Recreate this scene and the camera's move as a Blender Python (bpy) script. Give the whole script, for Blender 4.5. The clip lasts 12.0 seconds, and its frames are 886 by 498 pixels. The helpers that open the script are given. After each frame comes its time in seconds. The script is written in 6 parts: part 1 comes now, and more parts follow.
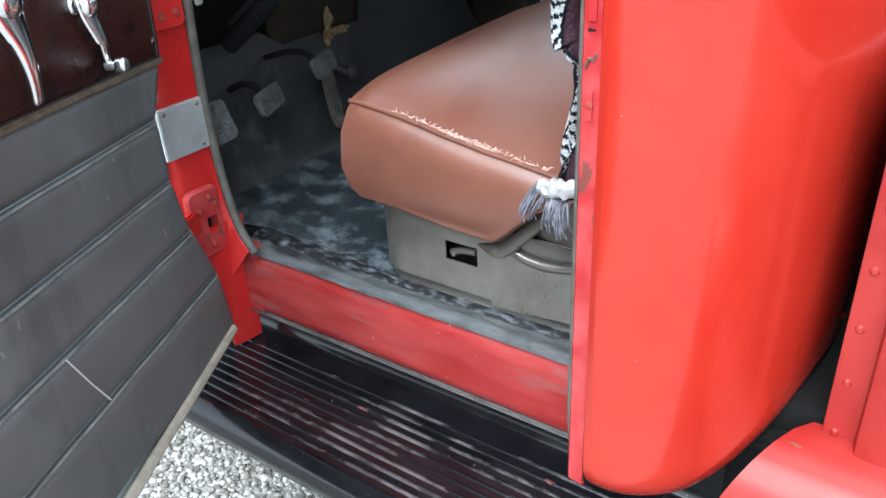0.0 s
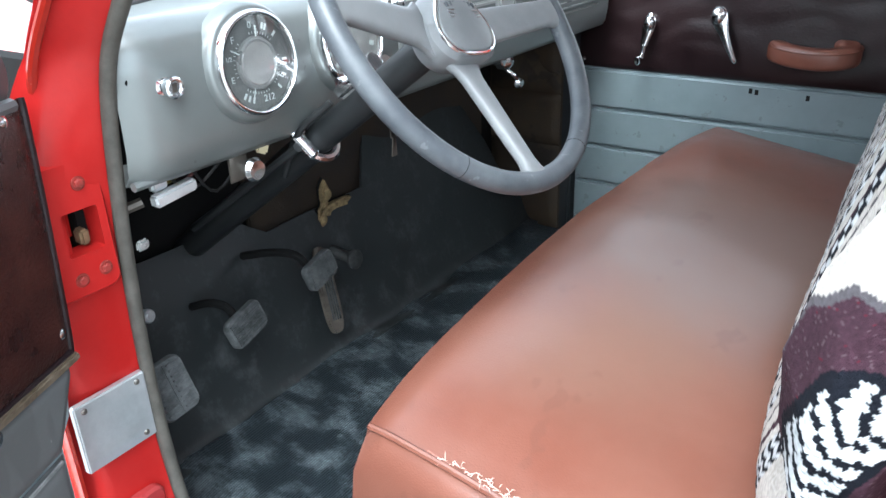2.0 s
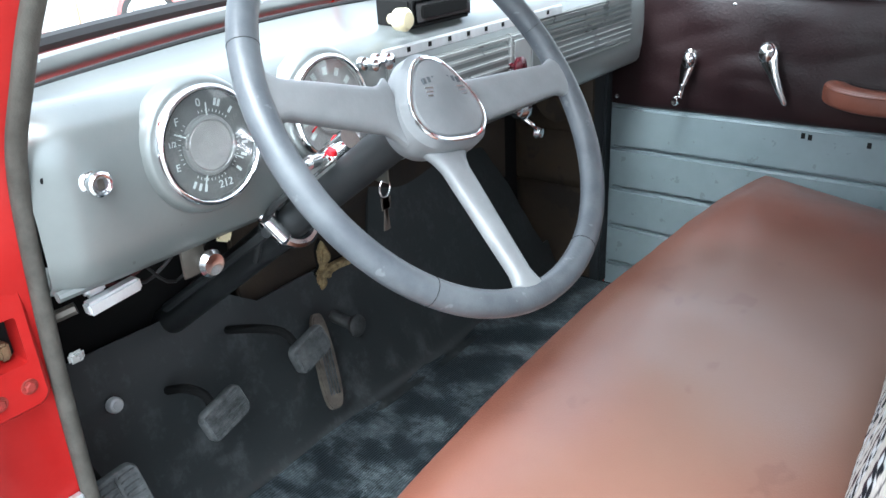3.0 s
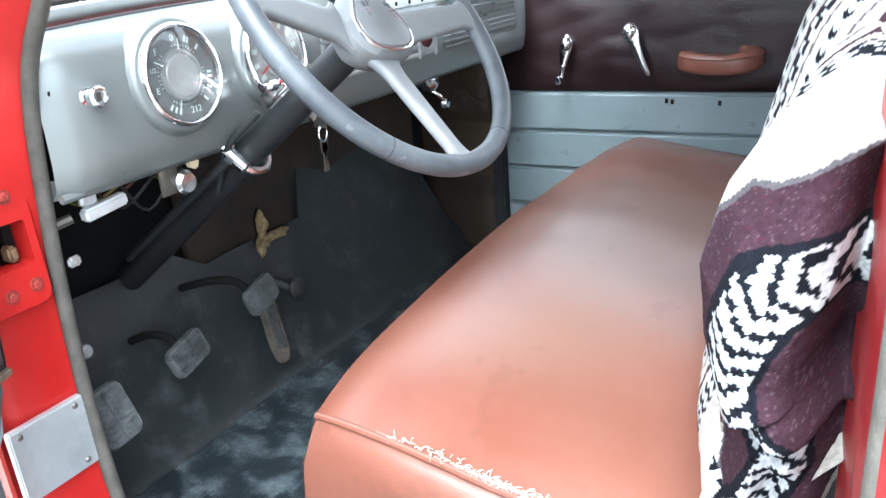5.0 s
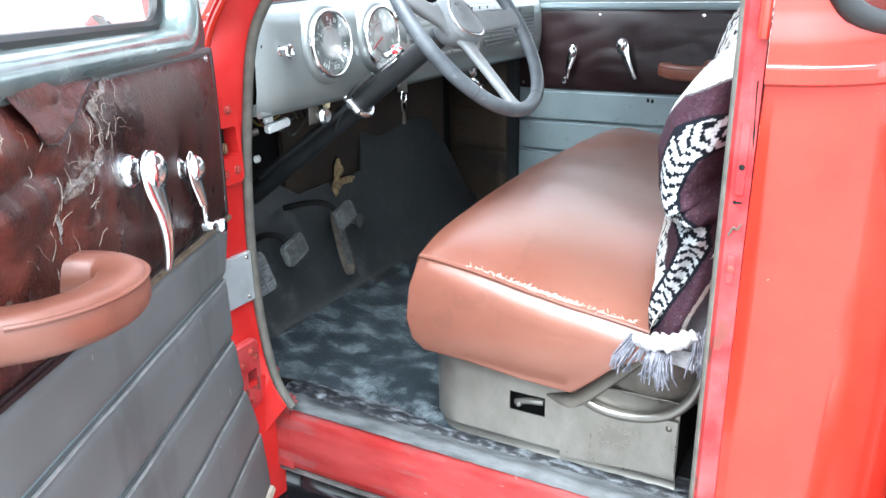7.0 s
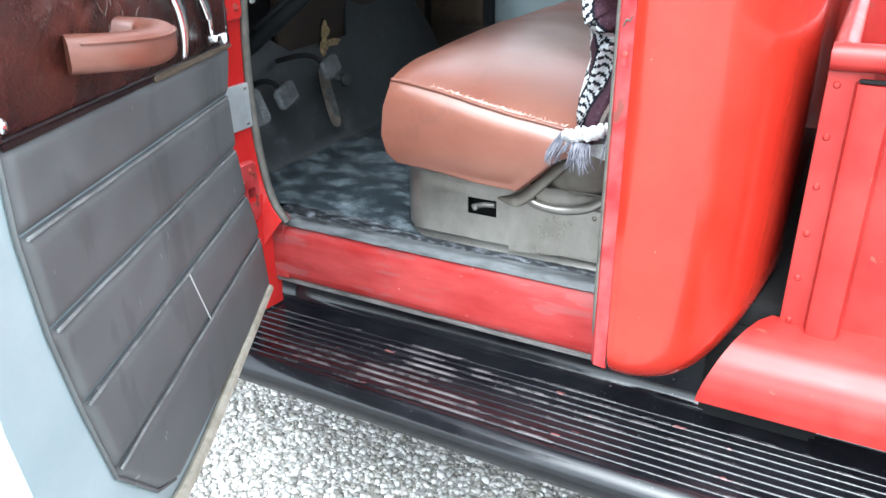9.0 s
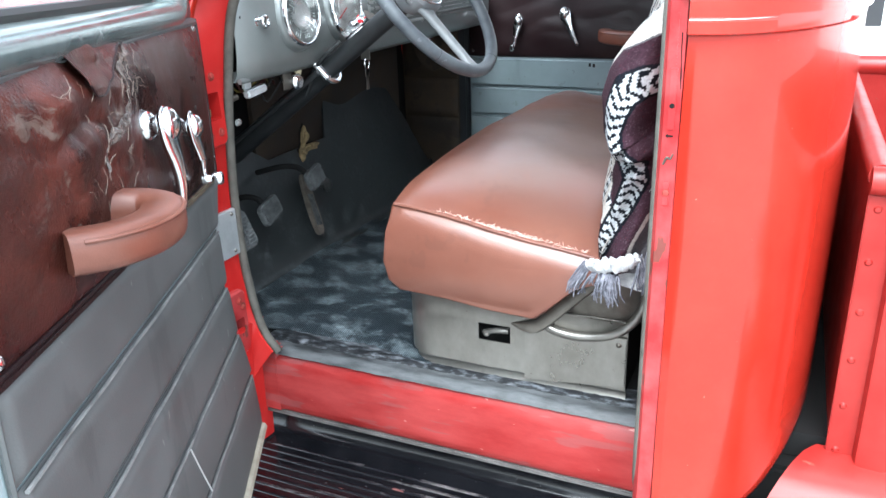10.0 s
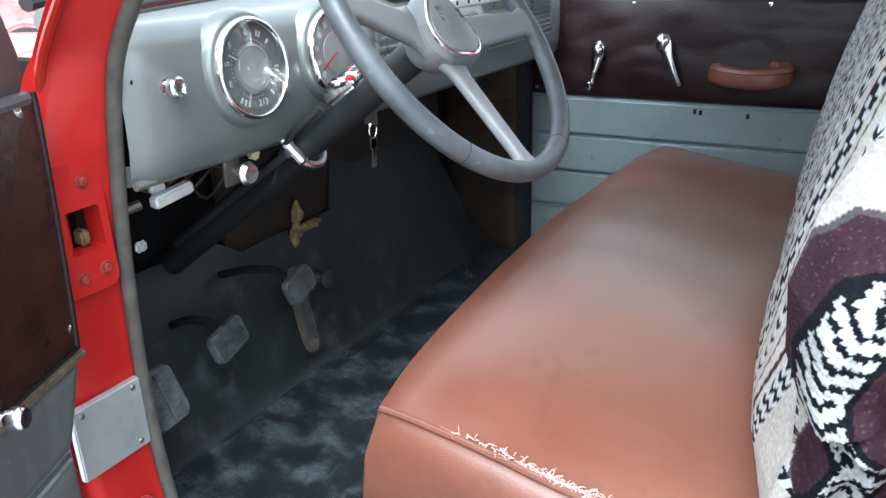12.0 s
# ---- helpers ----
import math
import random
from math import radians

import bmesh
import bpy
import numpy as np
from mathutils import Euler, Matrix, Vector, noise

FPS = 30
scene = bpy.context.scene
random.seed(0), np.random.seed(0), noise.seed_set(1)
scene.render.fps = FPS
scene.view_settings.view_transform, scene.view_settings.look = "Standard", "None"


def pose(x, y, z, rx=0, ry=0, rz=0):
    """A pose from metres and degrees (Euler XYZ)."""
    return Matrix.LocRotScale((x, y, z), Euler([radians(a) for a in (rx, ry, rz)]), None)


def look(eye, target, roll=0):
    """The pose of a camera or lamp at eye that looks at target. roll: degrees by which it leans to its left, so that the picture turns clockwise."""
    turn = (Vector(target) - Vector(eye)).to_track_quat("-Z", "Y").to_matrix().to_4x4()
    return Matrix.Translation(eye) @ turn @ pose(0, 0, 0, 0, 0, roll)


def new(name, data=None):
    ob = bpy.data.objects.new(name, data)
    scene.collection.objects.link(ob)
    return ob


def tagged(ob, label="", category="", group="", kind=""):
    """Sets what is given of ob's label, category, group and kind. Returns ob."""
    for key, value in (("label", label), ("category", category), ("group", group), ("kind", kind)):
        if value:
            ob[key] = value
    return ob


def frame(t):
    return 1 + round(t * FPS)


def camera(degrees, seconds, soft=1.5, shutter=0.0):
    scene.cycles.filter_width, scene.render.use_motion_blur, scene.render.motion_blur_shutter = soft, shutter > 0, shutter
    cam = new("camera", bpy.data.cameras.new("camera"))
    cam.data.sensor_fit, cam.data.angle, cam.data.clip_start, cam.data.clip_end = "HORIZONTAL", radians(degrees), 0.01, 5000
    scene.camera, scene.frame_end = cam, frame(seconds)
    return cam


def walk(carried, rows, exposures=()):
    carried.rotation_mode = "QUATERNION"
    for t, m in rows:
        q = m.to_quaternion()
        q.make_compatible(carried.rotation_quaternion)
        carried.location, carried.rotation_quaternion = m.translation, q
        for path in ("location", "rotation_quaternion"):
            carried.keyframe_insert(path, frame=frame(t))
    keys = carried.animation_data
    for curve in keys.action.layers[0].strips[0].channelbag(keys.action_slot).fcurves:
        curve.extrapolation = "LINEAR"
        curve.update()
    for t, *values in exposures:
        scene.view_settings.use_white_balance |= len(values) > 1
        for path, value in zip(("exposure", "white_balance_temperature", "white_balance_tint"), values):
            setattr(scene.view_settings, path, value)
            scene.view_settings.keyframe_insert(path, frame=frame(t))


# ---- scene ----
cam = camera(59.7, 12.0)
PATH = [
    (0, (0.394, -0.927, 1.426), (-0.657, 0.478, 0.467), -3.4),
    (0.5, (0.222, -0.926, 1.455), (-0.717, 0.559, 0.499), -1.4),
    (1, (0.044, -0.87, 1.487), (-0.848, 0.699, 0.624), -2.3),
    (1.5, (-0.012, -0.684, 1.526), (-0.962, 0.872, 0.705), -1.8),
    (2, (-0.026, -0.501, 1.555), (-1.062, 0.991, 0.717), -1.9),
    (2.5, (-0.063, -0.373, 1.585), (-1.17, 1.086, 0.781), -1.7),
    (2.7, (-0.087, -0.311, 1.589), (-1.2, 1.135, 0.77), -2.6),
    (4.3, (0.041, -0.292, 1.614), (-1.192, 1.057, 0.801), -2.4),
    (4.5, (0.028, -0.334, 1.586), (-1.162, 1.044, 0.759), -3.4),
    (5, (0.009, -0.538, 1.479), (-0.935, 1.08, 0.778), -4.8),
    (5.5, (-0.04, -0.681, 1.462), (-0.921, 0.952, 0.713), -1.4),
    (6, (0.081, -0.854, 1.464), (-0.906, 0.755, 0.803), -1.9),
    (6.5, (0.149, -0.994, 1.488), (-0.815, 0.636, 0.845), -1.3),
    (6.7, (0.151, -1.033, 1.485), (-0.756, 0.627, 0.834), -1.5),
    (8.3, (0.269, -1.284, 1.415), (-0.674, 0.332, 0.707), 0.7),
    (8.5, (0.308, -1.312, 1.399), (-0.628, 0.29, 0.652), -0.0),
    (9, (0.357, -1.347, 1.383), (-0.501, 0.247, 0.535), -0.8),
    (9.5, (0.343, -1.351, 1.414), (-0.476, 0.293, 0.623), -0.8),
    (10, (0.188, -1.255, 1.474), (-0.586, 0.446, 0.762), -1.9),
    (10.5, (0.055, -1.158, 1.479), (-0.578, 0.59, 0.741), -2.5),
    (11, (0.021, -0.98, 1.469), (-0.662, 0.777, 0.799), -0.9),
    (11.5, (0.008, -0.789, 1.49), (-0.861, 0.87, 0.789), -1.4),
    (12, (-0.058, -0.597, 1.502), (-0.977, 1.028, 0.783), -1.8),
]
EXPOSURES = [(0.0, 2.05, 5700, 2), (0.6, 2.2, 5700, 2), (2.0, 2.7, 5700, 2), (2.6, 2.88, 5700, 2), (4.5, 3.0, 5700, 2), (5.0, 3.2, 5700, 2), (6.5, 3.1, 5700, 2), (8.5, 2.8, 5700, 2), (9.5, 2.65, 5700, 2), (10.5, 2.5, 5700, 2), (12.0, 2.4, 5700, 2)]
walk(cam, [(t, look(eye, target, roll)) for t, eye, target, roll in PATH], EXPOSURES)


# ---- light ----
world = bpy.data.worlds.new("sky")
scene.world = world
world.use_nodes = True
wn = world.node_tree.nodes
sky = wn.new("ShaderNodeTexSky")
sky.sky_type = "NISHITA"
sky.sun_disc = False
sky.sun_elevation, sky.sun_rotation = radians(57), radians(172)
sky.dust_density = 4.0
veil = wn.new("ShaderNodeHueSaturation")  # high thin overcast
veil.inputs["Saturation"].default_value = 0.22
world.node_tree.links.new(sky.outputs[0], veil.inputs["Color"])
world.node_tree.links.new(veil.outputs[0], wn["Background"].inputs[0])
wn["Background"].inputs[1].default_value = 0.145
sun_data = bpy.data.lights.new("sun", "SUN")
sun_data.energy, sun_data.angle, sun_data.color = 0.74, radians(60), (1.0, 0.98, 0.95)
sun = new("sun", sun_data)
sun.matrix_world = look((0.27, -1.9, 2.95), (0, 0, 0))


# ---- materials ----
def mat(name, color, rough=0.5, metal=0.0, coat=0.0, spec=0.5):
    m = bpy.data.materials.new(name)
    m.use_nodes = True
    b = m.node_tree.nodes["Principled BSDF"]
    b.inputs["Base Color"].default_value = (*color, 1)
    b.inputs["Roughness"].default_value = rough
    b.inputs["Metallic"].default_value = metal
    b.inputs["Coat Weight"].default_value = coat
    b.inputs["Specular IOR Level"].default_value = spec
    return m


def noisy(name, dark, light, scale=8.0, rough=(0.4, 0.6), bump=0.0, bump_scale=60.0, metal=0.0, coat=0.0, detail=6.0, low=0.35, high=0.65, spec=0.5, stretch=(1, 1, 1)):
    """A surface whose colour and gloss wander between two states, with a fine relief."""
    m = mat(name, dark, rough[0], metal, coat, spec)
    n, l = m.node_tree.nodes, m.node_tree.links
    b = n["Principled BSDF"]
    co = n.new("ShaderNodeTexCoord")
    mp = n.new("ShaderNodeMapping")
    mp.inputs["Scale"].default_value = stretch
    l.new(co.outputs["Object"], mp.inputs[0])
    t = n.new("ShaderNodeTexNoise")
    t.inputs["Scale"].default_value, t.inputs["Detail"].default_value, t.inputs["Roughness"].default_value = scale, detail, 0.65
    l.new(mp.outputs[0], t.inputs["Vector"])
    r = n.new("ShaderNodeValToRGB")
    r.color_ramp.elements[0].position, r.color_ramp.elements[1].position = low, high
    r.color_ramp.elements[0].color, r.color_ramp.elements[1].color = (*dark, 1), (*light, 1)
    l.new(t.outputs[0], r.inputs[0])
    l.new(r.outputs[0], b.inputs["Base Color"])
    g = n.new("ShaderNodeMapRange")
    g.inputs["From Min"].default_value, g.inputs["From Max"].default_value = low, high
    g.inputs["To Min"].default_value, g.inputs["To Max"].default_value = rough
    l.new(t.outputs[0], g.inputs[0])
    l.new(g.outputs[0], b.inputs["Roughness"])
    if bump:
        t2 = n.new("ShaderNodeTexNoise")
        t2.inputs["Scale"].default_value, t2.inputs["Detail"].default_value = bump_scale, 4.0
        l.new(mp.outputs[0], t2.inputs["Vector"])
        bp = n.new("ShaderNodeBump")
        bp.inputs["Strength"].default_value, bp.inputs["Distance"].default_value = bump, 0.002
        l.new(t2.outputs[0], bp.inputs["Height"])
        l.new(bp.outputs[0], b.inputs["Normal"])
    return m


RED = noisy("red_paint", (0.34, 0.017, 0.009), (0.385, 0.024, 0.013), 5, (0.17, 0.25), 0.02, 300, coat=0.45, spec=0.38)
RED_WORN = noisy("worn_red_paint", (0.21, 0.012, 0.012), (0.31, 0.038, 0.036), 14, (0.3, 0.6), 0.12, 200, detail=12, stretch=(0.4, 1, 1.3), spec=0.35)
RED_DARK = noisy("jamb_red_paint", (0.40, 0.013, 0.012), (0.46, 0.022, 0.020), 9, (0.28, 0.42), 0.06, 220, spec=0.3)
JAMB = noisy("worn_jamb_paint", (0.30, 0.018, 0.020), (0.46, 0.080, 0.080), 13, (0.3, 0.5), 0.15, 90, spec=0.3, low=0.4, high=0.75, detail=10)
RUBBER = noisy("black_rubber_mat", (0.010, 0.013, 0.016), (0.02, 0.024, 0.027), 6, (0.5, 0.7), 0.2, 300)
SCUFF = noisy("scuffed_sill_strip", (0.010, 0.011, 0.013), (0.12, 0.130, 0.145), 80, (0.35, 0.75), 0.5, 150, low=0.48, high=0.66, detail=12, stretch=(0.5, 1.3, 1))
STRIPGREY = noisy("grey_sill_rubber", (0.020, 0.022, 0.024), (0.080, 0.085, 0.090), 26, (0.45, 0.75), 0.4, 150, low=0.38, high=0.62, detail=12, stretch=(0.4, 1.5, 1))
TAN = noisy("brown_vinyl", (0.130, 0.046, 0.030), (0.160, 0.063, 0.042), 5, (0.30, 0.42), 0.15, 450, detail=4, coat=0.32)
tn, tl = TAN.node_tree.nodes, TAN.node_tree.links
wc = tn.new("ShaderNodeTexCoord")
wsep = tn.new("ShaderNodeMapping")  # greyish sheen on the middle of the bench, mixed into the colour
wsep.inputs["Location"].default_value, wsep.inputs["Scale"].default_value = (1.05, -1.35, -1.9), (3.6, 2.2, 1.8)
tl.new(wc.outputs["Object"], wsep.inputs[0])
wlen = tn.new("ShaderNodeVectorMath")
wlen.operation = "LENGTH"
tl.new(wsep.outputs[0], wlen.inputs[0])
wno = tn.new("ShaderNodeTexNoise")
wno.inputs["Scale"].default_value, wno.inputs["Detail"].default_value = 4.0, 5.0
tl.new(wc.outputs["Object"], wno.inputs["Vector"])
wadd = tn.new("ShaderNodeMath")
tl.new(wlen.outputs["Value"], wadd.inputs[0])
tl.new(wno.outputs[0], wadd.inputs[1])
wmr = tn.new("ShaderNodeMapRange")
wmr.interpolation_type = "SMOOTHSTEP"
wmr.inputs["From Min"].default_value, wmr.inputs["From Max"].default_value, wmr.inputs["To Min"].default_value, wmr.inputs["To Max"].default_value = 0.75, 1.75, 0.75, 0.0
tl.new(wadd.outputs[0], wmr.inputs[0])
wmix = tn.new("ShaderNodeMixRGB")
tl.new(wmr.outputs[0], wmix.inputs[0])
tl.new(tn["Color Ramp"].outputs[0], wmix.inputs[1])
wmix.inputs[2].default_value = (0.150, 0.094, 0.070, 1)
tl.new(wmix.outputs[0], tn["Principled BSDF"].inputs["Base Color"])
tn["Principled BSDF"].inputs["Coat Roughness"].default_value = 0.22
ARM = noisy("brown_armrest_vinyl", (0.125, 0.044, 0.028), (0.165, 0.060, 0.040), 12, (0.3, 0.42), 0.1, 500)
MAROON = noisy("maroon_vinyl", (0.010, 0.0045, 0.0055), (0.017, 0.0075, 0.0085), 7, (0.30, 0.45), 0.3, 220, spec=0.35)
GREY_VINYL = noisy("grey_vinyl", (0.080, 0.084, 0.083), (0.112, 0.116, 0.115), 3.5, (0.52, 0.68), 0.15, 400, detail=8)
BLUE_VINYL = noisy("bluegrey_vinyl", (0.145, 0.183, 0.198), (0.178, 0.220, 0.236), 5, (0.35, 0.5), 0.1, 400)
DASH = noisy("grey_dash_paint", (0.165, 0.180, 0.178), (0.200, 0.215, 0.211), 4, (0.28, 0.36), 0.05, 500, metal=0.35, coat=0.2)
GREYSTEEL = noisy("bare_steel", (0.17, 0.158, 0.140), (0.30, 0.288, 0.266), 6, (0.24, 0.42), 0.06, 120, metal=0.82, low=0.32, high=0.62, detail=10, stretch=(1, 1, 0.6))
DARKSTEEL = noisy("dull_steel", (0.08, 0.07, 0.06), (0.16, 0.145, 0.125), 12, (0.4, 0.6), 0.1, 120, metal=0.6)
WHEELGREY = noisy("grey_wheel_plastic", (0.135, 0.142, 0.148), (0.19, 0.197, 0.203), 10, (0.35, 0.5), 0.06, 400)
RIMGREY = noisy("blue_grey_rim", (0.047, 0.053, 0.062), (0.085, 0.094, 0.103), 18, (0.35, 0.5), 0.08, 400)
CHROME = mat("chrome", (0.80, 0.81, 0.82), 0.13, 1.0)
ALU = noisy("aluminium_plate", (0.52, 0.56, 0.575), (0.70, 0.74, 0.755), 14, (0.3, 0.45), 0.05, 200, metal=0.6)
WINDLACE = noisy("grey_windlace", (0.062, 0.058, 0.049), (0.105, 0.098, 0.084), 40, (0.6, 0.8), 0.3, 600)
LINING = noisy("pale_headlining", (0.50, 0.49, 0.46), (0.58, 0.57, 0.54), 6, (0.8, 0.95), 0.2, 400)
# near-black; also puts the shade of recesses and hidden sides into the colour
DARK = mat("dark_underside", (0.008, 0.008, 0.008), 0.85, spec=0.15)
BROWNPAD = noisy("brown_fibre_board", (0.014, 0.010, 0.008), (0.040, 0.028, 0.018), 10, (0.7, 0.9), 0.4, 200)
SATIN = noisy("satin_bright_metal", (0.62, 0.64, 0.65), (0.74, 0.76, 0.77), 40, (0.28, 0.4), 0.05, 300, metal=0.5)
CREAM = mat("cream_plastic", (0.62, 0.55, 0.36), 0.35)
REDPLASTIC = mat("red_plastic", (0.6, 0.01, 0.02), 0.25)
GLASS = bpy.data.materials.new("gauge_glass")
GLASS.use_nodes = True
gb = GLASS.node_tree.nodes["Principled BSDF"]
gb.inputs["Transmission Weight"].default_value, gb.inputs["Roughness"].default_value, gb.inputs["IOR"].default_value = 1.0, 0.0, 1.45


def specks(m, color, scale, least, amount=1.0, stretch=(1, 1, 1)):
    """Sparse small marks of another colour: chips, grit, stains."""
    n, l = m.node_tree.nodes, m.node_tree.links
    b = n["Principled BSDF"]
    co = n.new("ShaderNodeTexCoord")
    mp = n.new("ShaderNodeMapping")
    mp.inputs["Scale"].default_value, mp.inputs["Location"].default_value = stretch, (3.1, 1.7, 0.4)
    l.new(co.outputs["Object"], mp.inputs[0])
    t = n.new("ShaderNodeTexNoise")
    t.inputs["Scale"].default_value, t.inputs["Detail"].default_value, t.inputs["Roughness"].default_value = scale, 3.0, 0.6
    l.new(mp.outputs[0], t.inputs["Vector"])
    g = n.new("ShaderNodeMapRange")
    g.inputs["From Min"].default_value, g.inputs["From Max"].default_value, g.inputs["To Max"].default_value = least, least + 0.03, amount
    l.new(t.outputs[0], g.inputs[0])
    mix = n.new("ShaderNodeMixRGB")
    l.new(g.outputs[0], mix.inputs[0])
    l.new(b.inputs["Base Color"].links[0].from_socket, mix.inputs[1])
    mix.inputs[2].default_value = (*color, 1)
    l.new(mix.outputs[0], b.inputs["Base Color"])


specks(RED, (0.50, 0.20, 0.16), 110, 0.735, 0.7)
specks(GREY_VINYL, (0.22, 0.23, 0.22), 45, 0.69, 0.7, (1, 1, 0.5))
specks(GREY_VINYL, (0.045, 0.048, 0.046), 9, 0.60, 0.28, (1, 1, 0.35))
specks(RED_WORN, (0.17, 0.075, 0.075), 18, 0.55, 0.38, (0.25, 1, 1.4))
specks(RED_WORN, (0.42, 0.22, 0.19), 60, 0.69, 0.6, (0.4, 1, 1))
specks(JAMB, (0.10, 0.045, 0.035), 30, 0.64, 0.8, (1, 1, 0.5))
specks(GREYSTEEL, (0.10, 0.075, 0.055), 38, 0.68, 0.55)
specks(TAN, (0.10, 0.040, 0.028), 12, 0.62, 0.35, (1, 0.6, 1))
specks(BLUE_VINYL, (0.09, 0.11, 0.12), 30, 0.66, 0.5)
specks(DASH, (0.12, 0.125, 0.122), 60, 0.70, 0.6)
specks(RIMGREY, (0.20, 0.215, 0.23), 40, 0.66, 0.3)


# ---- builders ----
def mesh_of(bm, name, material, smooth=True, sharp=40):
    bmesh.ops.recalc_face_normals(bm, faces=bm.faces)
    me = bpy.data.meshes.new(name)
    bm.to_mesh(me)
    bm.free()
    me.materials.append(material)
    if smooth:
        me.polygons.foreach_set("use_smooth", [True] * len(me.polygons))
        me.set_sharp_from_angle(angle=radians(sharp))
    return me


def part(name, bm, material, parent=None, label="", smooth=True, sharp=40):
    """Links a bmesh as one mesh object under a thing or a part."""
    ob = new(name, mesh_of(bm, name, material, smooth, sharp))
    if parent and parent.parent and parent.parent.parent:
        parent = parent.parent  # thing > part > sub-part, no deeper
    if parent:
        ob.parent = parent
    return tagged(ob, label)


def empty(name, label, category, m=None):
    ob = new(name)
    ob.empty_display_size = 0.1
    if m:
        ob.matrix_world = m
    return tagged(ob, label, category)


def box(x0, x1, y0, y1, z0, z1, bevel=0.0, seg=2):
    bm = bmesh.new()
    bmesh.ops.create_cube(bm, size=1)
    for v in bm.verts:
        v.co = Vector(((x0 + x1) / 2 + v.co.x * (x1 - x0), (y0 + y1) / 2 + v.co.y * (y1 - y0), (z0 + z1) / 2 + v.co.z * (z1 - z0)))
    if bevel:
        bmesh.ops.bevel(bm, geom=bm.edges[:], offset=bevel, segments=seg, affect="EDGES")
    return bm


def grid(nu, nv, fn, close_u=False, close_v=False):
    """A sheet of fn(u, v) with u and v from 0 to 1."""
    bm = bmesh.new()
    vs = [[bm.verts.new(fn(i / (nu if close_u else nu - 1), j / (nv if close_v else nv - 1))) for j in range(nv)] for i in range(nu)]
    for i in range(nu if close_u else nu - 1):
        for j in range(nv if close_v else nv - 1):
            bm.faces.new((vs[i][j], vs[(i + 1) % nu][j], vs[(i + 1) % nu][(j + 1) % nv], vs[i][(j + 1) % nv]))
    return bm


def thick(bm, d):
    """Gives a sheet a thickness d along its normals."""
    bmesh.ops.recalc_face_normals(bm, faces=bm.faces)
    bmesh.ops.solidify(bm, geom=bm.faces[:], thickness=d)
    return bm


def spline(pts, n):
    """n points along a smooth curve through pts."""
    pts = [Vector(p) for p in pts]
    ext = [pts[0] * 2 - pts[1]] + pts + [pts[-1] * 2 - pts[-2]]
    out = []
    for k in range(n):
        s = k / (n - 1) * (len(pts) - 1)
        i = min(int(s), len(pts) - 2)
        t = s - i
        a, b, c, d = ext[i:i + 4]
        out.append(0.5 * (2 * b + (c - a) * t + (2 * a - 5 * b + 4 * c - d) * t * t + (3 * b - a - 3 * c + d) * t ** 3))
    return out


def tube(path, r, seg=12, closed=False, flat=1.0):
    """A round bar along points; r is a number or one for each point."""
    path = [Vector(p) for p in path]
    n = len(path)
    bm = bmesh.new()
    rings, side = [], None
    for i, p in enumerate(path):
        a = path[(i - 1) % n] if closed or i else p
        b = path[(i + 1) % n] if closed or i < n - 1 else p
        d = (b - a).normalized()
        if side is None:
            side = d.orthogonal().normalized()
        side = (side - d * side.dot(d)).normalized()
        up = d.cross(side)
        rad = r[i] if isinstance(r, (list, tuple)) else r
        rings.append([bm.verts.new(p + rad * (math.cos(2 * math.pi * k / seg) * side + flat * math.sin(2 * math.pi * k / seg) * up)) for k in range(seg)])
    for i in range(n if closed else n - 1):
        q, w = rings[i], rings[(i + 1) % n]
        for k in range(seg):
            bm.faces.new((q[k], q[(k + 1) % seg], w[(k + 1) % seg], w[k]))
    if not closed:
        bm.faces.new(rings[0][::-1])
        bm.faces.new(rings[-1])
    return bm


def turned(profile, m=None, seg=32):
    """A body of revolution about z from (radius, height) pairs, then posed by m."""
    bm = bmesh.new()
    rings = []
    for r, z in profile:
        if r < 1e-6:
            rings.append([bm.verts.new((0, 0, z))])
        else:
            rings.append([bm.verts.new((r * math.cos(2 * math.pi * k / seg), r * math.sin(2 * math.pi * k / seg), z)) for k in range(seg)])
    for q, w in zip(rings, rings[1:]):
        for k in range(seg):
            a, b = (q[k % len(q)], q[(k + 1) % len(q)]), (w[k % len(w)], w[(k + 1) % len(w)])
            f = list(dict.fromkeys((a[0], a[1], b[1], b[0])))
            if len(f) > 2:
                bm.faces.new(f)
    if m:
        bm.transform(m)
    return bm


def join(*bms):
    out = bmesh.new()
    for b in bms:
        me = bpy.data.meshes.new("t")
        b.to_mesh(me)
        b.free()
        out.from_mesh(me)
        bpy.data.meshes.remove(me)
    return out


def moved(bm, m):
    bm.transform(m)
    return bm


def prism(outline, depth, m=None, bevel=0.0):
    """A plate with the given (x, y) outline, from z = 0 to depth."""
    bm = bmesh.new()
    f = bm.faces.new([bm.verts.new((x, y, 0)) for x, y in outline])
    r = bmesh.ops.extrude_face_region(bm, geom=[f])
    bmesh.ops.translate(bm, verts=[v for v in r["geom"] if isinstance(v, bmesh.types.BMVert)], vec=(0, 0, depth))
    if bevel:
        bmesh.ops.recalc_face_normals(bm, faces=bm.faces)
        bmesh.ops.bevel(bm, geom=[e for e in bm.edges if e.verts[0].co.z > depth / 2 and e.verts[1].co.z > depth / 2], offset=bevel, segments=2, affect="EDGES")
    if m:
        bm.transform(m)
    return bm


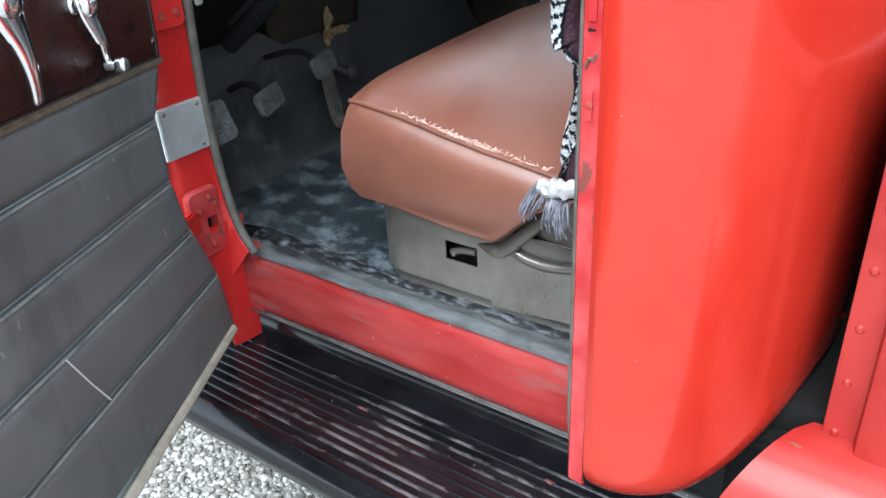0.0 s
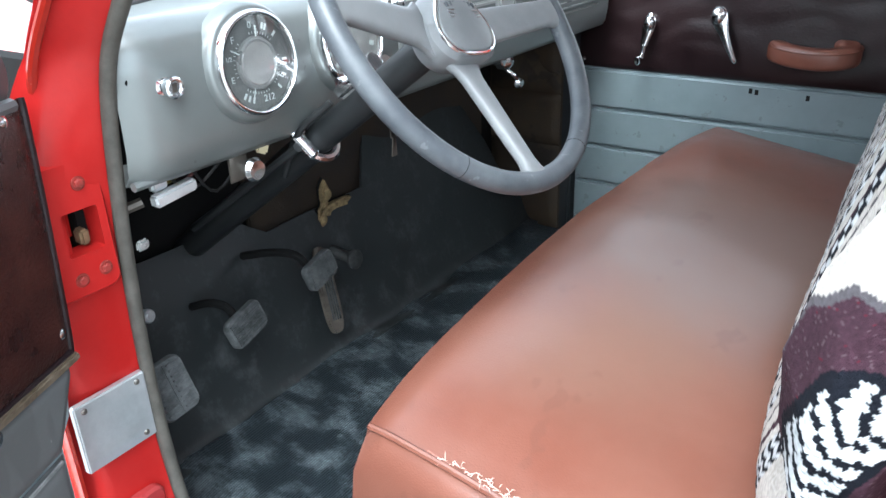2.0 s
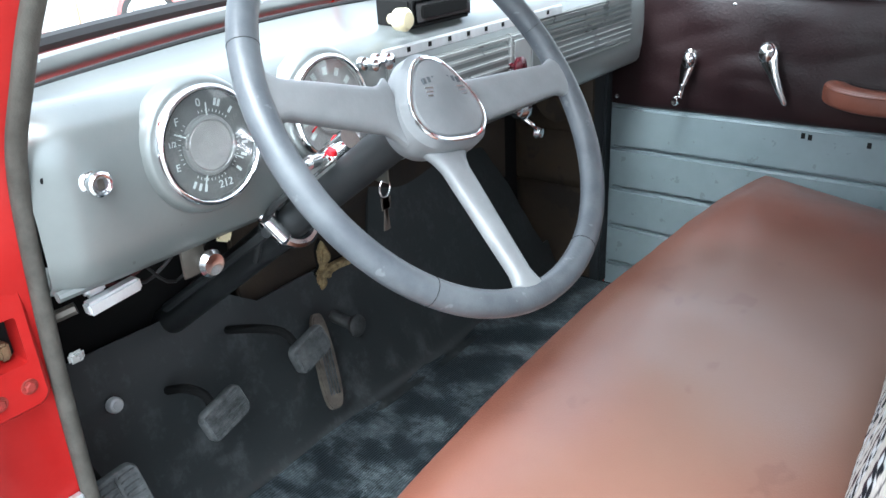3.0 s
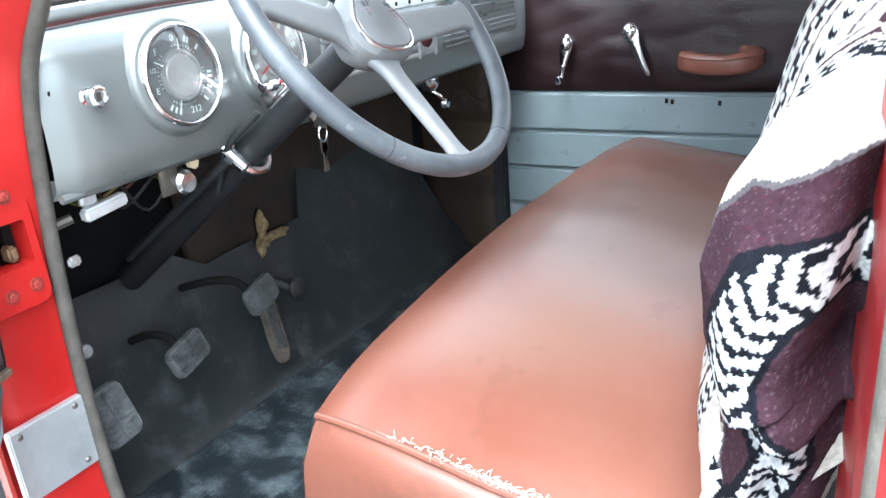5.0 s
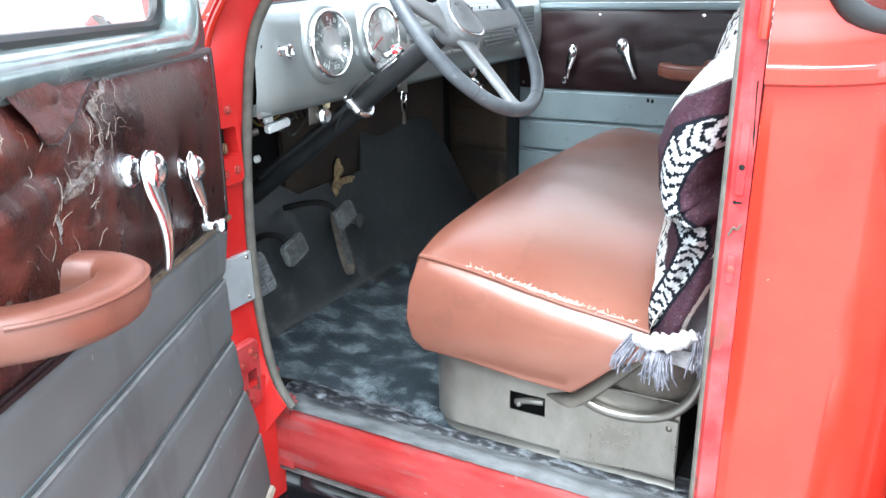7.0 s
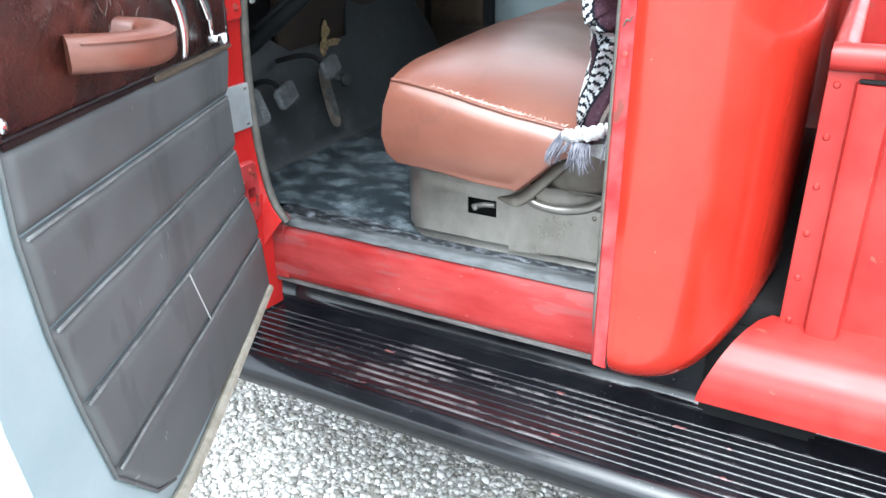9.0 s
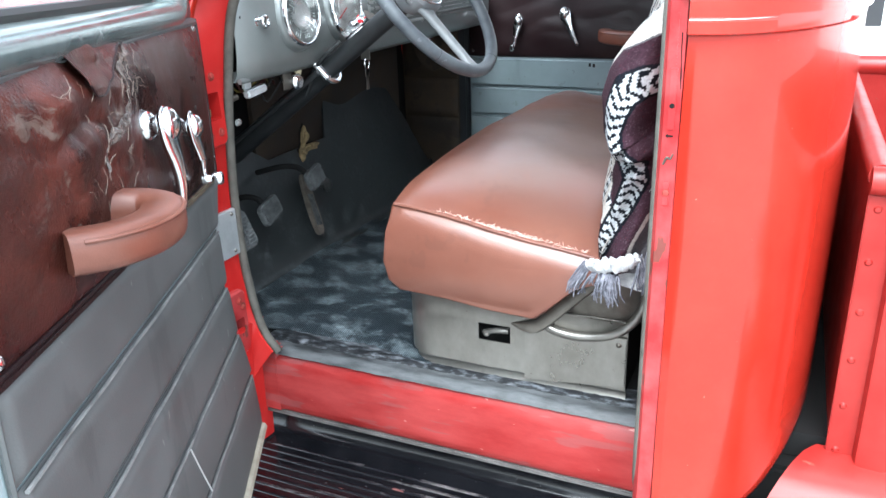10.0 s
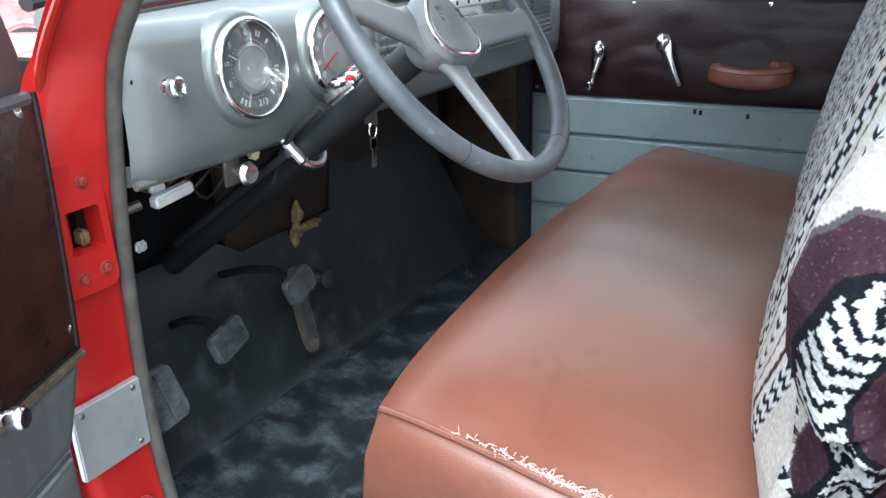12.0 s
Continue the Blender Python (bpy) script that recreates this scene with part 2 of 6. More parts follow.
def round_rect(x0, x1, z0, z1, r, n=8):
    out = []
    for cx, cz, a0 in ((x1 - r, z1 - r, 0), (x0 + r, z1 - r, 90), (x0 + r, z0 + r, 180), (x1 - r, z0 + r, 270)):
        out += [(cx + r * math.cos(radians(a0 + 90 * k / n)), cz + r * math.sin(radians(a0 + 90 * k / n))) for k in range(n + 1)]
    return out


def stack(rings, cap=True):
    """A body through closed rings of equally many points; the last one is closed."""
    bm = bmesh.new()
    vs = [[bm.verts.new(p) for p in r] for r in rings]
    for q, w in zip(vs, vs[1:]):
        for k in range(len(q)):
            bm.faces.new((q[k], q[(k + 1) % len(q)], w[(k + 1) % len(w)], w[k]))
    if cap:
        bm.faces.new(vs[-1])
    return bm


# ---- ground ----
GRAVEL = noisy("pale_gravel", (0.11, 0.108, 0.102), (0.38, 0.375, 0.36), 55, (0.7, 0.9), 0.8, 120, low=0.3, high=0.7)
ground = part("ground", grid(40, 40, lambda u, v: Vector(((u - 0.5) * 400, (v - 0.5) * 400, 0))), GRAVEL)
tagged(ground, "pale grey gravel yard of small rounded stones", "ground", kind="structure")


def pebble_mesh():
    m = mat("river_pebbles", (0.4, 0.4, 0.38), 0.75)
    n, l = m.node_tree.nodes, m.node_tree.links
    g = n.new("ShaderNodeNewGeometry")
    r = n.new("ShaderNodeValToRGB")
    e = r.color_ramp.elements
    e[0].position, e[0].color = 0.0, (0.10, 0.095, 0.085, 1)
    e[1].position, e[1].color = 1.0, (0.44, 0.435, 0.42, 1)
    for p, c in ((0.25, (0.18, 0.168, 0.145, 1)), (0.5, (0.27, 0.265, 0.255, 1)), (0.75, (0.35, 0.34, 0.315, 1))):
        k = e.new(p)
        k.color = c
    l.new(g.outputs["Random Per Island"], r.inputs[0])
    l.new(r.outputs[0], n["Principled BSDF"].inputs["Base Color"])
    rng = random.Random(5)
    base = bmesh.new()
    bmesh.ops.create_icosphere(base, subdivisions=1, radius=1)
    bv = [v.co.copy() for v in base.verts]
    bf = [[v.index for v in f.verts] for f in base.faces]
    base.free()
    verts, faces = [], []
    for i in range(26000):
        near = rng.random() < 0.8
        x = rng.uniform(-1.25, 0.15) if near else rng.uniform(-2.2, 1.2)
        y = rng.uniform(-0.75, 0.35) if near else rng.uniform(-1.6, 0.6)
        s = rng.choice((0.0035, 0.0045, 0.0055, 0.007, 0.009)) * rng.uniform(0.8, 1.2)
        m3 = Euler((rng.uniform(-0.4, 0.4), rng.uniform(-0.4, 0.4), rng.uniform(0, 6.3))).to_matrix() @ Matrix.Diagonal((s * rng.uniform(0.9, 1.5), s, s * rng.uniform(0.5, 0.8)))
        o = len(verts)
        c = Vector((x, y, s * rng.uniform(0.15, 0.6)))
        jig = [1 + rng.uniform(-0.12, 0.12) for _ in range(4)]
        verts += [tuple(c + m3 @ (v * jig[k % 4])) for k, v in enumerate(bv)]
        faces += [[o + k for k in f] for f in bf]
    me = bpy.data.meshes.new("gravel_stones")
    me.from_pydata(verts, [], faces)
    me.polygons.foreach_set("use_smooth", [True] * len(me.polygons))
    me.materials.append(m)
    return me


tagged(new("gravel_stones", pebble_mesh()), "loose rounded grey and white pebbles", "gravel", kind="stuff")

# ---- pickup truck ----
truck = empty("pickup_truck", "old red pickup truck with its driver's door open", "pickup truck")

# wheels under the body
TYRE = noisy("tyre_rubber", (0.012, 0.012, 0.012), (0.03, 0.03, 0.03), 20, (0.7, 0.9), 0.3, 150)
for x, y in ((-2.05, 0.0), (-2.05, 1.36), (1.10, 0.0), (1.10, 1.36)):
    wm = Matrix.Translation((x, y, 0.36)) @ pose(0, 0, 0, 90, 0, 0)
    wheel = part("wheel", turned([(0.0, 0.05), (0.07, 0.055), (0.12, 0.03), (0.19, 0.045), (0.20, 0.06), (0.20, -0.06), (0.0, -0.06)], wm), RED, truck)
    part("tyre", turned([(0.20, 0.06), (0.24, 0.085), (0.31, 0.09), (0.35, 0.07), (0.36, 0.0), (0.35, -0.07), (0.31, -0.09), (0.24, -0.085), (0.20, -0.06)], wm, 40), TYRE, wheel)
part("chassis", join(box(-2.6, 2.4, 0.28, 0.36, 0.45, 0.58), box(-2.6, 2.4, 1.0, 1.08, 0.45, 0.58), box(-2.15, -1.95, 0.0, 1.36, 0.33, 0.40), box(1.0, 1.2, 0.0, 1.36, 0.33, 0.40)), DARK, truck)

# ---- running board: lengthwise section in (y, z) ----
BOARDBLACK = noisy("gloss_black_enamel", (0.0035, 0.0038, 0.005), (0.009, 0.009, 0.011), 14, (0.10, 0.24), 0.05, 160, spec=0.42)
specks(BOARDBLACK, (0.10, 0.095, 0.095), 90, 0.70, 0.7)
RIBWORN = noisy("worn_rib_paint", (0.006, 0.006, 0.008), (0.110, 0.095, 0.097), 9, (0.14, 0.6), 0.25, 240, low=0.52, high=0.66, spec=0.4, detail=12, stretch=(0.45, 1.4, 1))
specks(RIBWORN, (0.22, 0.075, 0.07), 26, 0.66, 0.5, (0.5, 1, 1))
BOARD = [(-0.224, 0.335), (-0.236, 0.345), (-0.242, 0.370), (-0.240, 0.382), (-0.233, 0.393), (-0.222, 0.4005), (-0.210, 0.4035), (-0.202, 0.4000)]
BOARD += [(-0.19, 0.3995), (-0.09, 0.3990), (-0.02, 0.3992)]
BOARD += [(0.025, 0.400), (0.042, 0.404), (0.054, 0.418), (0.058, 0.44), (0.056, 0.50), (0.056, 0.57)]
bx = [-1.10 + 0.1 * k for k in range(27)]
bm = grid(len(bx), len(BOARD), lambda u, v: Vector((bx[round(u * (len(bx) - 1))], *BOARD[round(v * (len(BOARD) - 1))])))
board = part("running_board", thick(bm, 0.004), BOARDBLACK, truck, "ribbed black running board with worn paint", sharp=60)
rib_sec = [(-0.0052, -0.001), (-0.0046, 0.0040), (-0.0022, 0.0060), (0.0022, 0.0060), (0.0046, 0.0040), (0.0052, -0.001)]
for k in range(9):
    y = -0.192 + k * 0.0225
    part("board_rib", grid(len(bx), 6, lambda u, v: Vector((bx[round(u * (len(bx) - 1))], y + rib_sec[round(v * 5)][0], 0.3995 + rib_sec[round(v * 5)][1]))), RIBWORN, board, sharp=60)
for x in (-0.9, 0.6):
    part("board_bracket", box(x, x + 0.06, -0.15, 0.4, 0.34, 0.39), DARK, truck)

# ---- sill ----
sill_sec = [(0.05, 0.485), (0.012, 0.487), (0.002, 0.497), (0.0, 0.515), (0.001, 0.60), (0.004, 0.624), (0.013, 0.634), (0.05, 0.636)]
part("sill", thick(grid(30, 8, lambda u, v: Vector((-0.862 + 0.95 * u, *sill_sec[round(v * 7)]))), 0.004), RED_WORN, truck, "scuffed red door sill")
part("sill_lip", box(-0.86, 0.06, 0.003, 0.012, 0.478, 0.490, 0.003), noisy("worn_grey_lip", (0.040, 0.036, 0.034), (0.13, 0.12, 0.115), 30, (0.5, 0.75), 0.3, 150, stretch=(0.4, 1, 1)), truck)
rng = random.Random(3)
wob = [[rng.uniform(-0.0015, 0.0015) for _ in range(10)] for _ in range(60)]
part("sill_strip", thick(grid(60, 10, lambda u, v: Vector((-0.862 + 0.87 * u, 0.005 + 0.036 * v, 0.637 + 0.012 * math.sin(min(1, v * 2.2) * math.pi / 2) + 0.6 * wob[round(u * 59)][round(v * 9)]))), -0.003), STRIPGREY, truck, "worn pale grey rubber sill strip", sharp=60)
part("sill_channel", thick(grid(60, 10, lambda u, v: Vector((-0.862 + 0.87 * u, 0.040 + 0.066 * v, 0.643 + 0.010 * min(1, v * 3) + wob[round(u * 59)][round(v * 9)]))), -0.003), SCUFF, truck, "chipped dark sill channel", sharp=60)

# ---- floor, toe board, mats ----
# runs on past the cab back so the gap to the bed stays dark
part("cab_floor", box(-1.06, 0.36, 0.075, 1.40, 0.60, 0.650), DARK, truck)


def ribbed(name, dust_low, axis_scale, dust=(0.13, 0.15, 0.165), base=(0.010, 0.0125, 0.015)):
    """Ribbed black rubber with pale dust trodden into it."""
    m = noisy(name, base, dust, 13, (0.45, 0.85), 0, 100, low=dust_low, high=dust_low + 0.24, detail=14, stretch=(0.9, 1.2, 1))
    n, l = m.node_tree.nodes, m.node_tree.links
    co = n["Texture Coordinate"]
    fine = n.new("ShaderNodeTexNoise")
    fine.inputs["Scale"].default_value, fine.inputs["Detail"].default_value, fine.inputs["Roughness"].default_value = 70.0, 6.0, 0.75
    l.new(n["Mapping"].outputs[0], fine.inputs["Vector"])
    both = n.new("ShaderNodeMath")
    both.operation = "MULTIPLY_ADD"
    both.inputs[1].default_value = 0.42
    l.new(fine.outputs[0], both.inputs[0])
    off = n.new("ShaderNodeMath")
    off.inputs[1].default_value = -0.21
    l.new(n["Noise Texture"].outputs[0], off.inputs[0])
    l.new(off.outputs[0], both.inputs[2])
    l.new(both.outputs[0], n["Color Ramp"].inputs[0])
    mp = n.new("ShaderNodeMapping")
    mp.inputs["Scale"].default_value = axis_scale
    l.new(co.outputs["Object"], mp.inputs[0])
    w = n.new("ShaderNodeTexWave")
    w.wave_type, w.bands_direction = "BANDS", "X"
    w.inputs["Scale"].default_value = 1.0
    l.new(mp.outputs[0], w.inputs["Vector"])
    bp = n.new("ShaderNodeBump")
    bp.inputs["Strength"].default_value, bp.inputs["Distance"].default_value = 0.8, 0.0015
    l.new(w.outputs[1], bp.inputs["Height"])
    l.new(bp.outputs[0], n["Principled BSDF"].inputs["Normal"])
    tread = n.new("ShaderNodeMapRange")
    tread.inputs["To Min"].default_value, tread.inputs["To Max"].default_value = 0.6, 1.14
    l.new(w.outputs[1], tread.inputs[0])
    ridge = n.new("ShaderNodeMixRGB")
    ridge.blend_type = "MULTIPLY"
    ridge.inputs[0].default_value = 1.0
    l.new(n["Color Ramp"].outputs[0], ridge.inputs[1])
    l.new(tread.outputs[0], ridge.inputs[2])
    l.new(ridge.outputs[0], n["Principled BSDF"].inputs["Base Color"])
    return m


MATFLOOR = ribbed("dusty_ribbed_floor_mat", 0.47, (64, 0, 0), (0.135, 0.165, 0.182), (0.013, 0.020, 0.026))
MATTOE = ribbed("ribbed_toe_mat", 0.52, (0, 70, 0), (0.105, 0.116, 0.120), (0.037, 0.043, 0.045))


def floor_mat(u, v):
    x0 = -1.02 + 0.012 * math.sin(v * 9)
    y = 0.072 + 1.29 * v
    x1 = -0.45 - 0.02 * math.sin(3 * v)
    x = x0 + (x1 - x0) * u
    edge = max(0, 1 - v * 1.29 / 0.05)
    y += 0.018 * edge * math.sin(4.5 * u - 0.6)
    z = 0.662 + 0.004 * noise.noise(Vector((x * 7, y * 7, 0))) - 0.010 * edge + 0.010 * max(0, 1 - u / 0.08)
    return Vector((x, y, z))


tagged(part("floor_mat", thick(grid(50, 70, floor_mat), -0.005), MATFLOOR), "dusty ribbed black rubber mat lying on the cab floor", "floor mat")
toe = spline([(-0.985, 0, 0.668), (-1.022, 0, 0.685), (-1.062, 0, 0.79), (-1.10, 0, 0.91), (-1.128, 0, 0.995), (-1.150, 0, 1.075)], 48)


def toe_mat(u, v):
    y = -0.02 + 1.40 * v
    top = 0.80 if y < 0.40 else 0.80 - 0.10 * min(1, (y - 0.40) / 0.06) if y < 0.755 else 0.72 + 0.28 * min(1, (y - 0.755) / 0.05)
    if y > 1.19:
        top -= 0.68 * min(1, (y - 1.19) / 0.16)
    p = toe[min(47, round(u * 47 * top))]
    z = p.z
    b = 0.010 * noise.noise(Vector((p.z * 5, y * 5, 3))) + 0.02 * math.exp(-((y - 0.36) / 0.10) ** 2 - ((z - 0.90) / 0.08) ** 2)
    return Vector((p.x + b, y, z))


part("toe_mat", thick(grid(30, 110, toe_mat), -0.006), MATTOE, truck, "ribbed black rubber toe board mat")
# added block that hides the bright ground and darkens the gap to the bed
part("gap_block", box(0.20, 0.42, 0.03, 1.38, 0.36, 0.598, 0.01), DARK, truck, "dark block added to darken the gap behind the cab")
part("firewall", thick(grid(2, 2, lambda u, v: Vector((-1.142 - 0.035 * u, -0.03 + 1.44 * v, 0.60 + 0.76 * u))), 0.006), DARK, truck)
part("fibre_pad", box(-1.155, -1.142, 0.44, 1.32, 0.925, 1.30, 0.003), BROWNPAD, truck, "stained brown fibre board")
# torn hole in the insulation, showing yellow wadding
WADDING = noisy("yellow_wadding", (0.12, 0.08, 0.035), (0.36, 0.27, 0.14), 60, (0.8, 0.95), 0.6, 300)
def torn_star(scale, seed):
    rng = random.Random(seed)
    out = []
    for k in range(60):
        th = 2 * math.pi * k / 60
        r = 0.016
        for arm, length, wide in ((102, 0.078, 0.26), (-4, 0.080, 0.24), (-104, 0.058, 0.34), (-50, 0.018, 0.5)):
            d = (th - radians(arm) + math.pi) % (2 * math.pi) - math.pi
            r += length * math.exp(-(d / wide) ** 2)
        r *= scale * (1 + 0.16 * rng.uniform(-1, 1))
        out.append((r * math.cos(th), r * math.sin(th)))
    return out


TOE_FACE = Matrix.Translation((-1.112, 0.612, 0.955)) @ Matrix(((0, 0.30, 0.954), (1, 0, 0), (0, 0.954, -0.30))).to_4x4()
hole = part("insulation_hole", moved(prism(torn_star(0.98, 5), 0.004), TOE_FACE), DARK, truck, "ragged hole in the toe board insulation")
part("torn_wadding", moved(prism(torn_star(0.92, 5), 0.010, bevel=0.003), TOE_FACE @ Matrix.Translation((0.002, 0, 0.004))), WADDING, hole, "torn yellow wadding in the toe board")
for a, b in (((0.0, 0.004), (0.052, 0.006)), ((-0.006, 0.020), (-0.012, 0.062)), ((-0.004, -0.006), (-0.012, -0.046))):
    part("wadding_tuft", moved(tube(spline([(*a, 0.012), ((a[0] + b[0]) / 2 + 0.004, (a[1] + b[1]) / 2 + 0.003, 0.018), (*b, 0.012)], 12), [0.003 + 0.004 * math.sin(math.pi * k / 11) for k in range(12)], 8), TOE_FACE), WADDING, hole)

# ---- front post of the door opening ----
WADBROWN = noisy("brown_felt", (0.10, 0.06, 0.03), (0.22, 0.15, 0.08), 60, (0.8, 0.95), 0.5, 300)
AC = [(-0.60, 1.64), (-0.69, 1.552), (-0.756, 1.474), (-0.815, 1.385), (-0.846, 1.24), (-0.862, 1.10), (-0.868, 0.96), (-0.860, 0.82), (-0.838, 0.71), (-0.80, 0.652)]
ac = spline([(x, 0, z) for x, z in AC], 60)
part("windlace", tube([(p.x + 0.006, -0.006, p.z) for p in ac], 0.0095, 10), WINDLACE, truck, "grey cloth windlace round the door opening")


def post_face(u, v):
    p = ac[round(u * 59)]
    slim = 1 - 0.5 * min(1, max(0, (p.z - 1.27) / 0.14))  # the post narrows into the screen pillar
    sec = [(-0.004, 0.0), (-0.008, -0.012 * slim), (-0.006 - 0.014 * (1 - slim), -0.028 * slim), (-0.010 - 0.05 * (1 - slim), -0.085 * slim), (-0.016 - 0.06 * (1 - slim), -0.10 * slim), (-0.045 - 0.03 * (1 - slim), -0.125 * slim)]
    i = round(v * 5)
    x, z = p.x + sec[i][0], p.z
    if z < 0.82 and i > 1:
        x = min(x, -0.862 + sec[i][0])
        z -= (0.82 - z) * 0.9 * min(1, (i - 1) / 2)
    return Vector((x, sec[i][1], z))


bm = grid(60, 6, post_face)
bmesh.ops.delete(bm, geom=[f for f in bm.faces if -0.086 < f.calc_center_median().y < -0.027 and (abs(f.calc_center_median().z - 1.208) < 0.034 or abs(f.calc_center_median().z - 0.728) < 0.024)], context="FACES")
front_post = part("hinge_post", thick(bm, 0.006), RED_DARK, truck, "red hinge post with bolted hinge pockets")
low = [(-0.852, 0.72), (-0.855, 0.60), (-0.858, 0.50), (-0.862, 0.41)]
low = spline([(x, 0, z) for x, z in low], 20)
part("lower_post", thick(grid(20, 10, lambda u, v: Vector((low[round(u * 19)].x - 0.012 * v ** 2, 0.02 - 0.10 * v + 0.03 * u * v, low[round(u * 19)].z))), 0.006), RED_DARK, truck)
part("post_gusset", box(-0.875, -0.80, 0.0, 0.03, 0.48, 0.665, 0.012, 3), RED_WORN, truck)
# hinge pockets: raised pressed plates, each with an opening, the hinge arm inside and hexagon bolts
HINGE_RUST = noisy("rust_stained_red", (0.12, 0.030, 0.020), (0.34, 0.030, 0.024), 60, (0.45, 0.7), 0.3, 200)
for zc, tall, y0, y1, hy0, hy1, hz0, hz1, bolts in (
        (1.212, 0.168, -0.108, -0.020, -0.080, -0.034, -0.030, 0.024, ((-0.050, 0.055), (-0.040, -0.056), (-0.072, -0.060))),
        (0.735, 0.150, -0.104, -0.026, -0.066, -0.040, -0.026, 0.012, ((-0.050, 0.052), (-0.078, 0.030), (-0.060, -0.052), (-0.040, 0.036)))):
    top = zc > 1
    xo = -0.848 if top else -0.854
    outer = round_rect(y0, y1, zc - tall / 2, zc + tall / 2, 0.016)
    inner = round_rect(y0 + 0.004, y1 - 0.004, zc - tall / 2 + 0.004, zc + tall / 2 - 0.004, 0.013)
    hole = round_rect(hy0, hy1, zc + hz0, zc + hz1, 0.004)
    hp = part("hinge_plate", stack([[(xo - 0.010, y, z) for y, z in outer], [(xo + 0.001, y, z) for y, z in outer], [(xo + 0.005, y, z) for y, z in inner], [(xo + 0.005, y, z) for y, z in hole], [(xo + 0.002, y, z) for y, z in hole], [(xo - 0.026, y, z) for y, z in hole]], False), RED_DARK if top else JAMB, front_post, sharp=30)
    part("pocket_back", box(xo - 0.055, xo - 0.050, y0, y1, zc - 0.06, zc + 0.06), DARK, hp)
    part("hinge_knuckle", tube([(xo - 0.016, hy0 + 0.004, zc + hz0 - 0.004), (xo - 0.016, hy0 + 0.004, zc + hz1 + 0.004)], 0.011 if top else 0.007, 12), RED_DARK, hp)
    if top:
        part("check_strap", box(xo - 0.03, xo - 0.012, -0.052, -0.040, zc - 0.028, zc - 0.008, 0.003), WADBROWN, hp)
    for by, bz in bolts:
        bm = join(turned([(0, 0.0012), (0.0085, 0.0012), (0.009, 0)], None, 18), turned([(0, 0.0048), (0.0045, 0.0048), (0.0062, 0.0038), (0.0064, 0.001)], None, 6))
        part("hinge_bolt", moved(bm, Matrix.Translation((xo + 0.005, by, zc + bz)) @ pose(0, 0, 0, 0, 90, 0)), HINGE_RUST, hp, sharp=20)
plate = part("patch_plate", box(-0.868, -0.8565, -0.118, -0.014, 0.886, 0.988, 0.002), ALU, truck, "riveted bare aluminium plate")
for y, z in ((-0.028, 0.978), (-0.03, 0.897), (-0.105, 0.978)):
    part("rivet", turned([(0, 0.003), (0.003, 0.0025), (0.0045, 0)], Matrix.Translation((-0.8565, y, z)) @ pose(0, 0, 0, 0, 90, 0), 10), GREYSTEEL, plate)

# ---- rear post of the opening ----
part("rear_windlace", tube(spline([(0.029, -0.120, 0.60), (0.0285, -0.158, 0.66), (0.0285, -0.161, 0.86), (0.0285, -0.161, 1.10), (0.029, -0.161, 1.35), (0.028, -0.158, 1.48), (0.018, -0.145, 1.64)], 30), 0.0066, 10), WINDLACE, truck, "grey cloth windlace round the door opening")
jamb = [(0.018, 0.006), (0.022, -0.012), (0.025, -0.055), (0.028, -0.110), (0.030, -0.146), (0.031, -0.158), (0.034, -0.165), (0.038, -0.171), (0.047, -0.172), (0.0575, -0.174)]
latch_post = part("latch_post", thick(grid(30, 10, lambda u, v: Vector((*jamb[round(v * 9)], 0.592 + 1.05 * u))), -0.006), JAMB, truck, "worn red latch post")
part("panel_crack", tube([(0.0585 + 0.0016 * noise.noise(Vector((k * 0.35, 0, 4))) - 0.007 * max(0.0, (k - 33) / 7) ** 0.7, -0.1785, 0.60 + 0.77 * k / 40) for k in range(41)], [0.0012 + 0.0007 * noise.noise(Vector((k * 0.8, 3, 1))) for k in range(41)], 6), DARK, latch_post)
for x0, x1, z0, z1, zh in ((0.0345, 0.0555, 1.236, 1.330, 1.274), (0.035, 0.0545, 1.128, 1.174, 1.152)):
    lp = part("striker_pad", box(x0, x1, -0.1805, -0.166, z0, z1, 0.006, 4), JAMB, latch_post)
    part("striker_hole" if z0 > 1.2 else "pad_screw", turned([(0, 0.0012), (0.0032, 0.001), (0.0038, 0)] if z0 > 1.2 else [(0, 0.0015), (0.003, 0.0022), (0.0048, 0.0014), (0.005, 0)], Matrix.Translation((0.045, -0.1802, zh)) @ pose(0, 0, 0, 90, 0, 0), 12), DARK if z0 > 1.2 else HINGE_RUST, lp)
part("striker_gap", box(0.035, 0.0545, -0.1765, -0.168, 1.178, 1.222, 0.002), GREYSTEEL, latch_post, "bare metal striker plate")
# dark bar standing in for the thin shadow under the upper pad
part("slot_shadow", box(0.039, 0.052, -0.1785, -0.170, 1.2300, 1.2345, 0.001), DARK, latch_post)
part("striker_spring", tube(spline([(0.038, -0.178, 1.192), (0.043, -0.180, 1.203), (0.047, -0.178, 1.200), (0.051, -0.179, 1.208)], 10), 0.0016, 6), DARKSTEEL, latch_post)
part("post_channel", box(0.039, 0.0515, -0.1785, -0.166, 1.322, 1.40, 0.005, 4), JAMB, latch_post)
part("post_channel", box(0.036, 0.0515, -0.1775, -0.166, 0.60, 1.122, 0.005, 4), JAMB, latch_post)

# ---- cab side, roof, back ----
WHITE_LINE = mat("white_pinstripe", (0.75, 0.72, 0.68), 0.35)


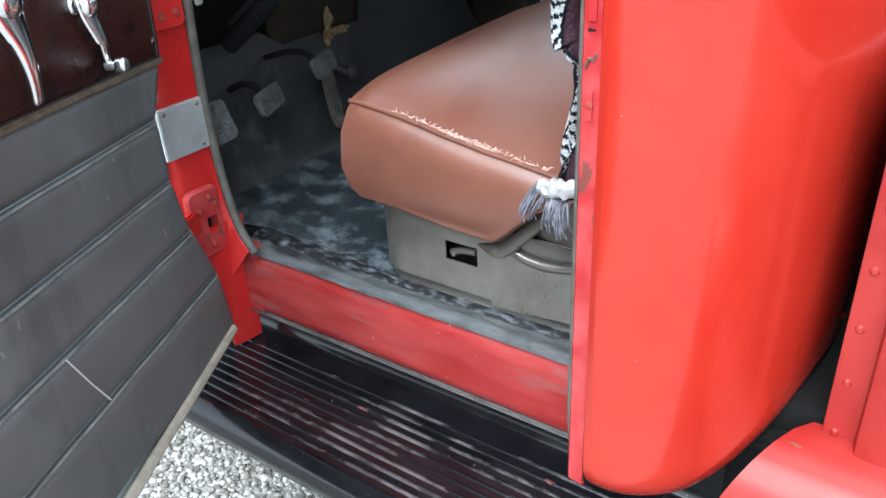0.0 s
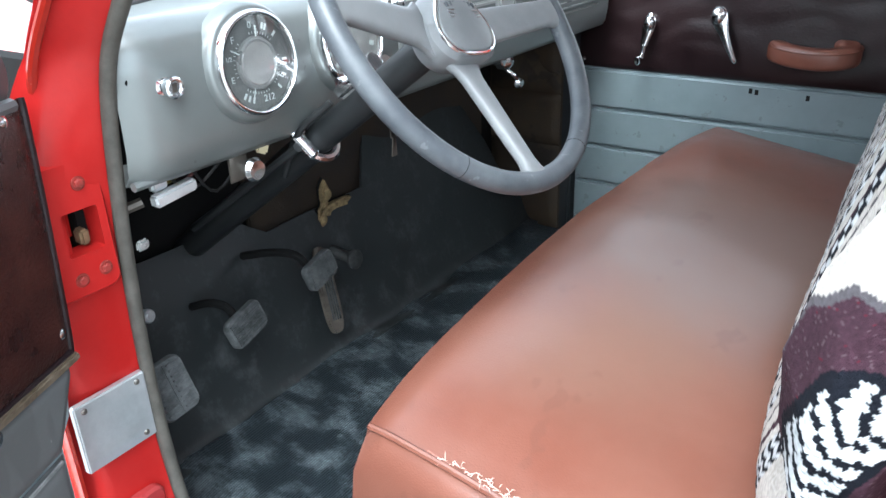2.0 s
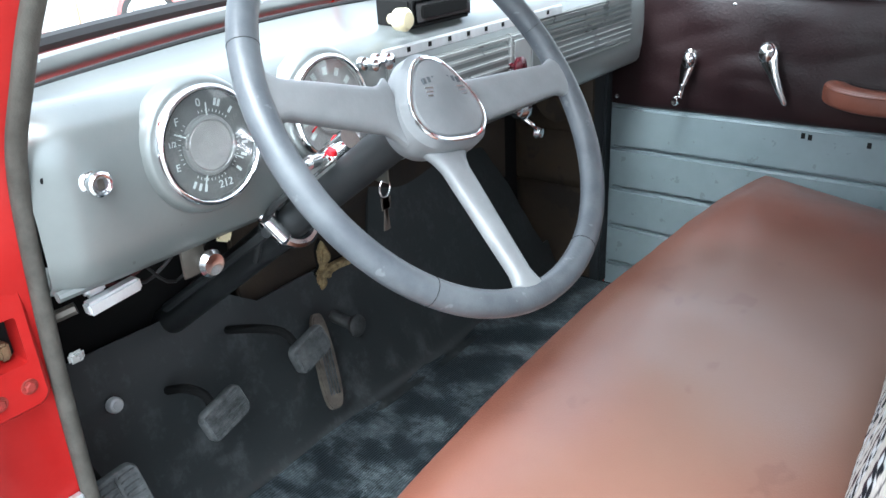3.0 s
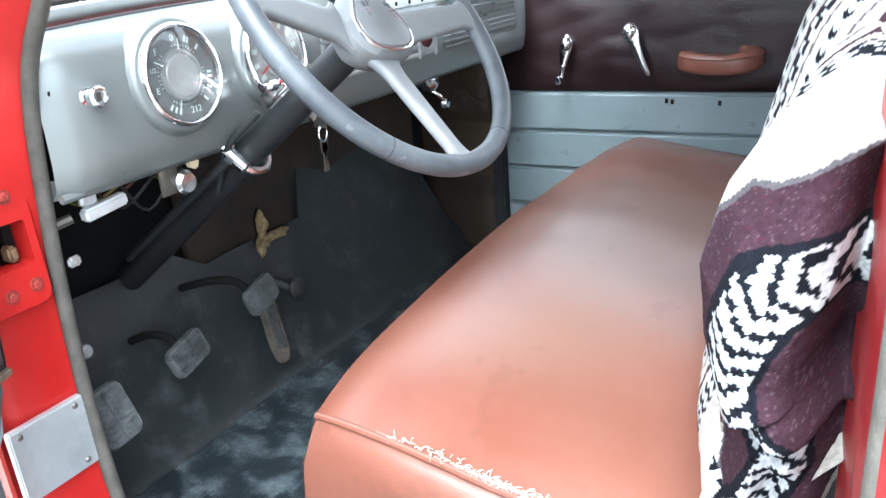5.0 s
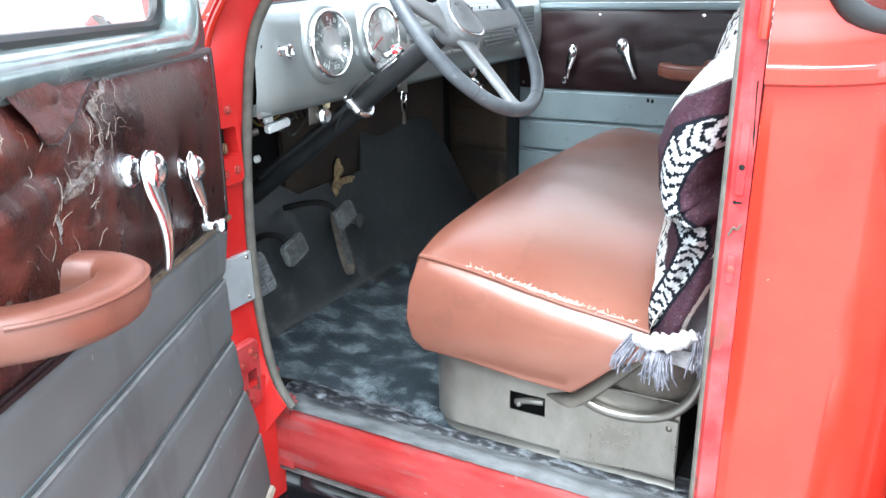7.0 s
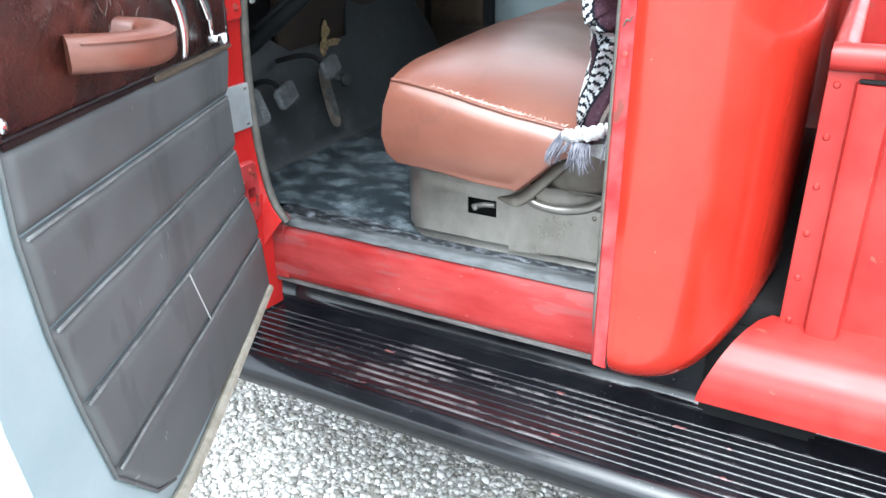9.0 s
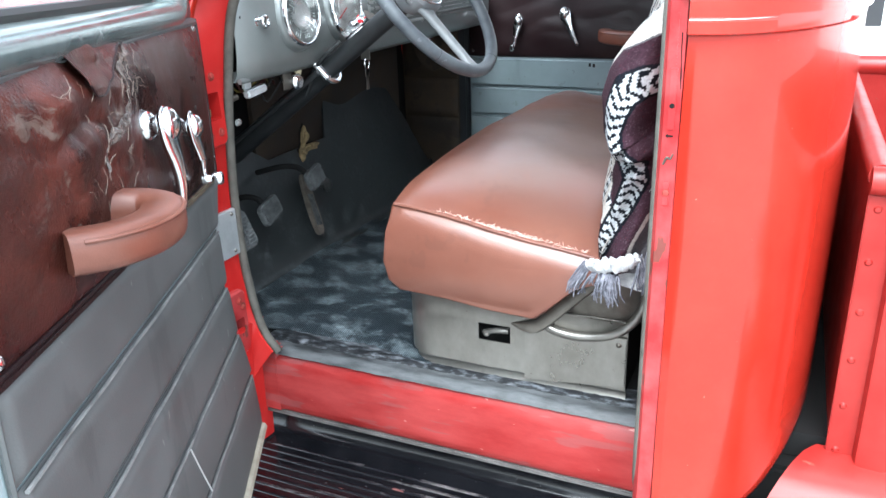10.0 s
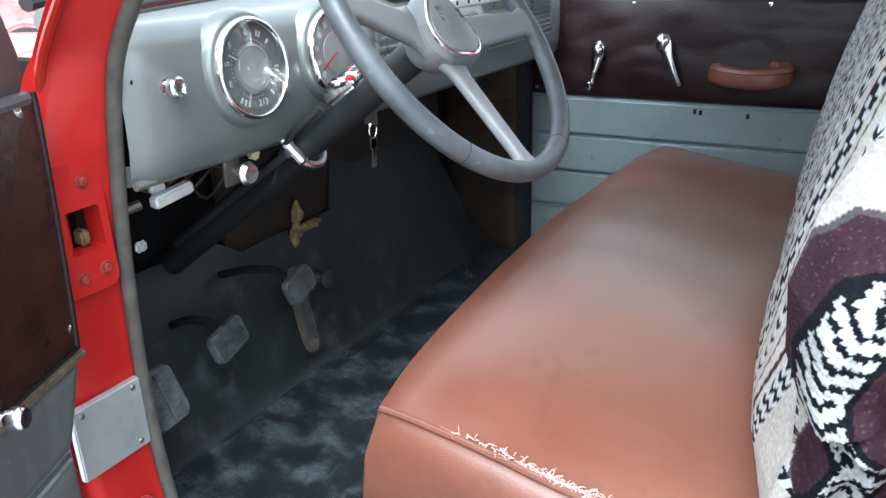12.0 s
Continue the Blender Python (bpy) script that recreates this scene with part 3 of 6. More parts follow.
def cab_plan(s, out, a=0.212, b=0.46):
    """The outline of the cab's rear corner in plan, a long quarter ellipse; s from 0 at the post to 1 on the back."""
    if s < 0.1:
        return 0.060 + s / 0.1 * 0.012, out
    th = min(1, (s - 0.1) / 0.88) * math.pi / 2
    return 0.072 + a * math.sin(th), out + b * (1 - math.cos(th)) + max(0, s - 0.98) / 0.02 * 0.02


def belt(z):
    """How far the body stands proud of the plain side at a height."""
    if z < 1.37:
        return 0.004 + 0.020 * max(0, 1 - ((z - 0.98) / 0.385) ** 2)
    if z < 1.385:
        return 0.004 + 0.012
    if z < 1.425:
        return 0.010
    return 0.006 - 0.05 * (z - 1.425)


zs = [0.560, 0.564, 0.572, 0.586, 0.602, 0.62, 0.64, 0.66, 0.68, 0.70, 0.74, 0.78, 0.88, 0.98, 1.08, 1.18, 1.26, 1.32, 1.355, 1.366, 1.369, 1.373, 1.382, 1.387, 1.392, 1.405] + [1.42 + 0.012 * k for k in range(27)]


def cab_side(u, v):
    z = zs[round(v * (len(zs) - 1))]
    out = -0.178 - belt(z) * (math.sin(min(1, u / 0.45) * math.pi / 2) if z < 1.366 else 1)
    tuck = 0.055 * max(0, (0.64 - z) / 0.080) ** 2.4
    x, y = cab_plan(u, out + tuck)
    if z < 0.70:
        k = min(1, max(0, (x - 0.14) / 0.135))
        z += (0.70 - z) / 0.140 * 0.100 * k ** 2.2
    return Vector((x, y, z))


# corner window cut out of the panel
bm = grid(90, len(zs), cab_side)
rows_z = len(zs) - 1
gone = [f for i, f in enumerate(bm.faces) if (abs((i // rows_z + 0.5) / 89 - 0.52) / 0.325) ** 4 + (abs(zs[i % rows_z] + 0.006 - 1.575) / 0.148) ** 4 < 1]
bmesh.ops.delete(bm, geom=gone, context="FACES")
part("cab_side_panel", thick(bm, -0.005), RED, truck, "glossy red cab side panel")
part("belt_stripe", thick(grid(90, 2, lambda u, v: Vector((*cab_plan(u, -0.178 - 0.0185), 1.3825 + 0.0052 * v))), 0.002), WHITE_LINE, truck, "thin white stripe along the belt line")
part("drip_moulding", tube([(0.052, -0.190, 1.415), (0.053, -0.186, 1.50), (0.05, -0.17, 1.64)], 0.006, 8), RED, truck)
WINRUBBER = mat("black_window_rubber", (0.012, 0.012, 0.012), 0.45)
cw = []
for k in range(48):
    a = 2 * math.pi * k / 48
    c, s_ = math.cos(a), math.sin(a)
    sx = 0.52 + 0.33 * math.copysign(abs(c) ** 0.5, c)
    zz = 1.575 + 0.150 * math.copysign(abs(s_) ** 0.5, s_)
    cw.append((*cab_plan(sx, -0.186 + 0.05 * (zz - 1.425)), zz))
part("corner_window_seal", tube(cw, 0.0135, 10, True), WINRUBBER, truck, "black rubber seal of the corner window")
pane = part("corner_window_glass", thick(grid(24, 12, lambda u, v: Vector((*cab_plan(0.19 + 0.66 * u, -0.180 + 0.05 * (0.30 * v)), 1.425 + 0.30 * v))), 0.004), GLASS, truck)
pane.visible_shadow = False
part("cab_far_side_panel", thick(grid(20, 12, lambda u, v: Vector((0.047 + 0.30 * u, 1.545 - 0.14 * u ** 3, 0.585 + 1.15 * v))), 0.005), RED, truck)
part("cab_back", join(box(0.276, 0.286, 0.28, 1.20, 0.70, 1.40), box(0.278, 0.290, 0.22, 1.20, 1.70, 1.78), box(0.278, 0.290, 0.20, 0.24, 1.40, 1.70), box(0.278, 0.290, 1.16, 1.20, 1.40, 1.70)), RED, truck)


def roof(u, v):
    x = -0.62 + 0.96 * u
    y = -0.03 + 1.45 * v
    e = max(abs(2 * u - 1) ** 4, abs(2 * v - 1) ** 4)
    return Vector((x, y, 1.90 - 0.14 * e))


part("cab_roof", thick(grid(20, 24, roof), 0.02), RED, truck)
part("roof_lining", thick(grid(20, 24, lambda u, v: roof(0.03 + 0.94 * u, 0.03 + 0.94 * v) - Vector((0, 0, 0.03))), 0.004), LINING, truck, "pale cloth roof lining")
for a, b, r in (((-0.93, 0.02, 1.42), (-0.62, 0.03, 1.80), 0.02), ((-0.93, 1.36, 1.42), (-0.62, 1.36, 1.80), 0.02), ((-1.09, 0.69, 1.45), (-0.66, 0.69, 1.86), 0.010)):
    part("windscreen_post", tube([a, b], r, 8), RED, truck)
# front cowl, bonnet and wings
part("cowl_side", thick(grid(10, 20, lambda u, v: Vector((-0.875 - 0.36 * u, -0.125 + 0.02 * u + 0.9 * max(0, v - 0.72) ** 2, 0.62 + 0.70 * v - 0.04 * u))), 0.005), RED, truck)
part("pillar_ridge", tube([(p.x - 0.040, -0.066 + 0.012 * min(1, max(0, (p.z - 1.40) / 0.2)), p.z) for p in ac if 1.30 < p.z], 0.006, 8), RED, truck)
part("cowl_top", thick(grid(8, 16, lambda u, v: Vector((-0.90 - 0.42 * u - 0.15 * math.sin(v * math.pi), -0.08 + 1.54 * v, 1.325 + 0.10 * math.sin(v * math.pi) ** 0.6 - 0.05 * u))), 0.005), RED, truck)
part("bonnet", thick(grid(14, 20, lambda u, v: Vector((-1.30 - 1.2 * u, 0.69 + (0.52 - 0.18 * u) * math.sin((v - 0.5) * math.pi), 1.02 + (0.34 - 0.04 * u) * math.cos((v - 0.5) * math.pi) ** 0.7 if abs(v - 0.5) < 0.499 else 1.02))), 0.005), RED, truck)
for y0, s in ((0.0, 1), (1.38, -1)):
    part("front_wing", thick(grid(20, 12, lambda u, v: Vector((-2.05 + 0.62 * math.cos(u * math.pi) * (1.1 - 0.1 * v), y0 + s * (-0.20 + 0.42 * v), 0.42 + (0.46 + 0.10 * math.sin(v * 2.2)) * math.sin(u * math.pi)))), 0.005), RED, truck)
    part("rear_wing", thick(grid(20, 10, lambda u, v: Vector((1.10 + 0.52 * math.cos(u * math.pi), y0 + s * (-0.16 + 0.22 * v), 0.42 + (0.38 + 0.06 * math.sin(v * 1.8)) * math.sin(u * math.pi)))), 0.005), RED, truck)
part("aerial", join(turned([(0, 0.0), (0.022, 0.0), (0.012, 0.05), (0.010, 0.055), (0.010, 0.065), (0.004, 0.068), (0.003, 0.5), (0, 0.5)], Matrix.Translation((-1.28, 0.335, 1.335)), 12)), CREAM, truck, "aerial on a white base")

# ---- load bed ----
BEDRED = noisy("bed_red_paint", (0.23, 0.012, 0.010), (0.30, 0.027, 0.022), 6, (0.3, 0.48), 0.05, 200, detail=10, spec=0.35)
specks(BEDRED, (0.16, 0.06, 0.045), 40, 0.70, 0.8)
part("bed_front_panel", box(0.322, 0.330, 0.062, 1.33, 0.58, 1.115), BEDRED, truck)
side = part("bed_side_panel", box(0.385, 2.3, 0.066, 0.072, 0.575, 1.12), BEDRED, truck)
part("bed_far_side_panel", box(0.33, 2.3, 1.31, 1.318, 0.58, 1.13), BEDRED, truck)
part("bed_floor", box(0.33, 2.3, 0.07, 1.32, 0.58, 0.60), RED_WORN, truck)
part("bed_tailgate", box(2.3, 2.31, 0.07, 1.32, 0.58, 1.13), BEDRED, truck)
part("bed_rail", tube([(0.318, 0.05, 1.131), (0.33, 0.05, 1.131), (2.3, 0.05, 1.131)], [0.0215, 0.0225, 0.0225], 16), BEDRED, truck, "rolled top rail of the load bed")
part("bed_far_rail", tube([(0.33, 1.33, 1.135), (2.3, 1.33, 1.135)], 0.03, 14), BEDRED, truck)
part("bed_front_rail", tube([(0.335, 0.075, 1.131), (0.335, 1.32, 1.131)], 0.020, 14), BEDRED, truck)
part("bed_flange", box(0.318, 0.385, 0.052, 0.058, 0.575, 1.108, 0.002), BEDRED, truck)
for k in range(6):
    part("flange_rivet", turned([(0, 0.004), (0.004, 0.0035), (0.0065, 0)], Matrix.Translation((0.334, 0.052, 1.085 - 0.088 * k)) @ pose(0, 0, 0, 90, 0, 0), 10), BEDRED, truck)
stake = [(0.360, 0.050), (0.364, 0.030), (0.374, 0.026), (0.404, 0.024), (0.414, 0.028), (0.420, 0.048)]
post = part("bed_stake_pocket", thick(grid(6, 8, lambda u, v: Vector((*stake[round(u * 5)], 0.573 + 0.52 * v))), 0.003), BEDRED, truck)
part("pocket_cap", box(0.364, 0.416, 0.030, 0.048, 1.094, 1.099, 0.002), DARK, post)
part("bed_seam", tube([(0.42, 0.062, 0.606), (2.2, 0.062, 0.606)], 0.005, 6), SCUFF, truck)


def apron(u, v):
    # front edge sweeps forward as it drops; a flat shoulder on top, then a soft fall to the board
    x0 = 0.205 + 0.100 * v ** 1.5
    sec = [(-0.072, 0.500), (-0.075, 0.530), (-0.070, 0.560), (-0.056, 0.590), (-0.030, 0.614), (0.004, 0.630), (0.040, 0.638), (0.066, 0.640)]
    k = v * 7
    i = min(6, int(k))
    y, z = [p + (q - p) * (k - i) for p, q in zip(sec[i], sec[i + 1])]
    return Vector((x0 + (1.5 - x0) * u, y, z))


part("bed_apron", thick(grid(24, 22, apron), 0.004), BEDRED, truck, "red apron panel between cab and running board")

# ---- bench seat ----
def seat_top(x, y):
    c = max(0.0, 1 - abs((y - 0.695) / 0.675) ** 5)
    f = max(0.0, 1 - ((x + 0.28) / 0.24) ** 4)
    return 1.022 - 0.165 * (x + 0.5) + 0.046 * c ** 0.7 * (0.35 + 0.65 * f) + 0.008 * noise.noise(Vector((x * 4, y * 4, 1))) - 0.004 * abs(noise.noise(Vector((x * 11 + y * 3, y * 6, 4))))


def seat_section(y):
    b = max(0.0, 1 - ((y - 0.695) / 0.675) ** 2)
    fx = -0.502 - 0.042 * b
    pts = [(fx + 0.008, 0.840), (fx - 0.013, 0.862), (fx - 0.020, 0.905), (fx - 0.012, 0.97), (fx - 0.001, seat_top(fx, y) - 0.012), (fx + 0.008, seat_top(fx, y))]
    for k in range(1, 15):
        x = fx + 0.008 + (0.03 - fx) * k / 14
        pts.append((x, seat_top(x, y)))
    pts += [(0.038, 0.95), (-0.06, 0.925), (-0.12, 0.90), (-0.17, 0.85), (-0.205, 0.818), (-0.30, 0.822), (-0.40, 0.834)]
    return pts


def cushion():
    ys = [0.019] * 9 + [0.0195, 0.022, 0.03] + [0.05 + 1.275 * k / 40 for k in range(41)] + [1.345, 1.36, 1.368, 1.371, 1.372]
    sc = [0.0, 0.25, 0.5, 0.65, 0.75, 0.82, 0.87, 0.905, 0.93, 0.945, 0.96, 0.985] + [1.0] * 41 + [0.985, 0.96, 0.9, 0.55, 0.0]
    bm = bmesh.new()
    rings = []
    for y, s in zip(ys, sc):
        sec = seat_section(min(1.36, max(0.03, y)))
        cx, cz = -0.29, 0.925
        if s == 0:
            rings.append([bm.verts.new((cx, y - (0.018 if y < 0.1 else 0), cz))])
        else:
            k = s if s < 0.97 else 1.0
            rings.append([bm.verts.new((cx + (x - cx) * (s + 0.02 if s >= 0.9 and s < 1 else s), y, cz + (z - cz) * (s + 0.015 if 0.9 <= s < 1 else s))) for x, z in sec])
            if y < 0.021:
                for q in rings[-1]:
                    h = min(1, max(0, (q.co.z - 0.835) / (seat_top(q.co.x, 0.03) - 0.842)))
                    q.co.y -= 0.015 * (1 - (1 - min(1, (1 - h) / 0.22)) ** 2) * (1 - 0.8 * max(0, (0.45 - h) / 0.45) ** 2) + 0.005 * math.sin(math.pi * h)
    for q, w in zip(rings, rings[1:]):
        n = max(len(q), len(w))
        for k in range(n):
            f = list(dict.fromkeys((q[k % len(q)], q[(k + 1) % len(q)], w[(k + 1) % len(w)], w[k % len(w)])))
            if len(f) > 2:
                bm.faces.new(f)
    return bm


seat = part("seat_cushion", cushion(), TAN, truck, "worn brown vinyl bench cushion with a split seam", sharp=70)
edge = [(-0.494 + 0.0258 * k, 0.019, seat_top(-0.5 + 0.0258 * k, 0.03) - 0.003) for k in range(17)]
part("piping", tube(edge, 0.0042, 8), TAN, seat)
SPLIT = noisy("split_vinyl_edge", (0.22, 0.075, 0.055), (0.36, 0.18, 0.14), 120, (0.5, 0.7), 0.4, 300)
FRAY = noisy("frayed_vinyl_edge", (0.40, 0.20, 0.155), (0.56, 0.42, 0.37), 90, (0.7, 0.9))


def fray():
    rng = random.Random(8)
    bms = []
    bm = bmesh.new()
    for i in range(300):
        t = min(1, max(0, rng.gauss(0.5, 0.24)))
        x = -0.40 + 0.285 * t
        y = 0.021 + abs(rng.gauss(0, 0.0045))
        p = Vector((x, y, seat_top(x, max(0.03, y)) + 0.001))
        d = Vector((rng.gauss(0, 1), rng.gauss(-0.2, 0.8), rng.uniform(-0.25, 0.45))).normalized() * rng.uniform(0.004, 0.011)
        w = d.cross(Vector((0, 0, 1))).normalized() * 0.0006
        up = Vector((0, 0, 0.0010))
        mid = p + d * 0.5 + Vector((0, 0, rng.uniform(0, 0.003)))
        a, b, c = [bm.verts.new(p + k) for k in (w, -w, up)]
        e, f, g = [bm.verts.new(mid + k) for k in (w, -w, up)]
        h = bm.verts.new(p + d)
        for q in ((a, b, f, e), (b, c, g, f), (c, a, e, g), (e, f, h), (f, g, h), (g, e, h)):
            bm.faces.new(q)
    return bm


tagged(part("frayed_seam", fray(), FRAY, seat, smooth=False), "frayed pale threads of the split seam", kind="stuff")
part("torn_edge", tube([(x, 0.0225 + 0.003 * math.sin(40 * x), seat_top(x, 0.03) - 0.0015) for x in [-0.42 + 0.0115 * k for k in range(27)]], [0.0012 + 0.0024 * math.sin(math.pi * k / 26) for k in range(27)], 8), SPLIT, seat)

# steel seat base with its rolled foot
def base_path(off=0.0):
    pts = [(-0.035, 0.060 - off), (-0.30, 0.058 - off), (-0.44, 0.060 - off)]
    for k in range(1, 9):
        a = k / 8 * math.pi / 2
        pts.append((-0.44 - (0.07 + off) * math.sin(a), 0.13 - (0.07 + off) * math.cos(a)))
    pts += [(-0.51 - off, 0.5), (-0.51 - off, 1.32)]
    return pts


bp = base_path()
bsec = [(0.006, 0.655), (0.010, 0.664), (0.008, 0.674), (0.0, 0.680), (0.0, 0.69), (0.0, 0.738), (0.0, 0.776), (0.0, 0.82), (-0.006, 0.828)]
bm = bmesh.new()
rows = []
dens = []
for a, b in zip(bp, bp[1:]):
    n = max(1, int(math.dist(a, b) / 0.03))
    dens += [((a[0] + (b[0] - a[0]) * k / n), (a[1] + (b[1] - a[1]) * k / n)) for k in range(n)]
dens.append(bp[-1])
for i, (x, y) in enumerate(dens):
    a, b = Vector((*dens[max(0, i - 1)], 0)), Vector((*dens[min(len(dens) - 1, i + 1)], 0))
    nrm = (b - a).cross(Vector((0, 0, -1))).normalized()
    rows.append([bm.verts.new((x - nrm.x * o, y - nrm.y * o, z)) for o, z in bsec])
for q, w in zip(rows, rows[1:]):
    for k in range(len(bsec) - 1):
        c = (q[k].co + w[k + 1].co) / 2
        if -0.335 < c.x < -0.268 and 0.738 < c.z < 0.777 and c.y < 0.1:
            continue
        bm.faces.new((q[k], q[k + 1], w[k + 1], w[k]))
base = part("seat_base", thick(bm, 0.003), GREYSTEEL, truck, "bare steel seat base with a rolled foot")
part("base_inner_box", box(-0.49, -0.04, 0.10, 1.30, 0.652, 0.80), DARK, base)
part("slide_catch", join(tube(spline([(-0.325, 0.062, 0.752), (-0.30, 0.058, 0.762), (-0.272, 0.060, 0.764)], 8), 0.006, 8), turned([(0, 0.012), (0.005, 0.010), (0.006, 0)], Matrix.Translation((-0.318, 0.064, 0.752)) @ pose(0, 0, 0, 90, 0, 0), 10)), GREYSTEEL, base)
rear = [(-0.235, 0.668), (-0.036, 0.690), (-0.036, 0.792), (-0.06, 0.794), (-0.10, 0.784), (-0.15, 0.778), (-0.19, 0.788), (-0.215, 0.800), (-0.235, 0.790)]
part("rear_plate", prism(rear, 0.004, Matrix(((1, 0, 0, 0), (0, 0, -1, 0.054), (0, 1, 0, 0), (0, 0, 0, 1))), 0.001), GREYSTEEL, base, "bare steel side plate")
for x, z in ((-0.215, 0.788), (-0.05, 0.778)):
    part("screw", turned([(0, 0.003), (0.004, 0.002), (0.0055, 0)], Matrix.Translation((x, 0.050, z)) @ pose(0, 0, 0, 90, 0, 0), 10), DARKSTEEL, base)
part("seat_pan", moved(turned([(0, 0.0), (0.10, 0.004), (0.14, 0.02), (0.155, 0.05), (0.15, 0.13), (0, 0.13)], None, 24), Matrix.Translation((-0.095, 0.20, 0.795))), DARKSTEEL, truck)
part("hinge_bar", join(tube(spline([(-0.268, 0.060, 0.786), (-0.23, 0.052, 0.787), (-0.20, 0.050, 0.80), (-0.14, 0.045, 0.862), (-0.08, 0.045, 0.925)], 20), [min(0.0145, 0.004 + 0.0018 * k) for k in range(20)], 10, flat=0.75)), DARKSTEEL, truck, "dull steel seat hinge bar")
part("pan_rim", tube(spline([(-0.205, 0.056, 0.800), (-0.17, 0.052, 0.786), (-0.12, 0.052, 0.783), (-0.065, 0.053, 0.796), (-0.028, 0.056, 0.826), (-0.010, 0.060, 0.865), (-0.004, 0.062, 0.91)], 30), 0.009, 10), GREYSTEEL, truck, "rolled steel rim round the seat pan")
part("seat_back", box(-0.045, 0.10, 0.10, 1.365, 0.93, 1.38, 0.05, 4), TAN, truck)

# ---- far door and kick panel ----
far = part("far_door", join(box(-0.90, 0.05, 1.425, 1.47, 0.62, 1.40), box(-0.90, -0.83, 1.425, 1.47, 1.40, 1.80), box(-0.02, 0.05, 1.425, 1.47, 1.40, 1.80), box(-0.90, 0.05, 1.425, 1.47, 1.76, 1.82)), BLUE_VINYL, truck)


def billow(u, v):
    x, z = -0.893 + 0.93 * u, 1.130 + 0.250 * v
    b = math.sin(math.pi * u) ** 0.3 * math.sin(math.pi * v) ** 0.5
    return Vector((x, 1.420 - 0.012 * b - 0.012 * b * noise.noise(Vector((x * 6, z * 9, 2))) - 0.006 * b * abs(noise.noise(Vector((x * 7 + z * 9, z * 15 - x * 5, 6)))), z))


part("vinyl_panel", thick(grid(110, 40, billow), 0.004), MAROON, far, "dark maroon vinyl door panel")
for k in range(5):
    z1 = 1.124 - 0.1045 * k
    part("pad", box(-0.893, 0.04, 1.409, 1.43, z1 - 0.102, z1, 0.007, 3), BLUE_VINYL, far)
part("window_garnish", join(box(-0.895, 0.05, 1.405, 1.43, 1.384, 1.404, 0.006), tube([(-0.86, 1.412, 1.413), (0.03, 1.412, 1.413)], 0.008, 8)), BLUE_VINYL, far)
part("chrome_strip", box(-0.80, 0.03, 1.408, 1.418, 1.424, 1.432, 0.003), CHROME, far)
for x, z in ((-0.88, 1.147), (-0.86, 1.366), (-0.62, 1.366), (-0.30, 1.366)):
    part("panel_screw", turned([(0, 0.005), (0.005, 0.004), (0.007, 0)], Matrix.Translation((x, 1.415, z)) @ pose(0, 0, 0, 90, 0, 0), 12), CHROME, far)
for x, z, h in ((-0.449, 1.112, 0.008), (-0.435, 1.110, 0.010), (-0.322, 1.108, 0.012)):
    part("pad_mark", box(x - 0.004, x + 0.004, 1.4075, 1.4105, z - 0.012, z), DARK, far)


def handle(m, length, knob, parent, tilt=0.0):
    """A domed chrome boss on a collar, with a bowed arm hanging from it; local x across, y out of the panel, z up."""
    k = 0.80 if knob else 1.0
    t = m @ pose(0, 0, 0, 0, tilt, 0)
    collar = turned([(0.0225 * k, -0.006), (0.0225 * k, 0.006), (0.020 * k, 0.014), (0.015 * k, 0.019), (0.0125 * k, 0.021), (0.012 * k, 0.034)], pose(0, 0, 0, -90, 0, 0), 24)
    dome = turned([(0.0, 0.026), (0.020 * k, 0.027), (0.0245 * k, 0.031), (0.0255 * k, 0.036), (0.024 * k, 0.043), (0.019 * k, 0.050), (0.011 * k, 0.0545), (0.0, 0.056)], pose(0, 0, 0, -90, 0, 0), 28)
    rows = [(0.026, 0, 0.034, 0.003, 0.002), (0.022, 0, 0.034, 0.014, 0.006), (0.010, 0, 0.035, 0.025, 0.009), (-0.006, 0, 0.036, 0.0275, 0.010), (-0.022, 0, 0.037, 0.0252, 0.011), (-0.038, 0, 0.039, 0.0205, 0.0105), (-0.055, 0, 0.041, 0.0160, 0.0098), (-0.6 * length, 0, 0.042, 0.0122, 0.0088), (-0.8 * length, 0, 0.040, 0.0095, 0.007), (-0.95 * length, 0, 0.036 if not knob else 0.040, 0.008, 0.006), (-length, 0, 0.033 if not knob else 0.040, 0.0025, 0.002)]
    fine = spline([(z, x, y) for z, x, y, a, b in rows], 48)
    size = spline([(a, b, 0) for z, x, y, a, b in rows], 48)

    def arm(u, v):
        p, q = fine[round(u * 47)], size[round(u * 47)]
        a = 2 * math.pi * v
        return Vector((p.y + q.x * k * math.cos(a), p.z + q.y * k * math.sin(a), p.x))
    ob = part("crank_handle" if knob else "latch_handle", join(moved(collar, t), moved(dome, t), moved(grid(48, 18, arm, close_v=True), t)), CHROME, parent, "chrome window crank" if knob else "chrome door latch handle")
    if knob:
        part("crank_knob", moved(turned([(0, -0.008), (0.008, -0.008), (0.008, 0.0), (0.006, 0.010), (0.0105, 0.014), (0.0115, 0.018), (0.0115, 0.028), (0.009, 0.032), (0, 0.033)], Matrix.Translation((0.001, 0.042, -length + 0.004)) @ pose(0, 0, 0, -90, 0, 0), 20), t), CHROME, ob)
    return ob


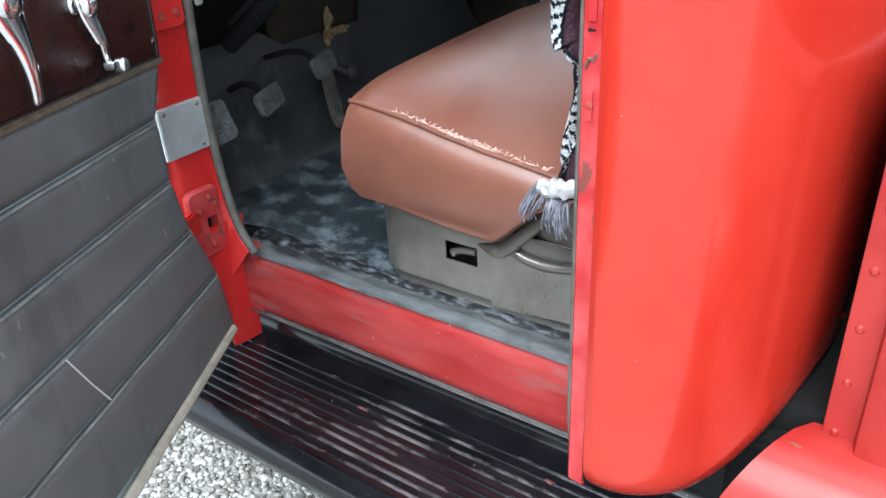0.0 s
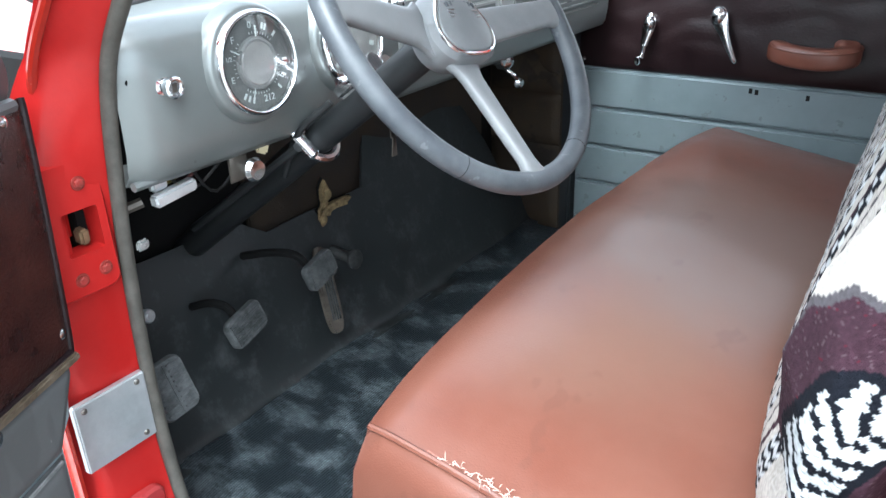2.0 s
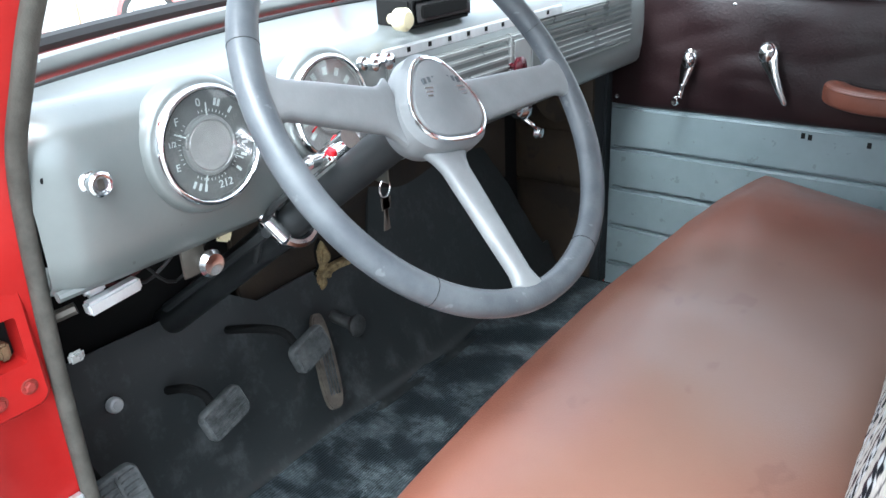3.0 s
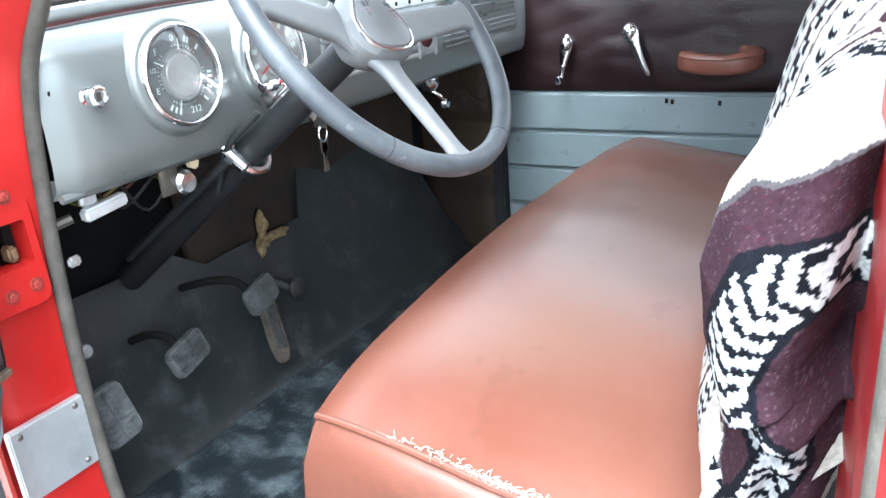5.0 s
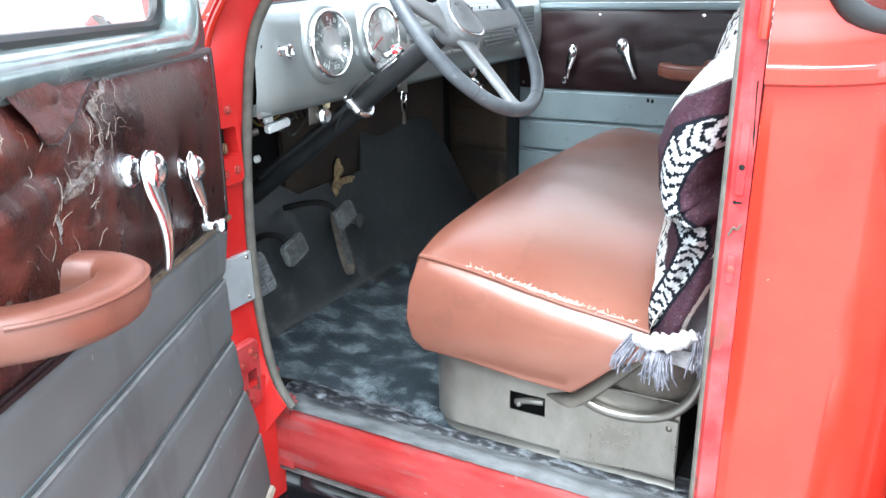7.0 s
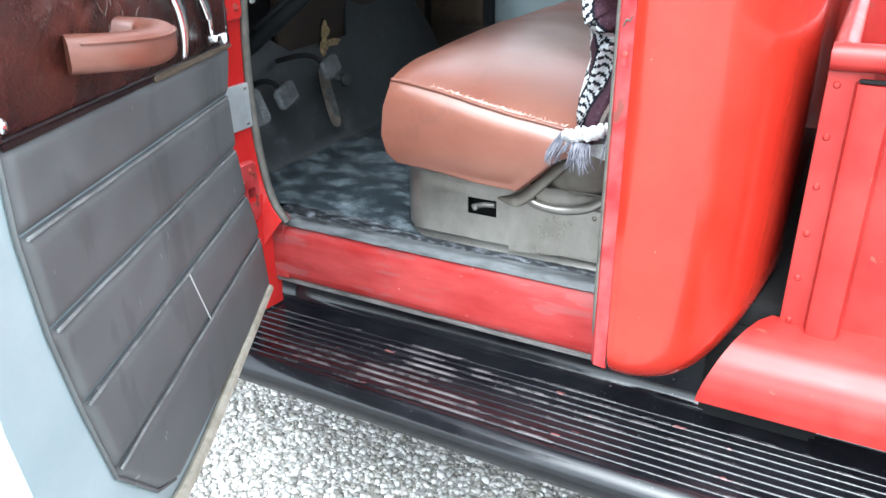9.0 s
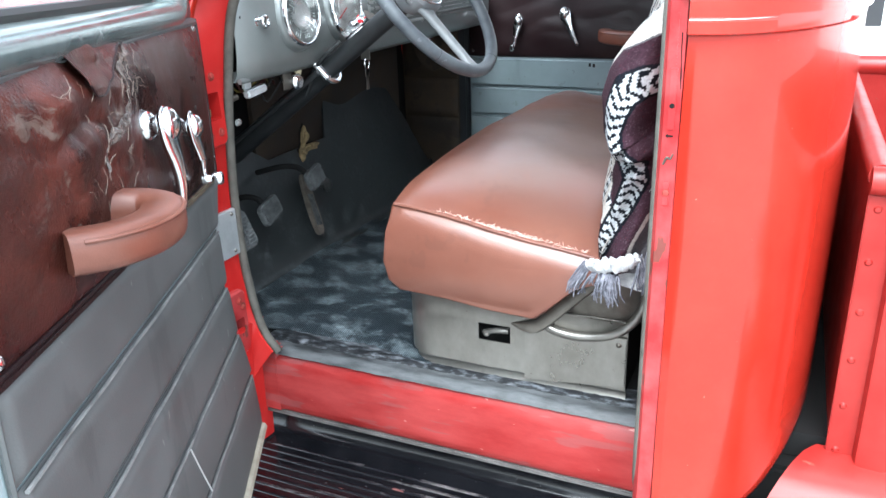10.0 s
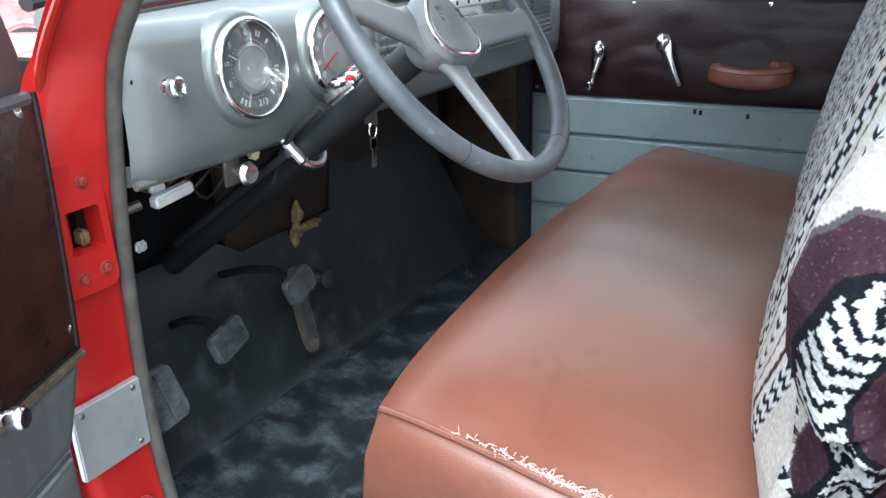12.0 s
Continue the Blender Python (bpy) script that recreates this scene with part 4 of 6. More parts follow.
def armrest(m, parent):
    path = spline([(0.085, 0.004, 0.012), (0.071, 0.028, 0.010), (0.067, 0.054, 0.006), (0.084, 0.075, 0.002), (0.118, 0.079, -0.002), (0.165, 0.070, -0.002), (0.203, 0.050, 0.0), (0.226, 0.018, 0.002)], 40)
    bm = bmesh.new()
    rings = []
    for i, p in enumerate(path):
        a, b = path[max(0, i - 1)], path[min(39, i + 1)]
        d = (b - a).normalized()
        side = d.cross(Vector((0, 0, 1))).normalized()
        w, h = 0.0245, 0.0225
        ring = []
        for k in range(20):
            t = 2 * math.pi * k / 20
            c, s = math.cos(t), math.sin(t)
            ring.append(bm.verts.new(p + side * w * math.copysign(abs(c) ** 0.55, c) + Vector((0, 0, h * math.copysign(abs(s) ** 0.6, s)))))
        rings.append(ring)
    for q, w in zip(rings, rings[1:]):
        for k in range(20):
            bm.faces.new((q[k], q[(k + 1) % 20], w[(k + 1) % 20], w[k]))
    bm.faces.new(rings[0])
    bm.faces.new(rings[-1][::-1])
    seam = []
    for i, p in enumerate(path):
        a, b = path[max(0, i - 1)], path[min(39, i + 1)]
        side = (b - a).normalized().cross(Vector((0, 0, 1))).normalized()
        seam.append(p - side * 0.0238 + Vector((0, 0, 0.013)))
    ob = part("armrest", moved(bm, m), ARM, parent, "brown vinyl armrest loop", sharp=80)
    part("armrest_piping", moved(tube(seam[5:38], 0.0026, 6), m), ARM, ob)
    return ob


handle(Matrix.Translation((-0.698, 1.408, 1.252)) @ pose(0, 0, 0, 0, 0, 180) @ Matrix.Diagonal((0.72, 0.8, 0.95, 1)), 0.098, True, far, -12)
handle(Matrix.Translation((-0.535, 1.408, 1.278)) @ pose(0, 0, 0, 0, 0, 180) @ Matrix.Diagonal((0.72, 0.8, 0.85, 1)), 0.142, False, far, 29)
armrest(Matrix.Translation((-0.185, 1.418, 1.203)) @ pose(0, 0, 0, 0, 0, 180) @ Matrix.Diagonal((0.96, 0.80, 1.05, 1)), far)
part("far_post", box(-0.93, -0.897, 1.39, 1.43, 0.64, 1.44, 0.006), RUBBER, truck)
KICK = noisy("brown_kick_board", (0.016, 0.011, 0.007), (0.055, 0.037, 0.021), 7, (0.45, 0.8), 0.4, 160, detail=10)
specks(KICK, (0.012, 0.009, 0.007), 9, 0.58, 0.7)
kick = part("far_kick_panel", box(-1.16, -0.93, 1.398, 1.43, 0.64, 1.42), KICK, truck, "stained brown fibre kick panel")
for z0, z1 in ((0.655, 0.900), (0.906, 1.045), (1.051, 1.225)):
    def board(u, v):
        x, z = -1.155 + 0.219 * u, z0 + (z1 - z0) * v
        e = min(1, min(u, 1 - u) * 12, min(v, 1 - v) * 10)
        return Vector((x, 1.396 - 0.009 * e - 0.004 * e * noise.noise(Vector((x * 12, z * 12, 7))), z))
    part("kick_pad", thick(grid(20, 14, board), 0.003), KICK, kick)
loose = spline([(-1.13, 1.39, 1.235), (-1.10, 1.372, 1.16), (-1.06, 1.360, 1.10), (-1.02, 1.372, 1.075)], 16)
part("loose_board", thick(grid(16, 8, lambda u, v: loose[round(u * 15)] + Vector((0.085 * v, 0.012 * v, 0.03 * v * u))), 0.004), KICK, kick, "curling loose brown board")
part("far_cowl_side", box(-1.25, -0.90, 1.435, 1.45, 0.60, 1.44), RED, truck)
# near-black: the shade under the dash is put into its colour
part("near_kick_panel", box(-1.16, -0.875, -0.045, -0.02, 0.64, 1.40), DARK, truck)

# ---- dashboard ----
dsec = [(-0.86, 1.262), (-0.835, 1.252), (-0.808, 1.251), (-0.799, 1.260), (-0.794, 1.29), (-0.792, 1.33), (-0.793, 1.37), (-0.798, 1.40), (-0.808, 1.418), (-0.828, 1.428), (-0.86, 1.430), (-0.90, 1.425)]


def dash_fn(u, v):
    y = 0.002 + 1.382 * v
    k = round(u * 13)
    e = max(0.0, (0.055 - y) / 0.07, (y - 1.33) / 0.055)
    vee = 0.13 * (1 - abs((y - 0.685) / 0.70) ** 1.6)
    if k < 12:
        x, z = dsec[k]
        x -= 0.042 * e ** 2
        if k == 11:
            x -= vee * 0.3
    else:
        x, z = -0.935 - vee * (0.75 if k == 12 else 1.0), 1.418 + 0.022 * (1 - e) * (1 - abs((y - 0.685) / 0.70) ** 2) - (0.004 if k == 13 else 0)
    return Vector((x, y, z))


dash = part("dashboard", thick(grid(14, 90, dash_fn), -0.004), DASH, truck, "grey painted metal dashboard", sharp=50)


def screen_line(y, dx=0.0, dz=0.0):
    vee = 0.13 * (1 - abs((y - 0.685) / 0.70) ** 1.6)
    return Vector((-0.938 - vee + dx, y, 1.420 + 0.022 * (1 - abs((y - 0.685) / 0.70) ** 2) + dz))


ys = [0.035 + 1.335 * k / 40 for k in range(41)]
strip = part("screen_garnish", tube([screen_line(y, -0.022, 0.014) for y in ys], 0.017, 10, flat=0.8), DASH, truck, "grey screen garnish strip with screws")
part("garnish_seal", tube([screen_line(y, 0.003, 0.001) for y in ys], 0.0045, 8), WINRUBBER, strip)
part("screen_seal", tube([screen_line(y, -0.050, 0.034) for y in ys], 0.011, 8), WINRUBBER, truck, "black rubber windscreen seal")
for y in (0.12, 0.24, 0.52, 0.85, 1.12):
    part("garnish_screw", turned([(0, 0.004), (0.003, 0.0035), (0.005, 0)], Matrix.Translation(screen_line(y, -0.012, 0.026)) @ pose(0, 0, 0, 0, 40, 0), 10), CHROME, strip)
FACE = Matrix(((0, 0, 1), (1, 0, 0), (0, 1, 0))).to_4x4()


def on_dash(y, z, x=-0.794):
    """Local x to the truck's right, y up, z out of the dashboard towards the seat."""
    return Matrix.Translation((x, y, z)) @ FACE


part("dash_hole", turned([(0, 0.0015), (0.0035, 0.0012), (0.004, 0)], on_dash(0.014, 1.372, -0.8055), 12), DARK, dash)
knob = part("choke_knob", turned([(0.0135, 0), (0.0135, 0.003), (0.0095, 0.005), (0.0090, 0.011), (0.0125, 0.013), (0.0132, 0.016), (0.0128, 0.020), (0.0105, 0.0222), (0.0085, 0.0215), (0.0082, 0.019), (0, 0.0188)], on_dash(0.052, 1.362), 24), CHROME, dash, "chrome dash knob")
part("knob_slot", moved(box(-0.0032, 0.0032, -0.0052, 0.0052, 0.0186, 0.0194, 0.0003), on_dash(0.052, 1.362)), DARKSTEEL, knob)
GREYTRIM = noisy("grey_trim", (0.36, 0.375, 0.37), (0.44, 0.455, 0.45), 12, (0.25, 0.4), metal=0.5)
DIAL = noisy("grey_dial", (0.15, 0.158, 0.155), (0.20, 0.21, 0.205), 30, (0.3, 0.4))
DIALMID = noisy("silver_dial_centre", (0.42, 0.42, 0.41), (0.52, 0.52, 0.51), 30, (0.3, 0.4), metal=0.4)
DIALSEC = noisy("dark_dial_sector", (0.022, 0.026, 0.024), (0.040, 0.044, 0.041), 30, (0.4, 0.5))
NUM = mat("pale_numerals", (0.74, 0.82, 0.80), 0.5)



def text_bm(body, size, m):
    cu = bpy.data.curves.new("t", "FONT")
    cu.body, cu.size, cu.align_x, cu.align_y, cu.extrude = body, size, "CENTER", "CENTER", 0.0004
    ob = bpy.data.objects.new("t", cu)
    me = bpy.data.meshes.new_from_object(ob)
    bm = bmesh.new()
    bm.from_mesh(me)
    bm.transform(m)
    bpy.data.objects.remove(ob)
    bpy.data.curves.remove(cu)
    bpy.data.meshes.remove(me)
    return bm


def gauge(y, z, left):
    m = on_dash(y, z, -0.780) @ pose(0, 0, 0, -4, 0, 0)
    # the speedometer face is silver throughout: glare on it put in as pale colour
    g = part("gauge", turned([(0, 0.0), (0.059, 0.0), (0.059, 0.006)], m, 48), DIAL if left else DIALMID, truck, "round chrome-rimmed dial with pale figures" if left else "round chrome-rimmed speedometer dial")
    part("gauge_hood", turned([(0.0785, -0.0220), (0.0765, -0.0115), (0.0740, -0.005), (0.0715, -0.001), (0.069, 0.0005), (0.063, 0.001)], m, 48), DASH, g)
    part("bezel", turned([(0.0585, 0.004), (0.0595, 0.0085), (0.0615, 0.0105), (0.0640, 0.0095), (0.0660, 0.006), (0.0665, 0.0)], m, 48), CHROME, g, "chrome bezel")
    if left:
        part("dial_centre", turned([(0, 0.005), (0.026, 0.005), (0.028, 0.003), (0.028, 0.001)], m, 40), DIALMID, g)
        part("centre_ring", turned([(0.0275, 0.003), (0.029, 0.0055), (0.032, 0.005), (0.0335, 0.001)], m, 40), GREYTRIM, g)
        for a in (72, 167, 262, 340):
            bm = grid(14, 2, lambda u, v: Vector(((0.035 + 0.0225 * v) * math.cos(radians(a - 34 + 68 * u)), (0.035 + 0.0225 * v) * math.sin(radians(a - 34 + 68 * u)), 0.0012)))
            part("dial_sector", thick(bm, 0.0006), DIALSEC, g)
        for txt, a, r, size in (("E", 198, 0.046, 0.011), ("F", 136, 0.047, 0.012), ("212", 283, 0.047, 0.0125), ("1/2", 166, 0.046, 0.008), ("0", 94, 0.047, 0.012)):
            part("numeral", text_bm(txt, size, m @ Matrix.Translation((r * math.cos(radians(a)), r * math.sin(radians(a)), 0.0022))), NUM, g, smooth=False)
        for a in (232, 241, 250, 312, 333, 350, 357, 42, 62, 68):
            part("figure_bar", moved(box(-0.0016, 0.0016, -0.004, 0.004, 0.0020, 0.0024), m @ pose(0, 0, 0, 0, 0, a - 90) @ Matrix.Translation((0, 0.047, 0))), NUM, g, smooth=False)
        for a in list(range(42, 104, 7)) + list(range(134, 202, 8)) + list(range(232, 294, 7)) + list(range(310, 372, 7)):
            part("dial_tick", moved(box(-0.0004, 0.0004, -0.0014, 0.0014, 0.0020, 0.0024), m @ pose(0, 0, 0, 0, 0, a - 90) @ Matrix.Translation((0, 0.0375, 0))), NUM, g, smooth=False)
        for a in (152, 84, 327, 248):
            part("pointer", moved(box(-0.0007, 0.0007, 0.030, 0.046, 0.0034, 0.0042), m @ pose(0, 0, 0, 0, 0, a - 90)), NUM, g, smooth=False)
    else:
        part("dial_centre", turned([(0, 0.003), (0.030, 0.003), (0.031, 0.001)], m, 40), DIALMID, g)
        for k in range(11):
            a = 220 - 26 * k
            part("figure_bar", moved(box(-0.0035, 0.0035, -0.005, 0.005, 0.0012, 0.0018), m @ pose(0, 0, 0, 0, 0, a - 90) @ Matrix.Translation((0, 0.045, 0))), NUM, g, smooth=False)
        part("pointer", moved(box(-0.001, 0.001, 0.0, 0.045, 0.004, 0.005), m @ pose(0, 0, 0, 0, 0, 120)), REDPLASTIC, g, smooth=False)
    gl = part("gauge_glass", turned([(0, 0.0125), (0.03, 0.0115), (0.059, 0.0085), (0.059, 0.0078), (0.03, 0.0108), (0, 0.0118)], m, 40), GLASS, g)
    gl.visible_shadow = False


gauge(0.183, 1.366, True)
gauge(0.368, 1.366, False)

# middle of the dashboard: chrome strip, slatted grille, radio, knobs
strip2 = part("name_strip", moved(box(-0.245, 0.245, -0.008, 0.008, 0.0, 0.006, 0.002), on_dash(0.732, 1.408)), SATIN, truck, "bright strip with worn marks")
for k in range(9):
    part("strip_mark", moved(box(-0.004, 0.003, -0.003, 0.004, 0.006, 0.0068), on_dash(0.54 + 0.048 * k, 1.408)), DARK, strip2, smooth=False)
grille = part("speaker_grille", moved(box(-0.19, 0.19, -0.045, 0.045, -0.004, 0.001), on_dash(0.68, 1.345)), DARK, truck, "slatted metal speaker grille")
for k in range(6):
    part("grille_slat", moved(box(-0.185, 0.185, -0.0042, 0.0042, 0.001, 0.009, 0.003), on_dash(0.68, 1.385 - 0.0155 * k)), GREYTRIM, grille)
for y in (0.495, 0.80, 0.865):
    part("grille_bar", moved(box(-0.004, 0.004, -0.046, 0.046, 0.001, 0.010, 0.002), on_dash(y, 1.345)), GREYTRIM, grille)
part("ash_tray", moved(box(-0.028, 0.028, -0.036, 0.036, 0.001, 0.011, 0.004), on_dash(0.833, 1.345)), GREYTRIM, grille)
ribs = part("glovebox_door", moved(box(-0.19, 0.19, -0.05, 0.05, -0.002, 0.003, 0.002), on_dash(1.085, 1.352)), GREYTRIM, truck, "ribbed grey glovebox door")
for k in range(9):
    part("door_rib", moved(box(-0.187, 0.187, -0.0032, 0.0032, 0.003, 0.008, 0.0025), on_dash(1.085, 1.396 - 0.011 * k)), GREYTRIM, ribs)
part("lighter_knob", turned([(0.006, 0), (0.006, 0.02), (0.016, 0.022), (0.017, 0.028), (0.012, 0.032), (0, 0.033)], on_dash(0.80, 1.338), 20), mat("dark_red_plastic", (0.05, 0.006, 0.01), 0.25), truck, "dark red knob")
for y in (0.447, 0.474):
    part("switch_knob", turned([(0.009, 0), (0.009, 0.008), (0.0055, 0.01), (0.0055, 0.016), (0.011 if y > 0.46 else 0.008, 0.019), (0.011 if y > 0.46 else 0.008, 0.028), (0.004, 0.031), (0, 0.031)], on_dash(y, 1.405), 16), CHROME, truck, "small chrome switch knob")
radio = part("radio_set", moved(box(-0.075, 0.075, -0.022, 0.022, -0.05, 0.018, 0.005, 3), on_dash(0.64, 1.452, -0.82)), DARK, truck, "small dark radio with a chrome rim")
part("radio_rim", moved(box(-0.068, 0.068, -0.016, 0.016, 0.016, 0.022, 0.003), on_dash(0.64, 1.452, -0.82)), CHROME, radio)
part("radio_window", moved(box(-0.055, 0.055, -0.009, 0.009, 0.021, 0.024, 0.002), on_dash(0.64, 1.452, -0.82)), DARK, radio)
part("radio_knob", turned([(0.007, 0), (0.007, 0.012), (0.015, 0.014), (0.016, 0.028), (0.011, 0.034), (0, 0.035)], on_dash(0.530, 1.450, -0.81), 20), CREAM, radio, "cream knob")

# under the dashboard
part("parcel_lip", tube([(-0.815, -0.0 + 1.36 * k / 20, 1.250) for k in range(21)], 0.006, 8), DASH, dash)
br = part("release_bracket", moved(box(-0.016, 0.016, -0.026, 0.02, 0.0, 0.003, 0.001), on_dash(0.158, 1.236, -0.815)), DARKSTEEL, truck, "steel bracket with a round chrome knob")
part("release_knob", turned([(0.006, 0), (0.006, 0.012), (0.015, 0.014), (0.017, 0.022), (0.013, 0.028), (0.005, 0.027), (0, 0.026)], on_dash(0.168, 1.226, -0.815), 20), CHROME, br)
part("brake_release", join(moved(box(-0.032, 0.032, -0.008, 0.008, 0.0, 0.016, 0.003), on_dash(0.062, 1.222, -0.835) @ pose(0, 0, 0, 0, 0, 6)), moved(box(-0.014, 0.010, 0.004, 0.035, -0.008, 0.004, 0.004), on_dash(0.05, 1.222, -0.835))), SATIN, truck, "bright T-shaped pull handle")
part("white_clip", moved(box(-0.010, 0.012, -0.008, 0.008, 0, 0.008, 0.003), on_dash(0.205, 1.243, -0.82) @ pose(0, 0, 0, 0, 0, -25)), CREAM, truck, "small white plastic clip")
part("post_clip", box(-0.845, -0.838, 0.004, 0.022, 1.158, 1.172, 0.003), GREYTRIM, truck)
for i, (c, a) in enumerate((((0.10, 0.08, 0.01), 0.0), ((0.06, 0.01, 0.01), 0.02), ((0.01, 0.01, 0.01), 0.05), ((0.012, 0.012, 0.012), 0.09))):
    part("wire", tube(spline([(-0.86, 0.02 + a, 1.245), (-0.88, 0.08 + a, 1.215 - a * 0.4), (-0.87, 0.15 + a, 1.235), (-0.93, 0.25 + a, 1.20)], 16), 0.0022, 6), mat("wire_cover", c, 0.5), truck)
part("cable_sheath", tube(spline([(-0.85, 0.03, 1.215), (-0.87, 0.0, 1.205), (-0.95, 0.0, 1.17), (-1.10, 0.06, 1.1)], 16), 0.007, 8), DARKSTEEL, truck)
part("heater_tap", join(turned([(0.02, 0), (0.021, 0.02), (0.012, 0.028), (0, 0.03)], on_dash(0.90, 1.238, -0.84), 16), turned([(0.012, 0), (0.012, 0.03), (0, 0.034)], on_dash(0.865, 1.245, -0.84), 12)), CHROME, truck, "chrome heater control")
part("heater_lever", join(tube(spline([(-0.835, 0.905, 1.222), (-0.815, 0.915, 1.205), (-0.812, 0.93, 1.190)], 8), 0.004, 8), turned([(0.009, -0.004), (0.012, 0.0), (0.009, 0.010), (0, 0.012)], on_dash(0.932, 1.186, -0.815), 14), moved(box(-0.012, 0.030, -0.010, 0.012, -0.004, 0.004, 0.003), on_dash(0.905, 1.232, -0.83))), CHROME, truck, "small chrome heater lever")

# ---- steering ----
COLGREY = noisy("dark_grey_column", (0.010, 0.011, 0.012), (0.022, 0.024, 0.025), 10, (0.4, 0.55), spec=0.35)
W = Vector((-0.549, 0.295, 1.410))
AX = Vector((0.81, 0, 0.586))
WM = Matrix.Translation(W) @ Matrix(((0, -0.586, 0.81), (1, 0, 0), (0, 0.81, 0.586))).to_4x4() @ pose(0, 0, 0, 0, 0, -10)
ring = [(0.213 * math.cos(a), 0.213 * math.sin(a), 0.012) for a in [2 * math.pi * k / 96 for k in range(96)]]
wheel = part("steering_wheel", moved(tube(ring, 0.0135, 14, True), WM), RIMGREY, truck, "worn grey three-spoke steering wheel")


for deg in (22, 71, 163, 236, 301):
    a = radians(deg)
    cr = [(math.cos(a) * (0.213 + 0.0135 * math.cos(b)), math.sin(a) * (0.213 + 0.0135 * math.cos(b)), 0.012 + 0.0135 * math.sin(b)) for b in [2 * math.pi * k / 20 for k in range(20)]]
    part("rim_crack", moved(tube(cr, 0.0004, 5, True), WM), COLGREY, wheel)


def spoke(ang, w0, w1):
    ca, sa = math.cos(radians(ang)), math.sin(radians(ang))

    def fn(u, v):
        r = 0.045 + 0.163 * u
        w = w0 + (w1 - w0) * min(1, u * 1.15) + 0.012 * max(0, (u - 0.85) / 0.15) ** 2 + 0.012 * max(0, (0.15 - u) / 0.15) ** 2
        t = 2 * math.pi * v
        c, s = math.cos(t), math.sin(t)
        q = w * math.copysign(abs(c) ** 0.7, c)
        h = 0.0085 * math.copysign(abs(s) ** 0.7, s) - 0.016 + 0.030 * u
        return Vector((r * ca - q * sa, r * sa + q * ca, h))
    return moved(grid(16, 20, fn, close_v=True), WM)


for ang, w0, w1 in ((4, 0.026, 0.019), (176, 0.026, 0.019), (-90, 0.018, 0.012)):
    part("wheel_spoke", spoke(ang, w0, w1), WHEELGREY, wheel)


def tri_ring(r, z, n=48):
    return [((r * (1 - 0.10 * math.sin(3 * a))) * math.cos(a) * 1.05, (r * (1 - 0.10 * math.sin(3 * a))) * math.sin(a), z) for a in [2 * math.pi * k / n for k in range(n)]]


def loft(rings):
    bm = bmesh.new()
    vs = [[bm.verts.new(p) for p in r] for r in rings]
    for q, w in zip(vs, vs[1:]):
        for k in range(len(q)):
            bm.faces.new((q[k], q[(k + 1) % len(q)], w[(k + 1) % len(w)], w[k]))
    bm.faces.new(vs[-1])
    return bm


HM = WM @ Matrix.Translation((0.006, 0, -0.018)) @ Matrix.Diagonal((0.86, 0.86, 1, 1))
part("wheel_hub", moved(loft([tri_ring(0.034, -0.035), tri_ring(0.056, -0.02), tri_ring(0.064, 0.0), tri_ring(0.062, 0.016), tri_ring(0.052, 0.024)]), HM), WHEELGREY, wheel)
cap = part("horn_button", moved(loft([tri_ring(0.052, 0.020), tri_ring(0.048, 0.027), tri_ring(0.036, 0.031), tri_ring(0.018, 0.033), tri_ring(0.004, 0.0335)]), HM), WHEELGREY, wheel, "grey horn button with a chrome rim")
part("horn_rim", moved(tube(tri_ring(0.0525, 0.0235), 0.0032, 8, True), HM), CHROME, cap)
for k in range(8):
    part("button_mark", moved(box(-0.0022, 0.0022, -0.0035, 0.0035, 0.0290, 0.0318), HM @ Matrix.Translation((-0.028 + 0.008 * k, 0.026 - 0.0008 * (k - 3.5) ** 2 * 0.3, 0))), RIMGREY, cap, smooth=False)
for k in range(3):
    part("button_line", moved(box(-0.033, 0.033, -0.0008, 0.0008, 0.0300, 0.0322), HM @ Matrix.Translation((0, 0.014 - 0.005 * k, 0))), CHROME, cap, smooth=False)
column = part("steering_column", tube([W - AX * 0.02, W - AX * 0.30, W - AX * 0.302, W - AX * 0.84], [0.022, 0.022, 0.025, 0.025], 20), COLGREY, truck, "dark grey steering column")
CM = Matrix.Translation(W - AX * 0.30) @ Matrix(((0, -0.586, 0.81), (1, 0, 0), (0, 0.81, 0.586))).to_4x4()
part("column_clamp", join(moved(tube([(0.030 * math.cos(a), 0.030 * math.sin(a), 0) for a in [2 * math.pi * k / 24 for k in range(24)]], 0.007, 8, True), CM), moved(turned([(0, 0), (0.008, 0), (0.008, 0.012), (0.011, 0.014), (0.011, 0.05), (0.007, 0.054), (0, 0.055)], Matrix.Translation((-0.040, 0.030, 0.0)) @ pose(0, 0, 0, 90, 0, 18), 16), CM)), CHROME, column, "chrome column clamp")
part("clutch_rod", tube([W - AX * 0.30 + Vector((0, -0.045, 0.0)), W - AX * 0.62 + Vector((0, -0.05, 0.01))], 0.007, 8), COLGREY, truck)
IM = Matrix.Translation(W - AX * 0.205 + Vector((0, 0.01, 0.038))) @ Matrix(((0, -0.586, 0.81), (1, 0, 0), (0, 0.81, 0.586))).to_4x4()
ind = part("turn_signal_switch", moved(box(-0.03, 0.045, -0.014, 0.010, -0.03, 0.03, 0.006, 3), IM), CHROME, truck, "chrome turn signal switch with red lenses")
